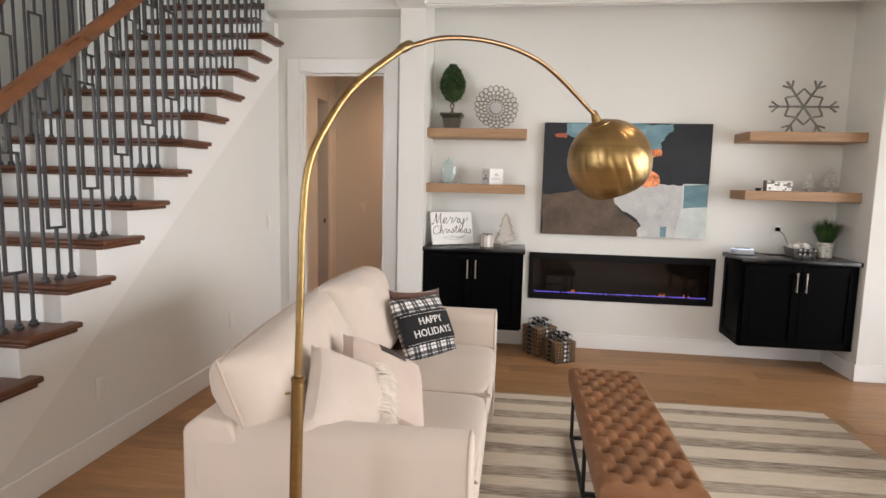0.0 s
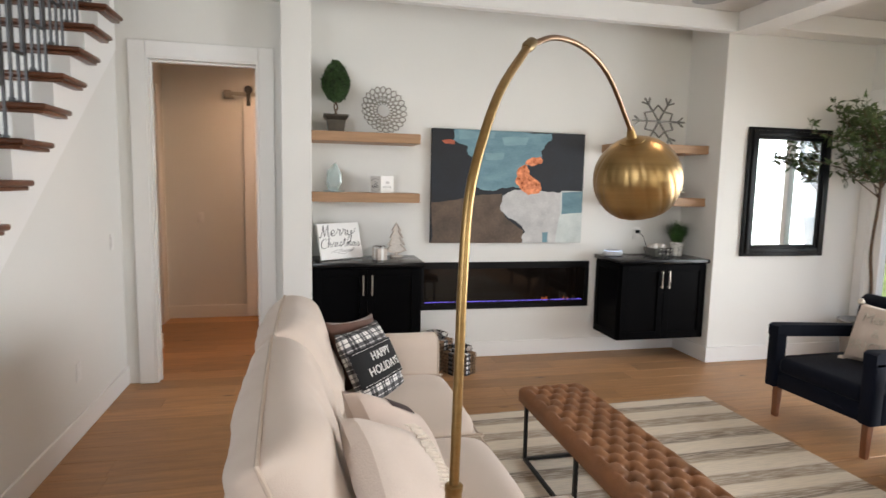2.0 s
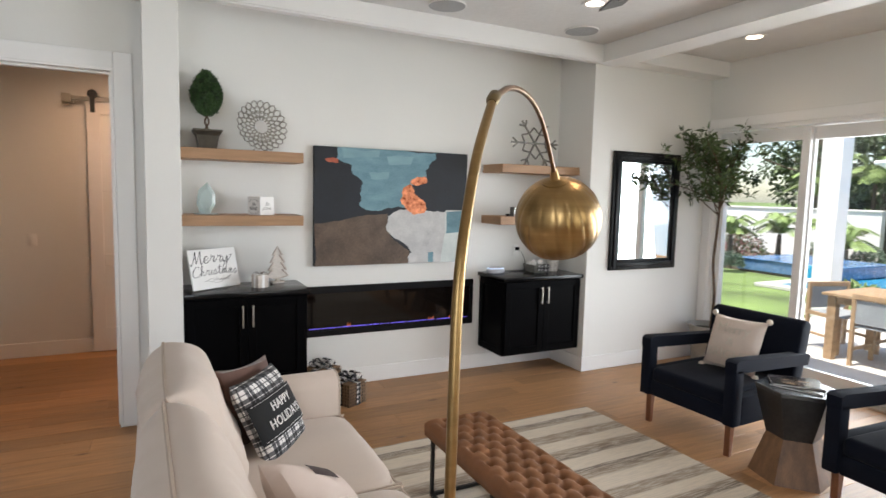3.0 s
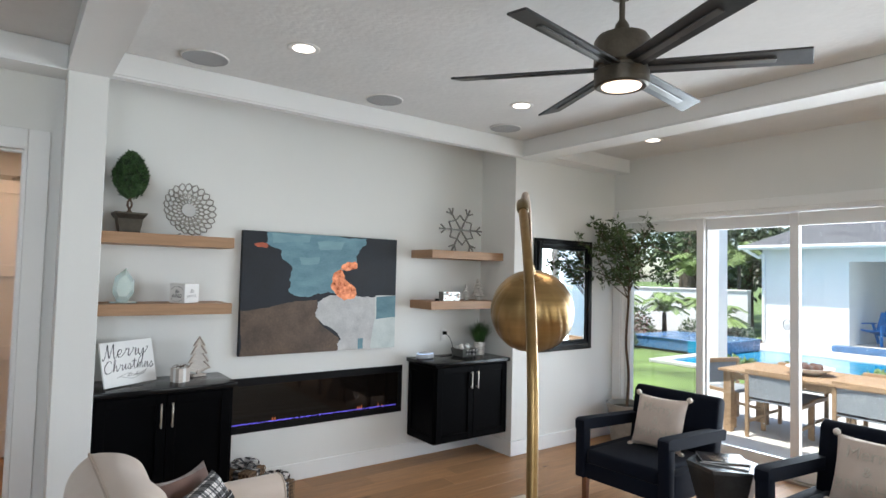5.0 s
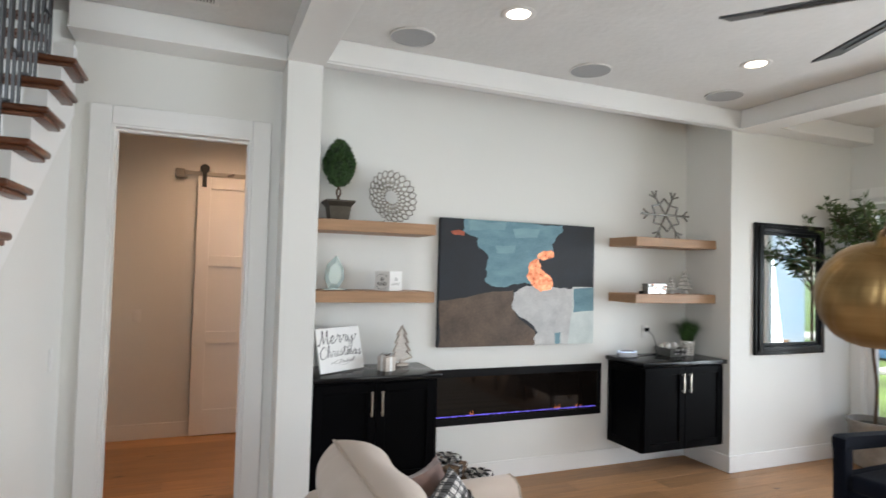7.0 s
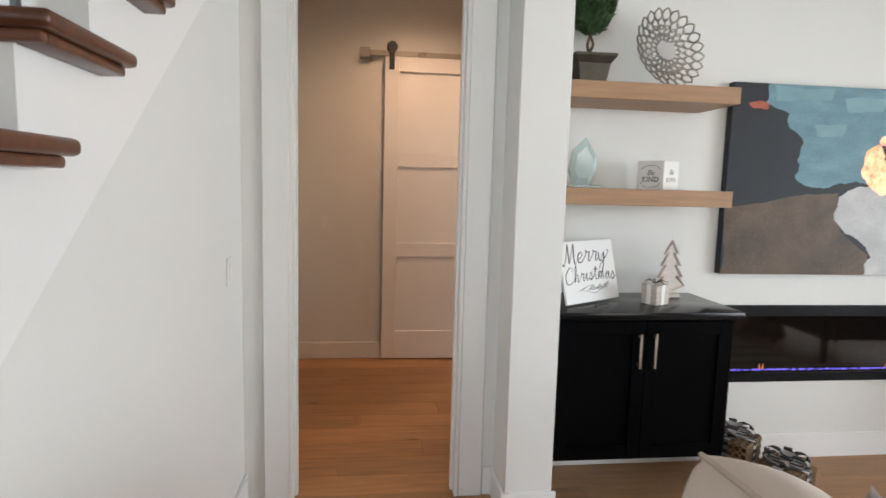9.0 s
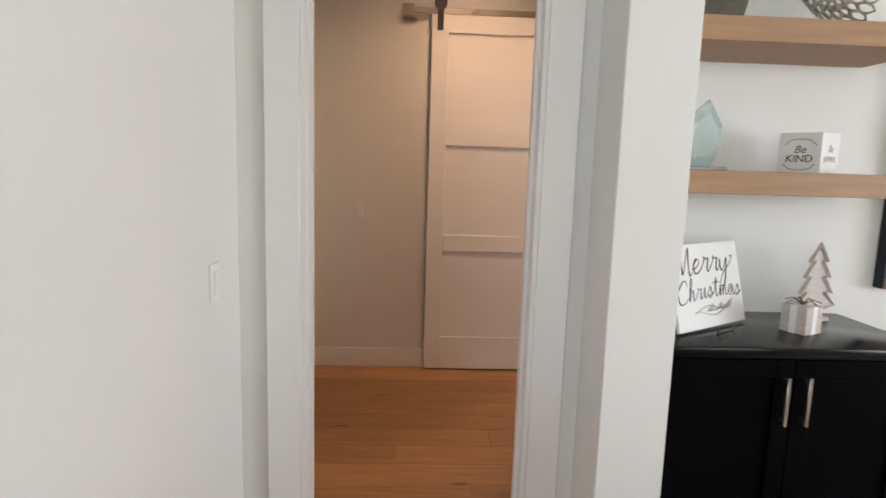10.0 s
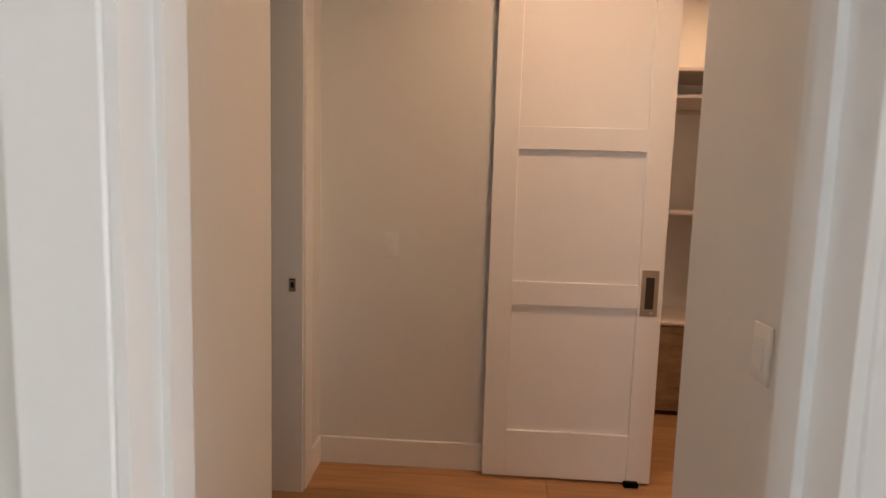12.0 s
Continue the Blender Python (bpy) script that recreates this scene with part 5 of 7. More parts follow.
M_BLKMETAL = material("black_metal", (0.012, 0.012, 0.012), 0.45, 0.4)
q = 0.009
for y in (-BL + 0.05, 0.0, BL - 0.05):
    for x in (-BW + 0.03, BW - 0.03):
        part("leg", bx(x - q, x + q, y - q, y + q, 0, 0.335), M_BLKMETAL, bench)
    part("crossbar", bx(-BW + 0.03 + q, BW - 0.03 - q, y - q, y + q, 0.0, 2 * q), M_BLKMETAL, bench)
for x in (-BW + 0.03, BW - 0.03):
    for y0, y1 in ((-BL + 0.05 + q, -q), (q, BL - 0.05 - q)):
        part("rail", bx(x - q, x + q, y0, y1, 0.0, 2 * q), M_BLKMETAL, bench)
        part("rail", bx(x - q, x + q, y0, y1, 0.317, 0.335), M_BLKMETAL, bench)

# ---- rug ----
def rug_material():
    m = bpy.data.materials.new("striped_wool")
    m.use_nodes = True
    n, l = m.node_tree.nodes, m.node_tree.links
    co, sp = n.new("ShaderNodeTexCoord"), n.new("ShaderNodeSeparateXYZ")
    l.new(co.outputs["Object"], sp.inputs[0])
    mp, nz = n.new("ShaderNodeMapping"), n.new("ShaderNodeTexNoise")
    mp.inputs["Scale"].default_value = (2.5, 60, 1)
    nz.inputs["Scale"].default_value, nz.inputs["Detail"].default_value = 1.0, 6
    l.new(co.outputs["Object"], mp.inputs[0]), l.new(mp.outputs[0], nz.inputs["Vector"])
    ad, mu, fr = n.new("ShaderNodeMath"), n.new("ShaderNodeMath"), n.new("ShaderNodeMath")
    ad.operation, mu.operation, fr.operation = "MULTIPLY_ADD", "MULTIPLY", "FRACT"
    ad.inputs[1].default_value = 0.045
    mu.inputs[1].default_value = 1.55
    wob, wad = n.new("ShaderNodeMath"), n.new("ShaderNodeMath")
    wob.operation, wad.operation = "SINE", "MULTIPLY_ADD"
    wsc = n.new("ShaderNodeMath"); wsc.operation = "MULTIPLY"
    wsc.inputs[1].default_value, wad.inputs[1].default_value = 3.7, 0.055
    l.new(sp.outputs["Y"], wsc.inputs[0]), l.new(wsc.outputs[0], wob.inputs[0]), l.new(wob.outputs[0], wad.inputs[0]), l.new(sp.outputs["Y"], wad.inputs[2])
    l.new(nz.outputs[0], ad.inputs[0]), l.new(wad.outputs[0], ad.inputs[2]), l.new(ad.outputs[0], mu.inputs[0]), l.new(mu.outputs[0], fr.inputs[0])
    rp = n.new("ShaderNodeValToRGB")
    e = rp.color_ramp.elements
    cream, taupe, grey, sand = (0.66, 0.58, 0.47, 1), (0.27, 0.21, 0.155, 1), (0.19, 0.155, 0.125, 1), (0.36, 0.29, 0.22, 1)
    e[0].position, e[0].color = 0.0, cream
    e[1].position, e[1].color = 1.0, cream
    for p, c in ((0.10, cream), (0.12, sand), (0.17, taupe), (0.25, grey), (0.27, cream), (0.42, cream), (0.44, grey), (0.52, taupe), (0.58, sand), (0.60, cream), (0.74, cream), (0.76, taupe), (0.84, sand), (0.90, taupe), (0.92, cream)):
        k = e.new(p)
        k.color = c
    l.new(fr.outputs[0], rp.inputs[0])
    mp2, n2 = n.new("ShaderNodeMapping"), n.new("ShaderNodeTexNoise")
    mp2.inputs["Scale"].default_value = (8, 110, 1)
    n2.inputs["Scale"].default_value, n2.inputs["Detail"].default_value = 1.0, 5
    l.new(co.outputs["Object"], mp2.inputs[0]), l.new(mp2.outputs[0], n2.inputs["Vector"])
    mx = n.new("ShaderNodeMix"); mx.data_type = "RGBA"
    mr = n.new("ShaderNodeMapRange")
    mr.inputs[1].default_value, mr.inputs[2].default_value, mr.inputs[4].default_value = 0.45, 0.60, 0.75
    l.new(n2.outputs[0], mr.inputs[0]), l.new(mr.outputs[0], mx.inputs[0]), l.new(rp.outputs[0], mx.inputs[6])
    mx.inputs[7].default_value = (0.55, 0.49, 0.41, 1)
    b = n["Principled BSDF"]
    l.new(mx.outputs[2], b.inputs["Base Color"])
    b.inputs["Roughness"].default_value = 0.95
    bp = n.new("ShaderNodeBump")
    bp.inputs["Strength"].default_value, bp.inputs["Distance"].default_value = 0.5, 0.004
    l.new(n2.outputs[0], bp.inputs["Height"]), l.new(bp.outputs[0], b.inputs["Normal"])
    return m
rug = thing("area_rug", "cream rug with brushed taupe stripes", "rug", (0.85, 2.71, 0.0), 1.2)
b = bmn()
bmesh.ops.create_grid(b, x_segments=60, y_segments=60, size=0.5)
for v in b.verts:
    x, y = v.co.x * 2.64, v.co.y * 3.16
    ed = 0.004 * noise.noise((x * 3, y * 3, 4))
    v.co = (x + ed, y + ed, 0.011 + 0.0012 * noise.noise((x * 6, y * 6, 1)))
g = bmesh.ops.extrude_edge_only(b, edges=[e for e in b.edges if e.is_boundary])
for v in g["geom"]:
    if isinstance(v, bmesh.types.BMVert):
        v.co.z = 0.001
part("rug_cloth", b, rug_material(), rug)

# ---- wrapped boxes by the fireplace ----
M_WICKER = material("wicker", (0.30, 0.19, 0.11), 0.7, 0, 0.35, 40, 0.6, 90)
M_BOW = plaid("bow_plaid", 26, axes=("X", "Z"), thin=False)
part("bow", tray_bow, M_BOW, bowl, "black and white checked bow")
def wrapped_box(at, turn, w, h):
    t = thing("wicker_gift_box", "openwork brown wicker gift box with a checked bow", "gift box", at, turn, "gift boxes")
    # Solid dark core: its colour stands for the shade inside the open weave.
    core = part("box", bx(-w * 0.94, w * 0.94, -w * 0.94, w * 0.94, 0, h * 0.985), material("box_shadow", (0.07, 0.04, 0.022), 0.8), t)
    b = bmn()
    n = 7
    for k in range(4):
        rot = Matrix.Rotation(math.pi / 2 * k, 4, "Z")
        for i in range(n):
            for j in range(n):
                cx, cz = -w + (i + 0.5) * 2 * w / n, (j + 0.5) * h / n
                r = w / n * 1.05
                pts = [rot @ Vector((cx + r * math.cos(a), -w, cz + r * math.sin(a))) for a in [math.pi * 2 * q_ / 6 for q_ in range(6)]]
                tube(b, pts, 0.0035, 4, closed=True)
    for i in range(n):
        for j in range(n):
            cx, cy = -w + (i + 0.5) * 2 * w / n, -w + (j + 0.5) * 2 * w / n
            tube(b, [(cx + w / n * math.cos(a), cy + w / n * math.sin(a), h) for a in [math.pi * 2 * q_ / 6 for q_ in range(6)]], 0.0035, 4, closed=True)
    part("weave", b, M_WICKER, t, "twisted brown vine weave", False)
    b = bmn()
    rw = 0.022
    e_ = w + 0.005
    box(b, -rw, rw, -e_, e_, h + 0.002, h + 0.005)
    box(b, -e_, e_, -rw, rw, h + 0.0055, h + 0.0085)
    for s in (-1, 1):
        box(b, -rw, rw, s * e_ - 0.0015, s * e_ + 0.0015, 0, h + 0.005)
        box(b, s * e_ - 0.0015, s * e_ + 0.0015, -rw, rw, 0, h + 0.008)
    rb = part("ribbon", b, M_BOW, t, "black and white checked ribbon", False)
    b = bmn()
    for a in range(6):
        ang = a * math.pi / 3 + 0.3
        u = Vector((math.cos(ang), math.sin(ang), 0))
        v = Vector((-u.y, u.x, 0)) * 0.019
        loop = spline([Vector((0, 0, h + 0.01)), u * 0.045 + Vector((0, 0, h + 0.06)), u * 0.10 + Vector((0, 0, h + 0.05)), u * 0.09 + Vector((0, 0, h + 0.016)), u * 0.02 + Vector((0, 0, h + 0.012))], 4)
        prev = None
        for p in loop:
            cur = (b.verts.new(p + v), b.verts.new(p - v))
            if prev:
                b.faces.new((prev[0], prev[1], cur[1], cur[0]))
            prev = cur
    bmesh.ops.solidify(b, geom=list(b.faces), thickness=0.002)
    part("bow", b, M_BOW, t, "looped checked bow")
wrapped_box((0.285, 5.36, 0.0), 38, 0.108, 0.247)
wrapped_box((0.45, 5.175, 0.0), 30, 0.098, 0.175)

# ---- armchairs ----
def armchair():
    # faces -x; origin on the floor under its middle
    c = thing("armchair", "dark navy velvet armchair with open wooden-legged frame", "armchair", (0, 0, 0), group="armchairs")
    W, D0, D1 = 0.385, -0.42, 0.43
    b = bmn()
    box(b, D0 + 0.02, D1 - 0.14, -W + 0.085, W - 0.085, 0.215, 0.33, 0.012, 2)
    part("seat_frame", b, M_NAVY, c)
    b = bmn()
    box(b, D0 + 0.012, D1 - 0.18, -W + 0.088, W - 0.088, 0.325, 0.43, 0.035, 4)
    for v in b.verts:
        if v.co.z > 0.40:
            v.co.z += 0.015 * max(0, 1 - (v.co.y / 0.3) ** 2)
    part("seat_cushion", b, M_NAVY, c)
    b = bmn()
    pts = [(D1 - 0.20, 0.24), (D1 - 0.09, 0.24), (D1 + 0.02, 0.80), (D1 - 0.005, 0.835), (D1 - 0.06, 0.845), (D1 - 0.105, 0.81)]
    prism(b, pts, 1, -W + 0.03, W - 0.03)
    bmesh.ops.bevel(b, geom=list(b.edges), offset=0.02, segments=3, profile=0.5, affect="EDGES")
    part("backrest", b, M_NAVY, c)
    for s in (-1, 1):
        y0, y1 = (-W, -W + 0.083) if s < 0 else (W - 0.083, W)
        part("arm", window_arm(y0, y1, D0, D1), M_NAVY, c, "open navy velvet arm")
    for x, sx in ((D0 + 0.06, -1), (D1 - 0.14, 1)):
        for y in (-W + 0.06, W - 0.06):
            b = bmn()
            prism(b, [(x - 0.022, 0.216), (x + 0.022, 0.216), (x + 0.012 + sx * 0.006, 0.0), (x - 0.012 + sx * 0.006, 0.0)], 1, y - 0.02, y + 0.02)
            part("leg", b, M_LEG, c, "tapered reddish wooden leg")
    return c

def window_arm(y0, y1, D0, D1):
    """An arm panel with an opening under the arm rest: front post, top rail, lower rail."""
    b = bmn()
    box(b, D0, D0 + 0.085, y0, y1, 0.215, 0.60, 0.012, 2)
    prism(b, [(D0, 0.575), (D1 - 0.05, 0.535), (D1 - 0.03, 0.60), (D1 - 0.06, 0.615), (D0 + 0.03, 0.655), (D0, 0.64)], 1, y0, y1)
    box(b, D0 + 0.084, D1 - 0.10, y0, y1, 0.215, 0.41, 0.012, 2)
    return b

chair_a = armchair()
chair_a.matrix_basis = pose(2.78, 3.605, 0, 0, 0, 2)
chair_b = copy_thing(chair_a, pose(2.74, 2.235, 0, 0, 0, -3))
chair_b["label"] = "dark navy velvet armchair beside the hexagonal side table"

def chair_pillow(at, rot):
    t = new("lettered_pillow")
    tagged(t, "cream tasselled pillow with grey holiday lettering on an armchair", "pillow", "chair pillows")
    t.matrix_basis = Matrix.LocRotScale(at, Euler([radians(a) for a in rot]), None)
    size, thick = 0.40, 0.13
    part("cover", cushion(bmn(), size, size, thick, None, 16, 0.12, 2.6, 0.07, 2, 0.014), M_CREAM, t)
    mat = material("chenille", (0.60, 0.545, 0.47), 0.95, 0, 0.1, 60, 0.5, 200)
    for txt, y, s in (("Merry", 0.095, 0.10), ("&", 0.0, 0.085), ("BRIGHT", -0.095, 0.095)):
        w = words("lettering", txt, s, mat, t, Matrix.Translation((0, y, 0)), 0.0025)
        for v in w.data.vertices:
            u, ww = max(-1, min(1, 2 * v.co.x / size)), max(-1, min(1, 2 * v.co.y / size))
            v.co.z += thick / 2 * (0.12 + 0.88 * (max(0, 1 - abs(u) ** 2.6) * max(0, 1 - abs(ww) ** 2.6)) ** 0.5) + 0.006
    for sx in (-1, 1):
        for sy in (-1, 1):
            p = Vector((sx * 0.205, sy * 0.205, 0))
            part("tassel", lathe(bmn(), [(0.0, -0.022), (0.017, -0.016), (0.023, 0.0), (0.017, 0.016), (0.0, 0.022)], p, 10), M_FRINGE, t, "round cream tassel")
chair_pillow((2.88, 3.60, 0.625), (70, 0, -84))
chair_pillow((2.86, 2.22, 0.625), (70, 0, -92))

# ---- hexagonal side table ----
side = thing("side_table", "hexagonal hourglass side table, dark metal over wood", "side table", (2.56, 2.93, 0), 12)
M_GUN = material("gunmetal", (0.045, 0.047, 0.05), 0.45, 0.6, 0.25, 6, 0.1, 60)
M_MANGO = material("mango_wood", (0.20, 0.105, 0.05), 0.5, 0, 0.25, 5, 0.1, 40, (5, 5, 1))
part("lower_body", lathe(bmn(), [(0.235, 0.0), (0.15, 0.26)], n=6), M_MANGO, side, "brown wooden lower half", False)
part("upper_body", lathe(bmn(), [(0.15, 0.26), (0.225, 0.533), (0.225, 0.54)], n=6), M_GUN, side, "dark metal upper half", False)
part("tabletop", lathe(bmn(), [(0.229, 0.54), (0.229, 0.555), (0.225, 0.558)], n=6), material("table_top", (0.10, 0.105, 0.11), 0.22, 0.5, 0.2, 5), side, "pale-edged dark top", False)
def magazine(at, turn, w, h, d, col):
    t = thing("magazine", "glossy magazine lying on the side table", "magazine", at, turn, "magazines")
    part("pages", bx(-w + 0.003, w - 0.002, -h + 0.003, h - 0.003, 0.0015, d - 0.0015), M_WHITE, t)
    cov = part("cover", bx(-w, w, -h, h, d - 0.0015, d, 0.0006), material("glossy_cover", col, 0.12, 0, 0.3, 9), t)
    part("cover", bx(-w, w, -h, h, 0, 0.0015), cov.data.materials[0], t)
    part("cover_picture", bx(-w * 0.75, w * 0.2, -h * 0.7, h * 0.6, d, d + 0.0006), material("cover_print", (0.16, 0.11, 0.07), 0.15, 0, 0.5, 14), t)
magazine((2.56, 2.92, 0.5585), 20, 0.105, 0.14, 0.010, (0.02, 0.022, 0.028))
magazine((2.58, 2.955, 0.5692), 42, 0.105, 0.14, 0.010, (0.035, 0.03, 0.03))

# ---- wall mirror ----
mir = thing("wall_mirror", "tall mirror in a stepped black wooden frame", "mirror", (3.44, 5.0885, 0.97))
mw, mh = 0.44, 1.145
for d, w0, w1 in ((0.030, 0.0, 0.045), (0.045, 0.03, 0.075), (0.028, 0.07, 0.105)):
    b = bmn()
    for a in ((-mw + w0, -mw + w1, w0, mh - w0), (mw - w1, mw - w0, w0, mh - w0), (-mw + w1, mw - w1, w0, w1), (-mw + w1, mw - w1, mh - w1, mh - w0)):
        box(b, a[0], a[1], -d, 0, a[2], a[3], 0.004, 2)
    part("frame_moulding", b, material("mirror_frame", (0.006, 0.006, 0.007), 0.35, 0, 0.2, 10, spec=0.2), mir)
part("glass", bx(-mw + 0.10, mw - 0.10, -0.018, -0.010, 0.10, mh - 0.10), M_MIRROR, mir, "clear mirror glass")
b = bmn()
for a in ((-mw + 0.102, -mw + 0.125, 0.102, mh - 0.102), (mw - 0.125, mw - 0.102, 0.102, mh - 0.102), (-mw + 0.125, mw - 0.125, 0.102, 0.125), (-mw + 0.125, mw - 0.125, mh - 0.125, mh - 0.102)):
    box(b, a[0], a[1], -0.0195, -0.0182, a[2], a[3])
part("bevel", b, M_MIRROR, mir, "bevelled mirror edge")

# ---- potted tree ----
tree = thing("potted_tree", "slender olive tree in a grey pot by the glass doors", "indoor tree", (4.13, 4.78, 0))
part("pot", lathe(bmn(), [(0.13, 0), (0.16, 0.02), (0.20, 0.36), (0.215, 0.38), (0.215, 0.41), (0.195, 0.41), (0.185, 0.34), (0.0, 0.34)], n=32), material("grey_pot", (0.32, 0.30, 0.27), 0.7, 0, 0.15, 8, 0.3, 60), tree, "grey ceramic pot")
part("soil", lathe(bmn(), [(0.0, 0.342), (0.182, 0.342), (0.182, 0.36), (0.0, 0.372)], n=24), material("moss", (0.06, 0.055, 0.03), 0.95, 0, 0.4, 40, 0.8, 60), tree)
rnd = random.Random(21)
b = bmn()
trunk = spline([(0, 0, 0.35), (0.012, -0.01, 0.7), (-0.008, 0.012, 1.05), (0.01, 0.0, 1.50), (0.0, 0.0, 1.95)], 6)
tube(b, trunk, [0.016 - 0.006 * i / len(trunk) for i in range(len(trunk))], 8)
part("trunk", b, M_BARK, tree, "thin grey-brown trunk")
tips, b = [], bmn()
for i in range(26):
    a = rnd.uniform(0, 2 * math.pi)
    z0 = rnd.uniform(1.50, 1.95)
    out = Vector((math.cos(a) * 0.75 - 0.48, math.sin(a) * 0.85 - 0.02, 0))
    L = rnd.uniform(0.25, 0.62)
    p0 = Vector((0, 0, z0))
    p1 = p0 + out * L * 0.45 + Vector((0, 0, rnd.uniform(0.12, 0.28)))
    p2 = p1 + out * L * 0.5 + Vector((0, 0, rnd.uniform(0.05, 0.28)))
    p2.y, p2.x = min(p2.y, 0.24), min(p2.x, 0.15)
    p2.z = min(p2.z, 2.42)
    s = spline([p0, p1, p2], 5)
    tube(b, s, [0.006 - 0.004 * j / len(s) for j in range(len(s))], 5)
    tips += s[3:]
    for _ in range(3):
        q0 = rnd.choice(s[3:])
        q1 = q0 + Vector((rnd.uniform(-0.14, 0.12), rnd.uniform(-0.13, 0.1), rnd.uniform(-0.05, 0.14)))
        tube(b, [q0, (q0 + q1) / 2 + Vector((0, 0, 0.015)), q1], [0.003, 0.002, 0.0015], 4)
        tips += [q0, (q0 + q1) / 2, q1, q1]
tagged(part("branch_work", b, M_BARK, tree), kind="stuff")
M_OLIVE = material("olive_leaf", (0.075, 0.125, 0.035), 0.42, 0, 0.4, 12)
def olive(r):
    p = r.choice(tips)
    o = Vector((r.uniform(-1, 1), r.uniform(-1, 1), r.uniform(-0.4, 1)))
    return p + o * 0.015, o.normalized()
part("leaves", leaf_cloud(bmn(), 1600, olive, 0.075, rnd, 0.2, 0.32), M_OLIVE, tree, "small narrow olive leaves", False)

# ---- ceiling things ----
fan = thing("ceiling_fan", "six-bladed bronze ceiling fan with a lit centre lamp", "ceiling fan", (0.963, 2.58, CEIL - 0.001))
M_BRONZE = material("fan_bronze", (0.11, 0.095, 0.075), 0.4, 0.8, 0.15, 10)
M_BLADE = material("fan_blade", (0.05, 0.052, 0.055), 0.35, 0.3, 0.25, 6, 0.05, 60)
part("canopy", lathe(bmn(), [(0.0, 0), (0.075, 0), (0.078, -0.02), (0.06, -0.05), (0.045, -0.065), (0.0, -0.065)], n=32), M_BRONZE, fan)
part("downrod", tube(bmn(), [(0, 0, -0.06), (0, 0, -0.25)], 0.013, 12), M_BRONZE, fan)
part("rod_cover", lathe(bmn(), [(0.014, -0.165), (0.03, -0.19), (0.036, -0.215), (0.0, -0.215)], n=24), M_BRONZE, fan)
FD = -0.042
part("motor", lathe(bmn(), [(0.02, -0.17 + FD), (0.035, -0.19 + FD), (0.11, -0.205 + FD), (0.122, -0.225 + FD), (0.122, -0.335 + FD), (0.112, -0.345 + FD), (0.112, -0.36 + FD), (0.12, -0.365 + FD), (0.12, -0.405 + FD), (0.085, -0.415 + FD), (0.0, -0.415 + FD)], n=40), M_BRONZE, fan, "bronze motor housing")
part("lamp_ring", lathe(bmn(), [(0.12, -0.40 + FD), (0.118, -0.425 + FD), (0.106, -0.432 + FD), (0.088, -0.428 + FD)], n=40, cap=False), M_BRONZE, fan, "bronze lamp ring")
part("lamp_lens", lathe(bmn(), [(0.09, -0.416 + FD), (0.084, -0.431 + FD), (0.05, -0.438 + FD), (0.0, -0.44 + FD)], n=32), material("fan_lens", (0.8, 0.75, 0.68), 0.4, emit=(1.0, 0.74, 0.55), power=2.0), fan, "glowing frosted lens")
bl, br_ = bmn(), bmn()
prism(bl, [(0.10, -0.05), (0.74, -0.062), (0.775, 0.055), (0.10, 0.05)], 2, -0.005, 0.005)
bmesh.ops.bevel(bl, geom=list(bl.edges), offset=0.002, segments=1, affect="EDGES")
box(br_, 0.08, 0.62, -0.016, 0.016, -0.012, -0.006, 0.002)
pitch_m = Matrix.Translation((0, 0, -0.345 + FD)) @ Matrix.Rotation(radians(-13), 4, "X")
bl.transform(pitch_m), br_.transform(pitch_m)
blade_me, iron_me = finish("blade", bl, M_BLADE, False), finish("blade_arm", br_, material("blade_arm", (0.16, 0.16, 0.16), 0.3, 0.8), False)
for i in range(6):
    bo = new("blade", blade_me)
    bo.parent, bo.rotation_euler = fan, (0, 0, radians(8 + 60 * i))
    ao = new("blade_arm", iron_me)
    ao.parent = bo

M_CAN = material("can_glow", (0.9, 0.85, 0.78), 0.5, emit=(1.0, 0.82, 0.66), power=3.5)
def recessed(x, y, z=CEIL):
    t = thing("recessed_light", "lit white recessed ceiling light", "recessed light", (x, y, z - 0.001), group="recessed lights")
    part("trim_ring", lathe(bmn(), [(0.062, -0.002), (0.09, -0.006), (0.096, -0.003), (0.096, 0.0)], n=32, cap=False), M_PLASTIC, t)
    part("lens", lathe(bmn(), [(0.0, -0.0035), (0.064, -0.0035), (0.064, -0.001), (0.0, -0.001)], n=24), M_CAN, t, "glowing warm lens")
for x, y in ((0.16, 4.24), (1.94, 4.21), (3.65, 4.18)):
    recessed(x, y)
recessed(-1.5, 6.9)
M_GRILLE = material("speaker_grille", (0.42, 0.43, 0.44), 0.7, 0, 0.05, 200, 0.6, 600)
for x in (-0.26, 1.05, 2.31):
    t = thing("ceiling_speaker", "round grey speaker grille in the ceiling", "ceiling speaker", (x, 4.79, CEIL - 0.001), group="ceiling speakers")
    part("rim", lathe(bmn(), [(0.142, 0.0), (0.144, -0.008), (0.136, -0.010)], n=40, cap=False), M_PLASTIC, t)
    part("grille", lathe(bmn(), [(0.0, -0.0085), (0.1355, -0.0085), (0.1355, -0.002), (0.0, -0.002)], n=40), M_GRILLE, t)
vent = thing("ceiling_vent", "white slatted ceiling air vent", "air vent", (-1.55, 4.78, CEIL - 0.001))
b = bmn()
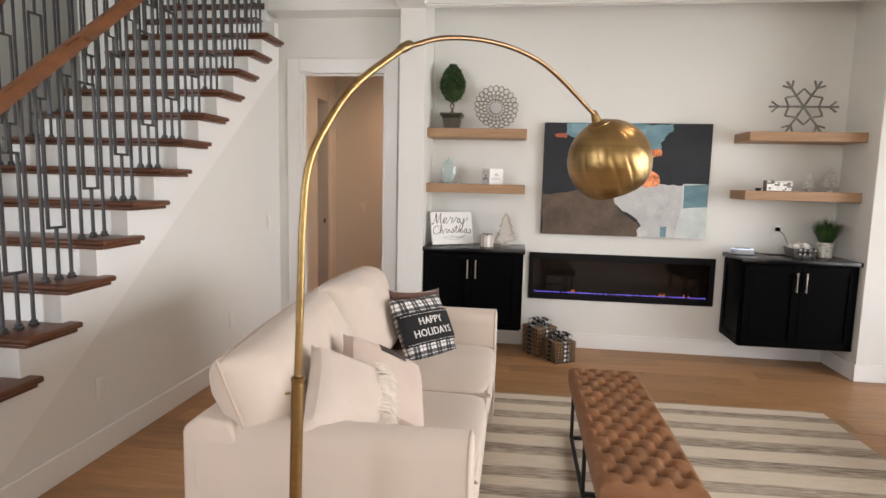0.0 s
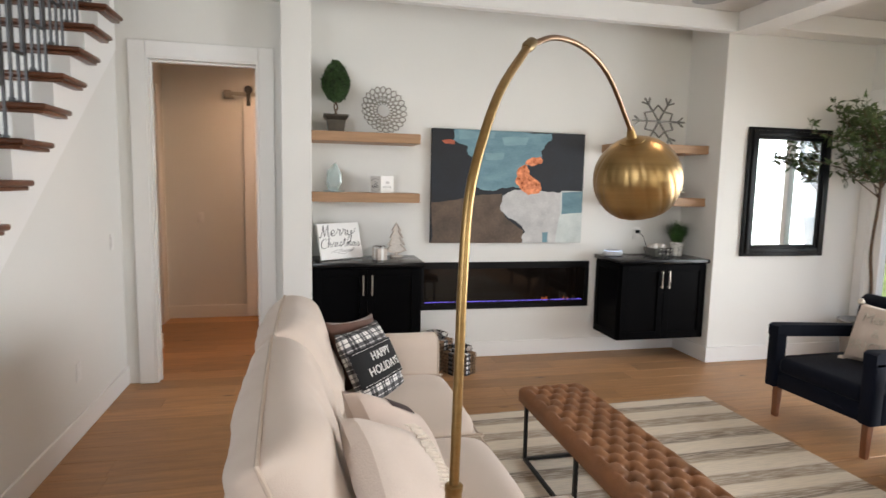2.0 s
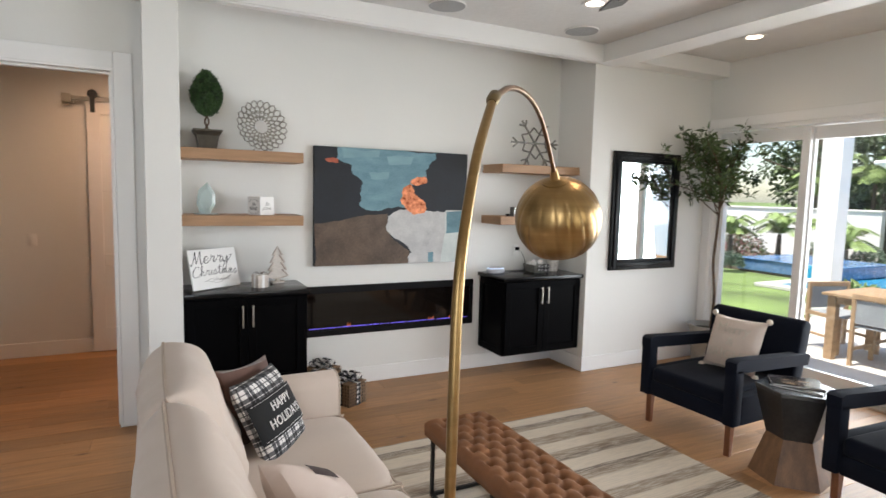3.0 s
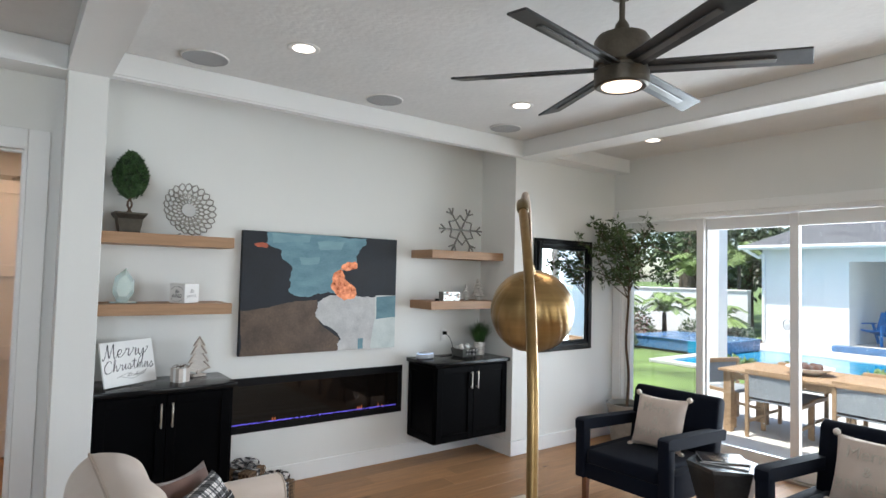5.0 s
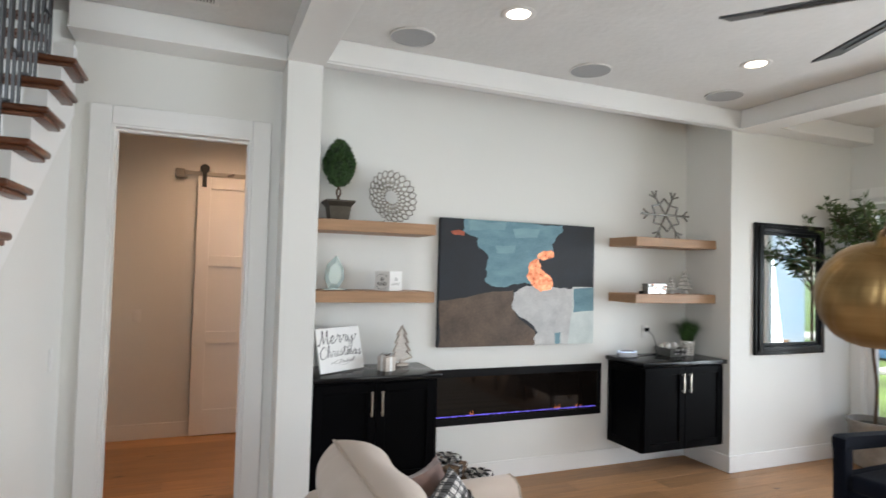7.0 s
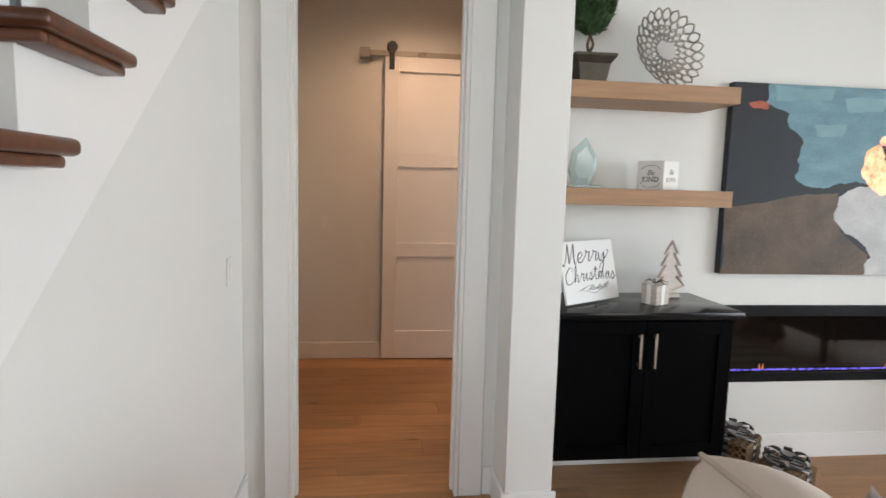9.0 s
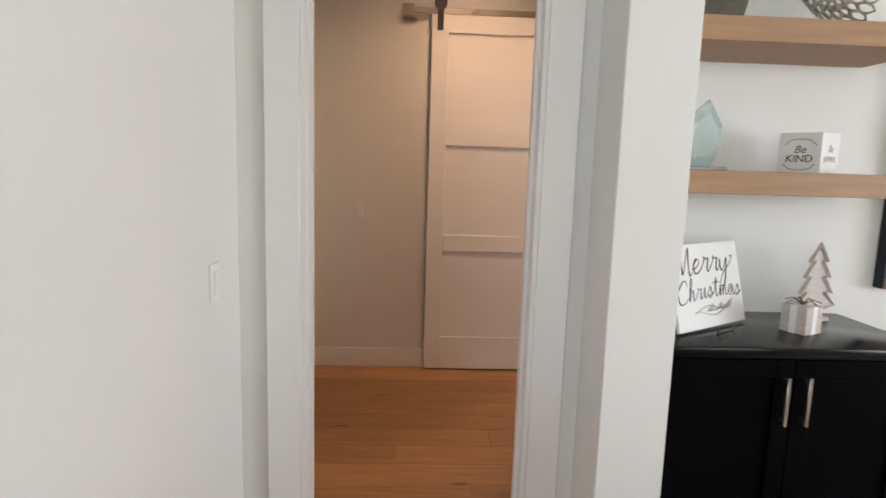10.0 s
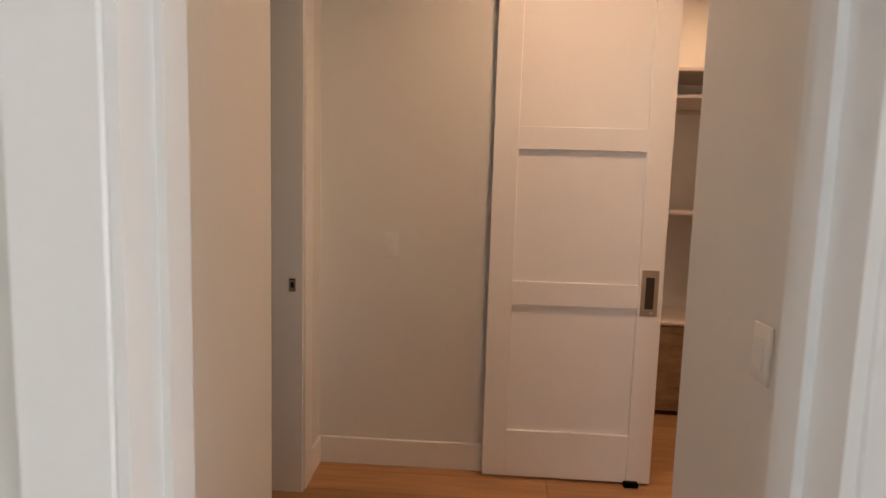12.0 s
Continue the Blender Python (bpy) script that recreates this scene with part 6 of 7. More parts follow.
for a in ((-0.19, 0.19, -0.09, -0.065), (-0.19, 0.19, 0.065, 0.09), (-0.19, -0.165, -0.065, 0.065), (0.165, 0.19, -0.065, 0.065), (-0.012, 0.012, -0.065, 0.065)):
    box(b, a[0], a[1], a[2], a[3], -0.008, 0, 0.001)
part("frame", b, M_PLASTIC, vent)
# Dark sheet on the ceiling, coloured as the shade of a duct opening.
part("backing", bx(-0.165, 0.165, -0.065, 0.065, -0.0012, 0), material("vent_shade", (0.06, 0.06, 0.06), 0.8), vent)
for s in (-1, 1):
    for i in range(9):
        x = s * 0.088 - 0.068 + i * 0.017
        part("slat", box(bmn(), -0.001, 0.001, -0.065, 0.065, -0.006, 0.006, m=pose(x, 0, -0.0045, 0, 50, 0)), M_PLASTIC, vent)

# ---- hall ----
bd = thing("barn_door", "white four-panel sliding barn door on a steel rail", "barn door", (-1.462, 7.465, 0.012))
DW, DH = 0.817, 2.455
M_DOOR = material("door_paint", (0.86, 0.845, 0.82), 0.4, 0, 0.015, 3, 0.04, 60)
for a in ((0, 0.115), (DW - 0.115, DW)):
    part("stile", bx(a[0], a[1], 0, 0.042, 0, DH, 0.002), M_DOOR, bd)
for z0, z1 in ((0, 0.235), (0.862, 0.975), (1.595, 1.70), (DH - 0.115, DH)):
    part("rail", bx(0.115, DW - 0.115, 0, 0.042, z0, z1, 0.002), M_DOOR, bd)
for z0, z1 in ((0.235, 0.862), (0.975, 1.595), (1.70, DH - 0.115)):
    part("panel", bx(0.113, DW - 0.113, 0.014, 0.030, z0 - 0.002, z1 + 0.002), M_DOOR, bd, "recessed flat panel")
h = part("pull", bx(0.715, 0.795, -0.003, 0.0, 0.83, 1.05, 0.001), M_NICKEL, bd, "square nickel flush pull")
# Raised plate, no real hollow: the recess's shade is in its dark colour.
part("recess", bx(0.735, 0.775, -0.0045, -0.003, 0.865, 1.015), material("pull_hollow_shade", (0.10, 0.085, 0.07), 0.35, 0.9), h)
for x in (0.055, DW - 0.08):
    b = bmn()
    box(b, x - 0.02, x + 0.02, -0.008, -0.001, DH - 0.10, DH + 0.06, 0.002)
    tube(b, [(x, -0.012, DH + 0.075), (x, 0.018, DH + 0.075)], 0.042, 24)
    part("roller", b, material("roller_black", (0.03, 0.03, 0.03), 0.4), bd, "black roller hanger")
track = thing("door_rail", "brushed steel barn door rail on the hall wall", "door rail", (-1.66, 7.529, 2.475))
part("bar", bx(0, 1.75, -0.052, -0.044, 0.0, 0.04, 0.002), M_NICKEL, track)
part("end_block", bx(0.0, 0.075, -0.066, -0.043, -0.02, 0.055, 0.003), M_NICKEL, track)
for x in (0.10, 0.9, 1.65):
    part("standoff", tube(bmn(), [(x, -0.044, 0.02), (x, 0.0, 0.02)], 0.012, 12), M_NICKEL, track)
part("stop", bx(-0.0, 0.10, -0.045, -0.001, -0.03, -0.012), M_NICKEL, track)
guide = thing("floor_guide", "black barn door floor guide", "door guide", (-0.74, 7.45, 0.0))
part("block", bx(-0.035, 0.035, -0.02, 0.012, 0, 0.025, 0.004), M_BLACK, guide)
st = thing("strike_plate", "nickel strike plate on the side door jamb", "strike plate", (-2.335, SD1 - 0.019, 0.97))
part("plate", bx(-0.016, 0.016, -0.002, 0, -0.03, 0.03, 0.001), M_NICKEL, st)
# No hole is cut; a near-black block stands for the shaded latch hole.
part("slot", bx(-0.007, 0.007, -0.003, -0.002, -0.013, 0.013), M_DARK, st)
part("latch_mark", bx(-0.012, 0.012, -0.0025, -0.002, 0.02, 0.026), M_DARK, st)
M_MELAMINE = material("melamine", (0.80, 0.72, 0.68), 0.5, 0, 0.02)
closet = thing("closet_shelving", "white closet shelves with a hanging rod", "shelving", (-0.1, 8.55, 0.0))
for z in (2.16, 2.0, 1.29, 0.59):
    part("shelf", bx(-0.6, 0.75, -0.15, 0.34, z, z + 0.02, 0.002), M_MELAMINE, closet)
for x in (-0.6, 0.73):
    part("upright", bx(x, x + 0.018, -0.15, 0.34, 0, 2.4), M_MELAMINE, closet)
part("rod", tube(bmn(), [(-0.58, 0.05, 1.94), (0.73, 0.05, 1.94)], 0.015, 12), M_NICKEL, closet)
part("drawer_front", bx(-0.58, 0.73, -0.148, -0.13, 0.03, 0.58), material("drawer_tan", (0.33, 0.22, 0.13), 0.5, 0, 0.3, 4, 0.1, 30, (1, 1, 4)), closet, "tan wooden drawer front")
plate("wall_outlet", (-2.6, 8.099, 1.1), 0, "white switch plate in the side room", True)

# grass plant on the cabinet
gp = thing("grass_plant", "green grass plant in a ribbed silver pot on the cabinet", "plant", (2.585, 5.40, TOP))
b = bmn()
prof = []
for i in range(7):
    z = i * 0.018
    prof += [(0.046 + 0.002 * i, z), (0.052 + 0.002 * i, z + 0.009)]
prof += [(0.062, 0.128), (0.055, 0.128), (0.05, 0.11), (0.0, 0.11)]
part("pot", lathe(b, prof, n=24), M_MERC, gp, "ribbed silver pot")
rnd = random.Random(31)
b = bmn()
for _ in range(420):
    a, r0 = rnd.uniform(0, 2 * math.pi), rnd.uniform(0, 0.04)
    L, sp_ = rnd.uniform(0.15, 0.28), rnd.uniform(0.1, 0.85)
    u = Vector((math.cos(a), math.sin(a), 0))
    s = Vector((-u.y, u.x, 0)) * 0.003
    p = [u * r0 + Vector((0, 0, 0.105)), u * (r0 + L * sp_ * 0.45) + Vector((0, 0, 0.105 + L * 0.6)), u * (r0 + L * sp_) + Vector((0, 0, 0.105 + L * (1 - sp_ * 0.55)))]
    p = [q_ if q_.y < 0.16 else Vector((q_.x, 0.16, q_.z)) for q_ in p]
    p = [q_ if q_.x < 0.14 else Vector((0.14, q_.y, q_.z)) for q_ in p]
    v = [b.verts.new(q_ + k * s) for q_ in p[:2] for k in (-1, 1)] + [b.verts.new(p[2])]
    b.faces.new((v[0], v[1], v[3], v[2])), b.faces.new((v[2], v[3], v[4]))
part("grass", b, material("grass_blade", (0.05, 0.12, 0.03), 0.5, 0, 0.4, 10), gp, "thin green blades", False)

# ---- outdoors ----
G = -0.12
M_LAWN = material("lawn", (0.15, 0.22, 0.06), 0.9, 0, 0.35, 0.9, 0.8, 60, space="Object")
M_DECK = material("stone_deck", (0.62, 0.59, 0.55), 0.7, 0, 0.1, 2, 0.2, 40)
M_STUCCO = material("white_stucco", (0.86, 0.85, 0.83), 0.8, 0, 0.03, 2, 0.4, 60)
M_TEAK = material("teak", (0.40, 0.26, 0.15), 0.6, 0, 0.15, 3, 0.1, 40, (1, 8, 8))
M_SLING = material("sling", (0.30, 0.32, 0.34), 0.8, 0, 0.1, 40, 0.3, 300)
b = bmn()
bmesh.ops.create_grid(b, x_segments=40, y_segments=40, size=400)
bmesh.ops.translate(b, vec=(120, 0, G), verts=b.verts)
struct("ground", b, M_LAWN, "green lawn reaching to the horizon", "lawn", False)
struct("patio", bx(4.53, 10.6, -4.0, 6.0, G + 0.001, -0.05, 0.004), M_DECK, "pale stone patio paving", "patio")
struct("pool_deck", bx(15.0, 22.0, -4.0, 9.2, G + 0.001, -0.04, 0.004), M_DECK, "pale stone pool deck", "pool deck")
struct("planting_bed", bx(12.6, 17.3, 9.0, 22.0, G + 0.001, -0.03), material("mulch", (0.16, 0.12, 0.09), 0.95, 0, 0.4, 10, 0.8, 40), "mulched planting bed", "planting bed")

pool = thing("swimming_pool", "blue swimming pool with pale coping", "swimming pool", (12.8, 3.4, G))
M_WATER = material("pool_water", (0.02, 0.30, 0.52), 0.08, 0, 0.25, 1.2, 0.35, 5)
part("water", bx(-2.05, 2.05, -4.3, 5.0, 0.003, 0.05), M_WATER, pool, "bright blue rippled water")
b = bmn()
box(b, -2.35, -2.05, -4.3, 5.3, 0.002, 0.075, 0.01)
box(b, 2.05, 2.199, -4.3, 5.3, 0.002, 0.075, 0.01)
box(b, -2.05, 2.05, 5.0, 5.3, 0.002, 0.075, 0.01)
box(b, -2.35, 2.199, -4.6, -4.3, 0.002, 0.075, 0.01)
part("coping", b, M_DECK, pool)
spa = thing("raised_spa", "raised blue-tiled spa wall with a spillway", "spa", (13.4, 8.3, -0.06))
M_BLUETILE = material("blue_tile", (0.10, 0.21, 0.40), 0.25, 0, 0.3, 12)
part("spa_wall", bx(-0.9, 1.3, -0.1, 2.3, 0, 0.27, 0.01), M_BLUETILE, spa)
part("cap", bx(-0.93, 1.33, -0.13, 2.33, 0.27, 0.30, 0.01), M_BLUETILE, spa)
part("spillway", bx(-0.99, -0.935, 0.1, 0.6, 0.0, 0.295, 0.005), M_WATER, spa, "sheet of falling water")

house = thing("pool_house", "white stucco pool house with a grey shingle roof", "house", (16.6, 9.0, -0.04))
part("wall", bx(0, 0.25, -2.2, 0, 0, 2.82), M_STUCCO, house)
part("wall", bx(0, 0.25, -9.0, -6.2, 0, 2.82), M_STUCCO, house)
part("lintel", bx(0, 0.25, -6.2, -2.2, 2.38, 2.82), M_STUCCO, house)
part("porch_back", bx(3.0, 3.2, -9.0, 0, 0, 2.82), M_STUCCO, house)
part("side_wall", bx(0.25, 6.0, -0.25, 0, 0, 2.82), M_STUCCO, house)
part("porch_side", bx(0.25, 3.0, -2.2, -2.0, 0, 2.82), M_STUCCO, house)
part("porch_step", bx(-0.35, 0.0, -6.5, -1.9, 0, 0.16, 0.01), M_BLUETILE, house)
part("porch_floor", bx(0, 3.0, -6.2, -2.2, 0, 0.16), M_DECK, house)
part("porch_door", bx(2.93, 2.99, -3.6, -2.9, 0.16, 2.25, 0.01), material("grey_door", (0.35, 0.38, 0.40), 0.4), house, "grey-glazed porch door")
b = bmn()
e0 = 0.45
v = [b.verts.new(p) for p in ((-e0, e0, 2.82), (-e0, -9.5, 2.82), (6.5, -9.5, 2.82), (6.5, e0, 2.82), (3.0, -3.2, 4.6), (3.0, -6.0, 4.6))]
for f in ((0, 1, 5, 4), (1, 2, 5), (2, 3, 4, 5), (3, 0, 4), (0, 3, 2, 1)):
    b.faces.new([v[i] for i in f])
bmesh.ops.recalc_face_normals(b, faces=b.faces)
part("roof", b, material("shingle", (0.14, 0.14, 0.15), 0.9, 0, 0.3, 5, 0.6, 12, (1, 4, 4)), house, "grey shingled hip roof", False)
part("fascia", bx(-e0 - 0.02, -e0 + 0.02, -9.5, e0, 2.72, 2.83), M_STUCCO, house)
part("gutter", tube(bmn(), [(-e0 - 0.05, -9.5, 2.78), (-e0 - 0.05, e0, 2.78)], 0.06, 8), M_STUCCO, house)
part("downspout", tube(bmn(), spline([(-e0 - 0.05, 0.3, 2.74), (-0.15, 0.05, 2.5), (-0.06, -0.05, 2.4), (-0.06, -0.05, 0.1)], 5), 0.045, 8), M_STUCCO, house)
hose = thing("garden_hose", "coiled hose hung on the pool house wall", "hose", (16.55, 8.3, 0.55))
b = bmn()
for k in range(3):
    tube(b, [(-0.02 * k, 0.10 * math.cos(a), 0.15 * math.sin(a)) for a in [2 * math.pi * i / 20 for i in range(20)]], 0.008, 6, closed=True)
tube(b, [(0, -0.1, -0.2), (-0.05, -0.3, -0.42), (-0.1, -0.5, -0.5)], 0.015, 6)
part("coil", b, M_SLING, hose)

fence = thing("garden_wall", "white stucco garden wall behind the planting bed", "garden wall", (17.4, 9.8, G))
part("wall", bx(0, 0.2, 0, 20.0, 0, 1.55), M_STUCCO, fence)
part("cap", bx(-0.04, 0.24, 0, 20.0, 1.55, 1.60, 0.01), M_STUCCO, fence)
# Out of direct view; added so the mirror has bright stucco to reflect.
struct("wall_wing", bx(4.53, 12.5, -1.5, -1.25, -0.049, 3.4), M_STUCCO, "white stucco wall out of direct view, added for the mirror to reflect", "wall")
col = thing("porch_column", "square white porch column on the patio", "column", (8.5, 6.15, G + 0.001))
part("shaft", bx(-0.15, 0.15, -0.15, 0.15, 0, 3.4, 0.01), M_STUCCO, col)
part("plinth", bx(-0.19, 0.19, -0.19, 0.19, 0, 0.2, 0.01), M_STUCCO, col)

# blue garden chair
blue = thing("adirondack_chair", "bright blue slatted garden chair on the porch", "garden chair", (17.6, 6.45, 0.12), -20)
M_BLUE = material("blue_plastic", (0.02, 0.22, 0.62), 0.5, 0, 0.1, 5)
for i in range(6):
    y = -0.25 + i * 0.1
    part("back_slat", box(bmn(), -0.01, 0.01, y - 0.045, y + 0.045, 0, 0.82 - 0.05 * abs(i - 2.5), m=pose(0.25, 0, 0.22, 0, 22, 0)), M_BLUE, blue)
part("seat", box(bmn(), -0.32, 0.28, -0.28, 0.28, -0.012, 0.012, m=pose(0, 0, 0.33, 0, 12, 0)), M_BLUE, blue)
for s in (-1, 1):
    part("arm", bx(-0.42, 0.35, s * 0.34 - 0.06, s * 0.34 + 0.06, 0.55, 0.575, 0.006), M_BLUE, blue)
    part("leg", bx(-0.36, -0.28, s * 0.31 - 0.015, s * 0.31 + 0.015, 0, 0.55), M_BLUE, blue)
    part("leg", box(bmn(), -0.04, 0.04, s * 0.31 - 0.015, s * 0.31 + 0.015, 0, 0.6, m=pose(0.42, 0, 0, 0, -20, 0)), M_BLUE, blue)

# outdoor dining set
PZ = -0.05
dine = thing("patio_table", "long teak outdoor dining table on the patio", "dining table", (6.18, 3.36, PZ))
TW, TL, TH = 0.5, 1.25, 0.74
for i in range(9):
    x = -TW + 0.055 + i * 0.1112
    part("top_slat", bx(x - 0.053, x + 0.053, -TL, TL, TH - 0.03, TH, 0.003), M_TEAK, dine)
part("apron", bx(-TW + 0.06, -TW + 0.085, -TL + 0.1, TL - 0.1, TH - 0.11, TH - 0.031), M_TEAK, dine)
part("apron", bx(TW - 0.085, TW - 0.06, -TL + 0.1, TL - 0.1, TH - 0.11, TH - 0.031), M_TEAK, dine)
for x in (-TW + 0.09, TW - 0.09):
    for y in (-TL + 0.09, TL - 0.09):
        part("leg", bx(x - 0.045, x + 0.045, y - 0.045, y + 0.045, 0, TH - 0.031, 0.004), M_TEAK, dine)
def patio_chair():
    c = thing("patio_chair", "teak outdoor chair with a grey mesh seat", "chair", (0, 0, 0), group="patio chairs")
    for x, h in ((-0.24, 0.76), (0.22, 0.43)):
        for y in (-0.26, 0.26):
            part("leg", bx(x - 0.02, x + 0.02, y - 0.02, y + 0.02, 0, h, 0.003), M_TEAK, c)
    part("seat", bx(-0.24, 0.24, -0.24, 0.24, 0.42, 0.435), M_SLING, c, "grey mesh seat")
    for y in (-0.26, 0.26):
        part("seat_rail", bx(-0.22, 0.20, y - 0.018, y + 0.018, 0.395, 0.435), M_TEAK, c)
        part("stretcher", bx(-0.22, 0.20, y - 0.012, y + 0.012, 0.16, 0.19), M_TEAK, c)
    part("top_rail", bx(-0.262, -0.222, -0.28, 0.28, 0.72, 0.775, 0.004), M_TEAK, c)
    part("back_sling", bx(-0.245, -0.238, -0.24, 0.24, 0.46, 0.72), M_SLING, c, "grey mesh back")
    return c
first = patio_chair()
first.matrix_basis = pose(5.94, 4.02, PZ, 0, 0, 3)
for x, y, a in ((5.94, 2.95, -3), (5.95, 2.1, 0), (6.30, 4.52, -108), (6.44, 3.9, 180), (6.45, 3.0, 178), (6.44, 2.2, 180)):
    copy_thing(first, pose(x, y + 0.17, PZ, 0, 0, a))
fb = thing("serving_bowl", "wide white bowl of dark fruit on the patio table", "bowl", (6.16, 3.79, PZ + TH))
part("bowl", lathe(bmn(), [(0.0, 0.0), (0.08, 0.0), (0.20, 0.055), (0.245, 0.085), (0.235, 0.085), (0.19, 0.06), (0.0, 0.02)], n=28), M_WHITE, fb)
for i in range(6):
    a = i * 1.05
    part("fruit", lathe(bmn(), [(0.045 * math.sin(q_), -0.045 * math.cos(q_)) for q_ in [math.pi * k / 6 for k in range(7)]], (0.09 * math.cos(a), 0.09 * math.sin(a), 0.085), 10), M_BROWNVELVET, fb)

# trees and shrubs
M_LEAF = material("tree_leaf", (0.12, 0.165, 0.075), 0.6, 0, 0.5, 1.5)
M_PALM = material("palm_leaf", (0.24, 0.33, 0.11), 0.5, 0, 0.4, 3)
M_TRUNK = material("pine_bark", (0.13, 0.10, 0.075), 0.9, 0, 0.3, 4, 0.6, 14, (2, 2, 0.6))
def big_tree(name, at, height, spread, seed, leaves=5200, trunk_r=0.22, low=0.35):
    rnd = random.Random(seed)
    t = thing(name, "tall leafy tree behind the garden wall", "tree", at, group="garden trees")
    b, ends = bmn(), []
    tube(b, spline([(0, 0, 0), (0.1, 0.05, height * 0.4), (-0.1, 0.1, height * 0.75), (0, 0, height)], 5), [trunk_r * (1 - 0.85 * i / 15) for i in range(16)], 8)
    for i in range(26):
        z0 = height * rnd.uniform(low, 0.98)
        a = rnd.uniform(0, 2 * math.pi)
        L = spread * rnd.uniform(0.45, 1.0)
        d = Vector((math.cos(a), math.sin(a), rnd.uniform(0.0, 0.5)))
        pts = spline([Vector((0, 0, z0)), Vector((0, 0, z0)) + d * L * 0.5, Vector((0, 0, z0 + 0.1)) + d * L], 4)
        tube(b, pts, [0.06 * (1 - 0.8 * j / len(pts)) for j in range(len(pts))], 5)
        ends += pts[3:]
    part("trunk", b, M_TRUNK, t)
    clumps = [(rnd.choice(ends) + Vector((rnd.uniform(-0.5, 0.5), rnd.uniform(-0.5, 0.5), rnd.uniform(-0.4, 0.4))), rnd.uniform(0.3, 0.8)) for _ in range(60)]
    def put(r):
        c, rad = r.choice(clumps)
        o = Vector((r.gauss(0, 1), r.gauss(0, 1), r.gauss(0, 0.7))).normalized()
        return c + o * rad * r.uniform(0.3, 1.0), o
    part("crown", leaf_cloud(bmn(), leaves, put, 0.26, rnd, 0.2, 0.5), M_LEAF, t, "uneven green crown", False)
for i, (x, y, h, s) in enumerate(((21, 11.5, 7.5, 2.6), (22.5, 15, 9, 3.0), (21, 19, 8, 2.8), (24, 22, 10, 3.4), (24, 8.5, 9, 3.0), (26, 4.0, 9, 3.2), (25.5, 12.5, 11, 3.2), (20.3, 25, 8, 3.0), (28, 17.5, 11, 3.5))):
    big_tree("garden_tree", (x, y, G), h, s, 40 + i, low=0.2)
pine = thing("pine_tree", "tall bare pine trunk behind the garden wall", "tree", (20.2, 13.3, G))
part("trunk", tube(bmn(), [(0, 0, 0), (0.05, 0.1, 5), (0.1, 0.0, 12)], [0.32, 0.27, 0.2], 12), M_TRUNK, pine)
def palm(at, height, fronds, L, seed, label):
    rnd = random.Random(seed)
    t = thing("palm", label, "palm", at, group="garden palms")
    b = bmn()
    tube(b, [(0, 0, 0), (0.03, 0.02, height * 0.5), (0, 0, height)], [0.09, 0.07, 0.06], 8)
    part("trunk", b, M_TRUNK, t)
    for i in range(fronds):
        b = bmn()
        a = 2 * math.pi * i / fronds + rnd.uniform(-0.2, 0.2)
        u = Vector((math.cos(a), math.sin(a), 0))
        up = rnd.uniform(0.5, 1.7)
        spine = spline([Vector((0, 0, height)), u * L * 0.4 + Vector((0, 0, height + L * up * 0.5)), u * L * 0.95 + Vector((0, 0, height + L * (up - 0.55) * 0.6))], 8)
        tube(b, spine, 0.012, 4)
        for k in range(2, len(spine)):
            p, d = spine[k], (spine[k] - spine[k - 1]).normalized()
            for q_ in (0, 0.33, 0.66):
                pp = spine[k - 1].lerp(p, q_)
                for s in (-1, 1):
                    side = Vector((-u.y, u.x, 0)) * s
                    ll = L * 0.34 * (1 - abs(k / len(spine) - 0.5))
                    tip = pp + (side * 0.85 + d * 0.5).normalized() * ll - Vector((0, 0, ll * 0.25))
                    w = d * 0.008
                    b.faces.new([b.verts.new(c) for c in (pp - w, pp.lerp(tip, 0.5) - w * 1.2, tip, pp.lerp(tip, 0.5) + w * 1.2, pp + w)])
        part("frond", b, M_PALM, t, "", False)
palm((15.2, 11.3, -0.03), 0.75, 15, 0.8, 3, "feathery young palm in the planting bed")
palm((13.5, 11.6, -0.03), 0.75, 14, 0.7, 4, "feathery young palm in the planting bed")
palm((15.6, 9.7, -0.03), 0.45, 16, 0.75, 5, "feathery young palm beside the spa")
palm((16.2, 10.6, -0.03), 0.6, 16, 0.85, 6, "feathery young palm beside the garden wall")
palm((19.3, 11.0, G), 2.4, 20, 1.1, 7, "fan palm behind the garden wall")
palm((19.0, 12.6, G), 2.0, 20, 1.0, 8, "fan palm behind the garden wall")
def shrub(at, r, h, mat, seed, label, leaf=0.09, n=700):
    rnd = random.Random(seed)
    t = thing("shrub", label, "shrub", at, group="garden shrubs")
    b = bmn()
    for i in range(9):
        a = rnd.uniform(0, 6.28)
        tube(b, [(0, 0, 0), (math.cos(a) * r * 0.4, math.sin(a) * r * 0.4, h * 0.6)], [0.015, 0.006], 4)
    part("stems", b, M_BARK, t)
    def put(q_):
        a, rr = q_.uniform(0, 6.28), r * math.sqrt(q_.random())
        z = h * (0.15 + 0.85 * q_.random() ** 0.7) * math.sqrt(max(0.05, 1 - (rr / r) ** 2))
        return Vector((rr * math.cos(a), rr * math.sin(a), z)), Vector((math.cos(a), math.sin(a), 0.8)).normalized()
    part("foliage", leaf_cloud(bmn(), n, put, leaf, rnd, 0, 0.45), mat, t, "", False)
M_PINKLEAF = material("pink_bloom", (0.35, 0.09, 0.14), 0.6, 0, 0.4, 6, dark=(0.10, 0.12, 0.05))
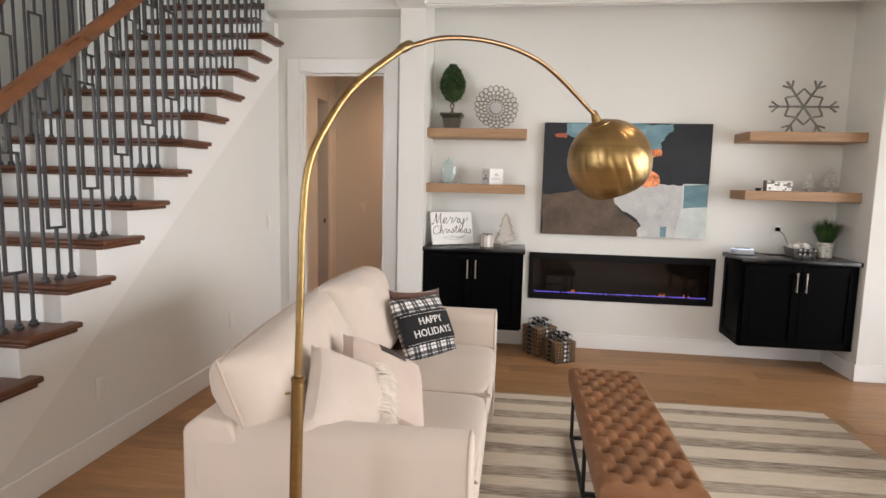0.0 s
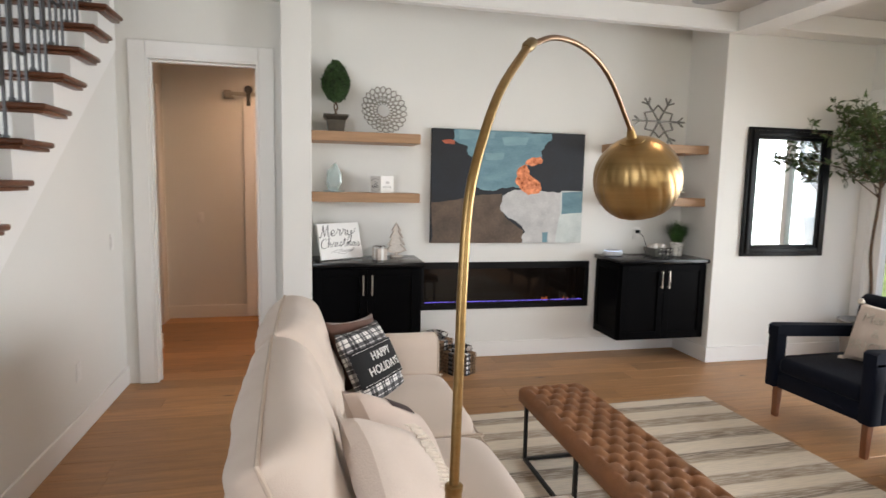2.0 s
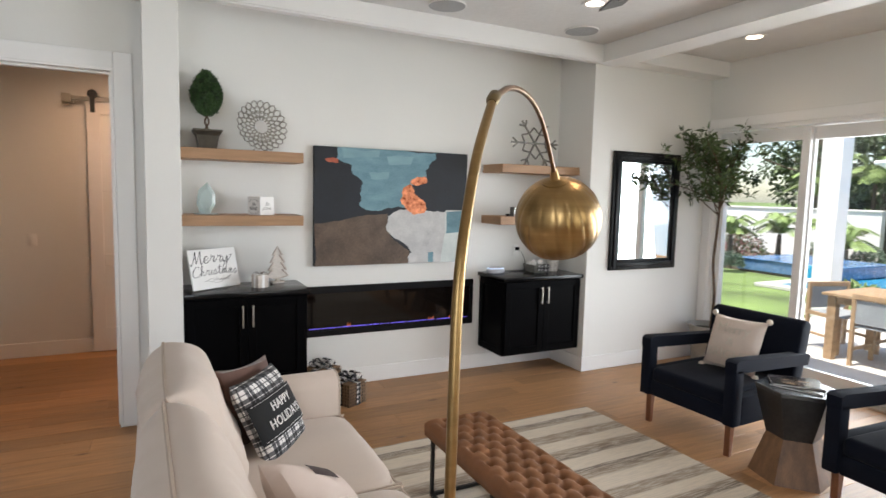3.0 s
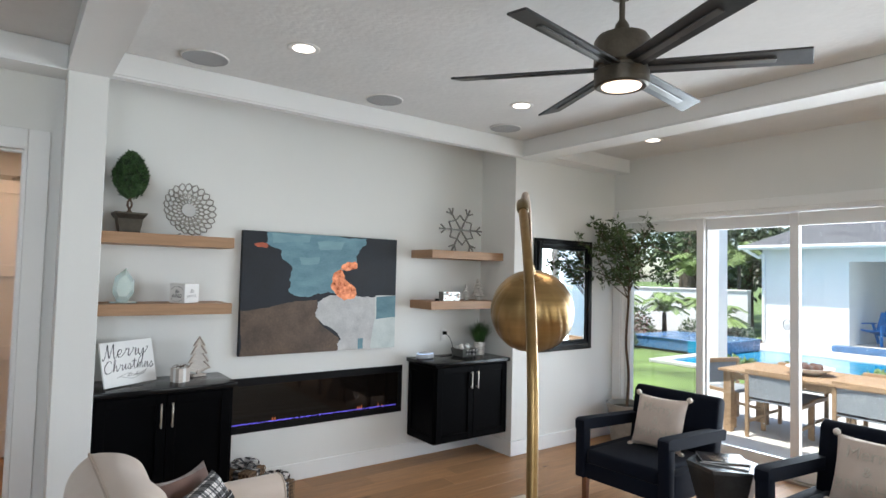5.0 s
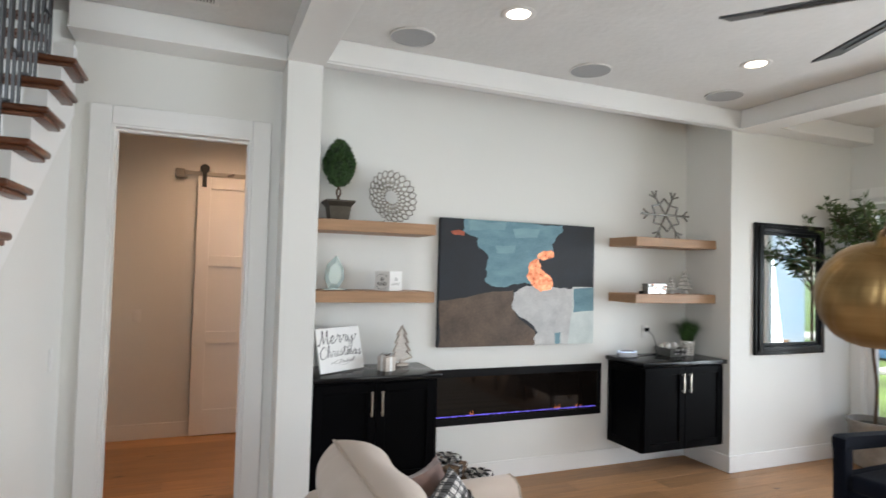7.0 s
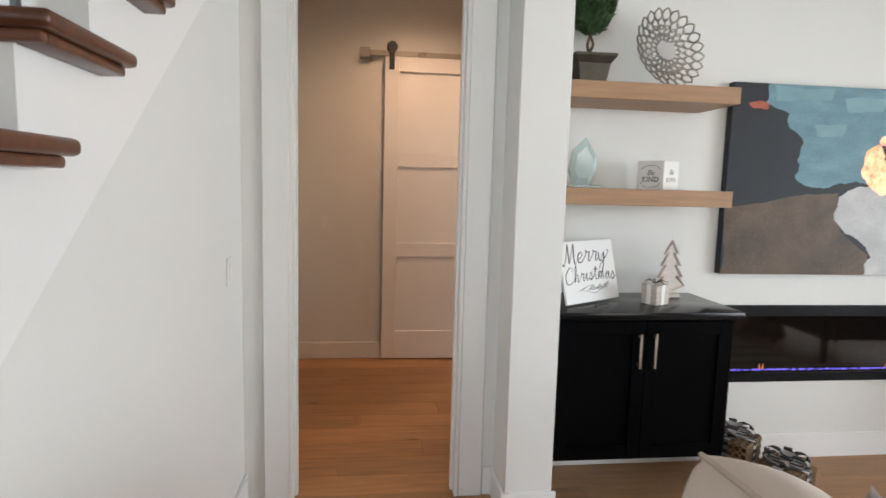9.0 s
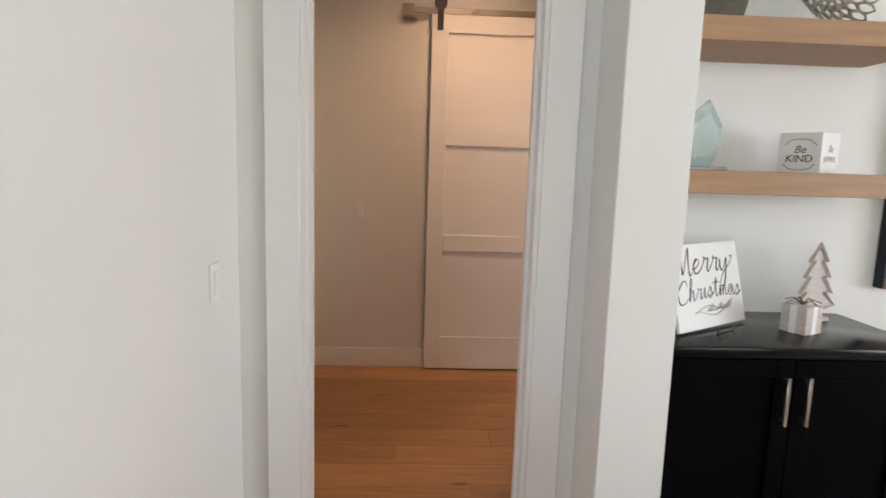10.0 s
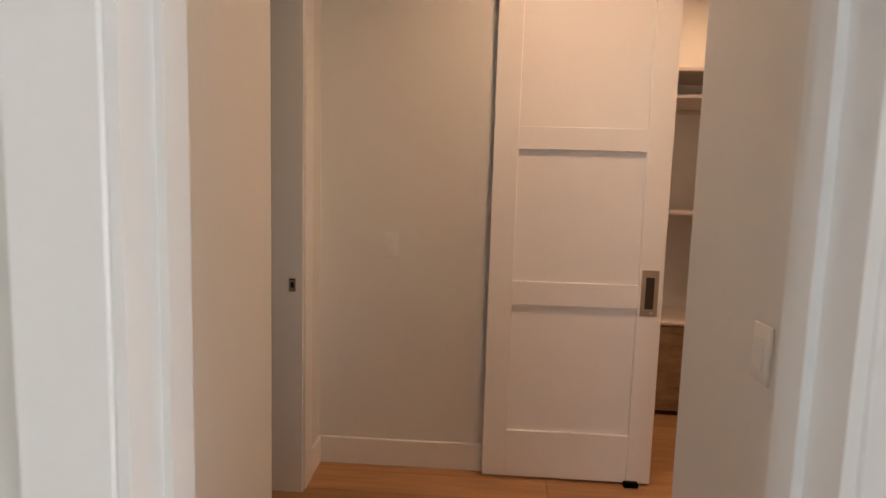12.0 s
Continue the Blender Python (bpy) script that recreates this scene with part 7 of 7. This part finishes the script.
M_GREY = material("agave", (0.14, 0.20, 0.14), 0.6, 0, 0.3, 6)
for i, (x, y, r, h, m, lab) in enumerate(((14.4, 11.9, 0.7, 1.0, M_LEAF, "dense green shrub in the planting bed"), (14.8, 12.3, 0.7, 0.8, M_PINKLEAF, "pink flowering shrub in the planting bed"),
        (15.2, 10.2, 0.6, 0.7, M_LEAF, "dense green shrub in the planting bed"), (16.3, 9.5, 0.4, 0.6, M_GREY, "grey-green agave by the wall"), (12.1, 10.5, 0.3, 0.4, M_GREY, "grey-green agave by the lawn"),
        (15.8, 13.6, 0.9, 1.1, M_LEAF, "dense green shrub in the planting bed"), (15.6, 15.5, 0.8, 0.9, M_PINKLEAF, "pink flowering shrub in the planting bed"))):
    shrub((x, y, -0.03), r, h, m, 60 + i, lab)
for i, y in enumerate((6.6, 5.6, 4.3, 2.9)):
    shrub((10.35, y, G + 0.001 if y > 6 else -0.05), 0.28, 0.34, M_PALM, 80 + i, "small spiky plant by the pool edge", 0.16, 160)

# ---- oak planks, each a piece of the floor ----
def oak_material():
    m = M_OAK
    n, l = m.node_tree.nodes, m.node_tree.links
    b = n["Principled BSDF"]
    src = b.inputs["Base Color"].links[0].from_socket
    mp = next(q for q in n if q.type == "MAPPING")
    base_vec = mp.inputs[0].links[0].from_socket
    m2, vo = n.new("ShaderNodeMapping"), n.new("ShaderNodeTexVoronoi")
    m2.inputs["Scale"].default_value = (1.3, 3.6, 1.0)
    vo.inputs["Scale"].default_value = 1.0
    l.new(base_vec, m2.inputs[0]), l.new(m2.outputs[0], vo.inputs["Vector"])
    mr = n.new("ShaderNodeMapRange")
    mr.inputs[1].default_value, mr.inputs[2].default_value, mr.inputs[3].default_value, mr.inputs[4].default_value = 0.02, 0.075, 0.85, 0.0
    l.new(vo.outputs["Distance"], mr.inputs[0])
    mx = n.new("ShaderNodeMix"); mx.data_type = "RGBA"
    l.new(mr.outputs[0], mx.inputs[0]), l.new(src, mx.inputs[6])
    mx.inputs[7].default_value = (0.10, 0.05, 0.025, 1)
    l.new(mx.outputs[2], b.inputs["Base Color"])
oak_material()
PW = 0.19
plank_meshes = {}
def plank_mesh(L):
    if L not in plank_meshes:
        b = bx(0, L, 0.0008, PW - 0.0008, -0.0135, 0.0)
        top = [e for e in b.edges if all(abs(v.co.z) < 1e-6 for v in e.verts)]
        bmesh.ops.bevel(b, geom=top, offset=0.0016, segments=1, affect="EDGES")
        plank_meshes[L] = finish("plank", b, M_OAK, False)
    return plank_meshes[L]
rnd = random.Random(77)
y = SOUTH
while y < 8.9:
    x = -2.42 - rnd.uniform(0, 1.6) if y > 5.5 else -2.3 - rnd.uniform(0, 1.6)
    stop = 1.45 if y > 5.75 else 4.46
    while x < stop - 0.02:
        L = min(rnd.choice((1.2, 1.5, 1.8, 2.1, 2.1)), round(stop - x, 3))
        o = new("plank", plank_mesh(L))
        o.parent, o.location = floor, (x, y, 0)
        x += L + 0.001
    y += PW
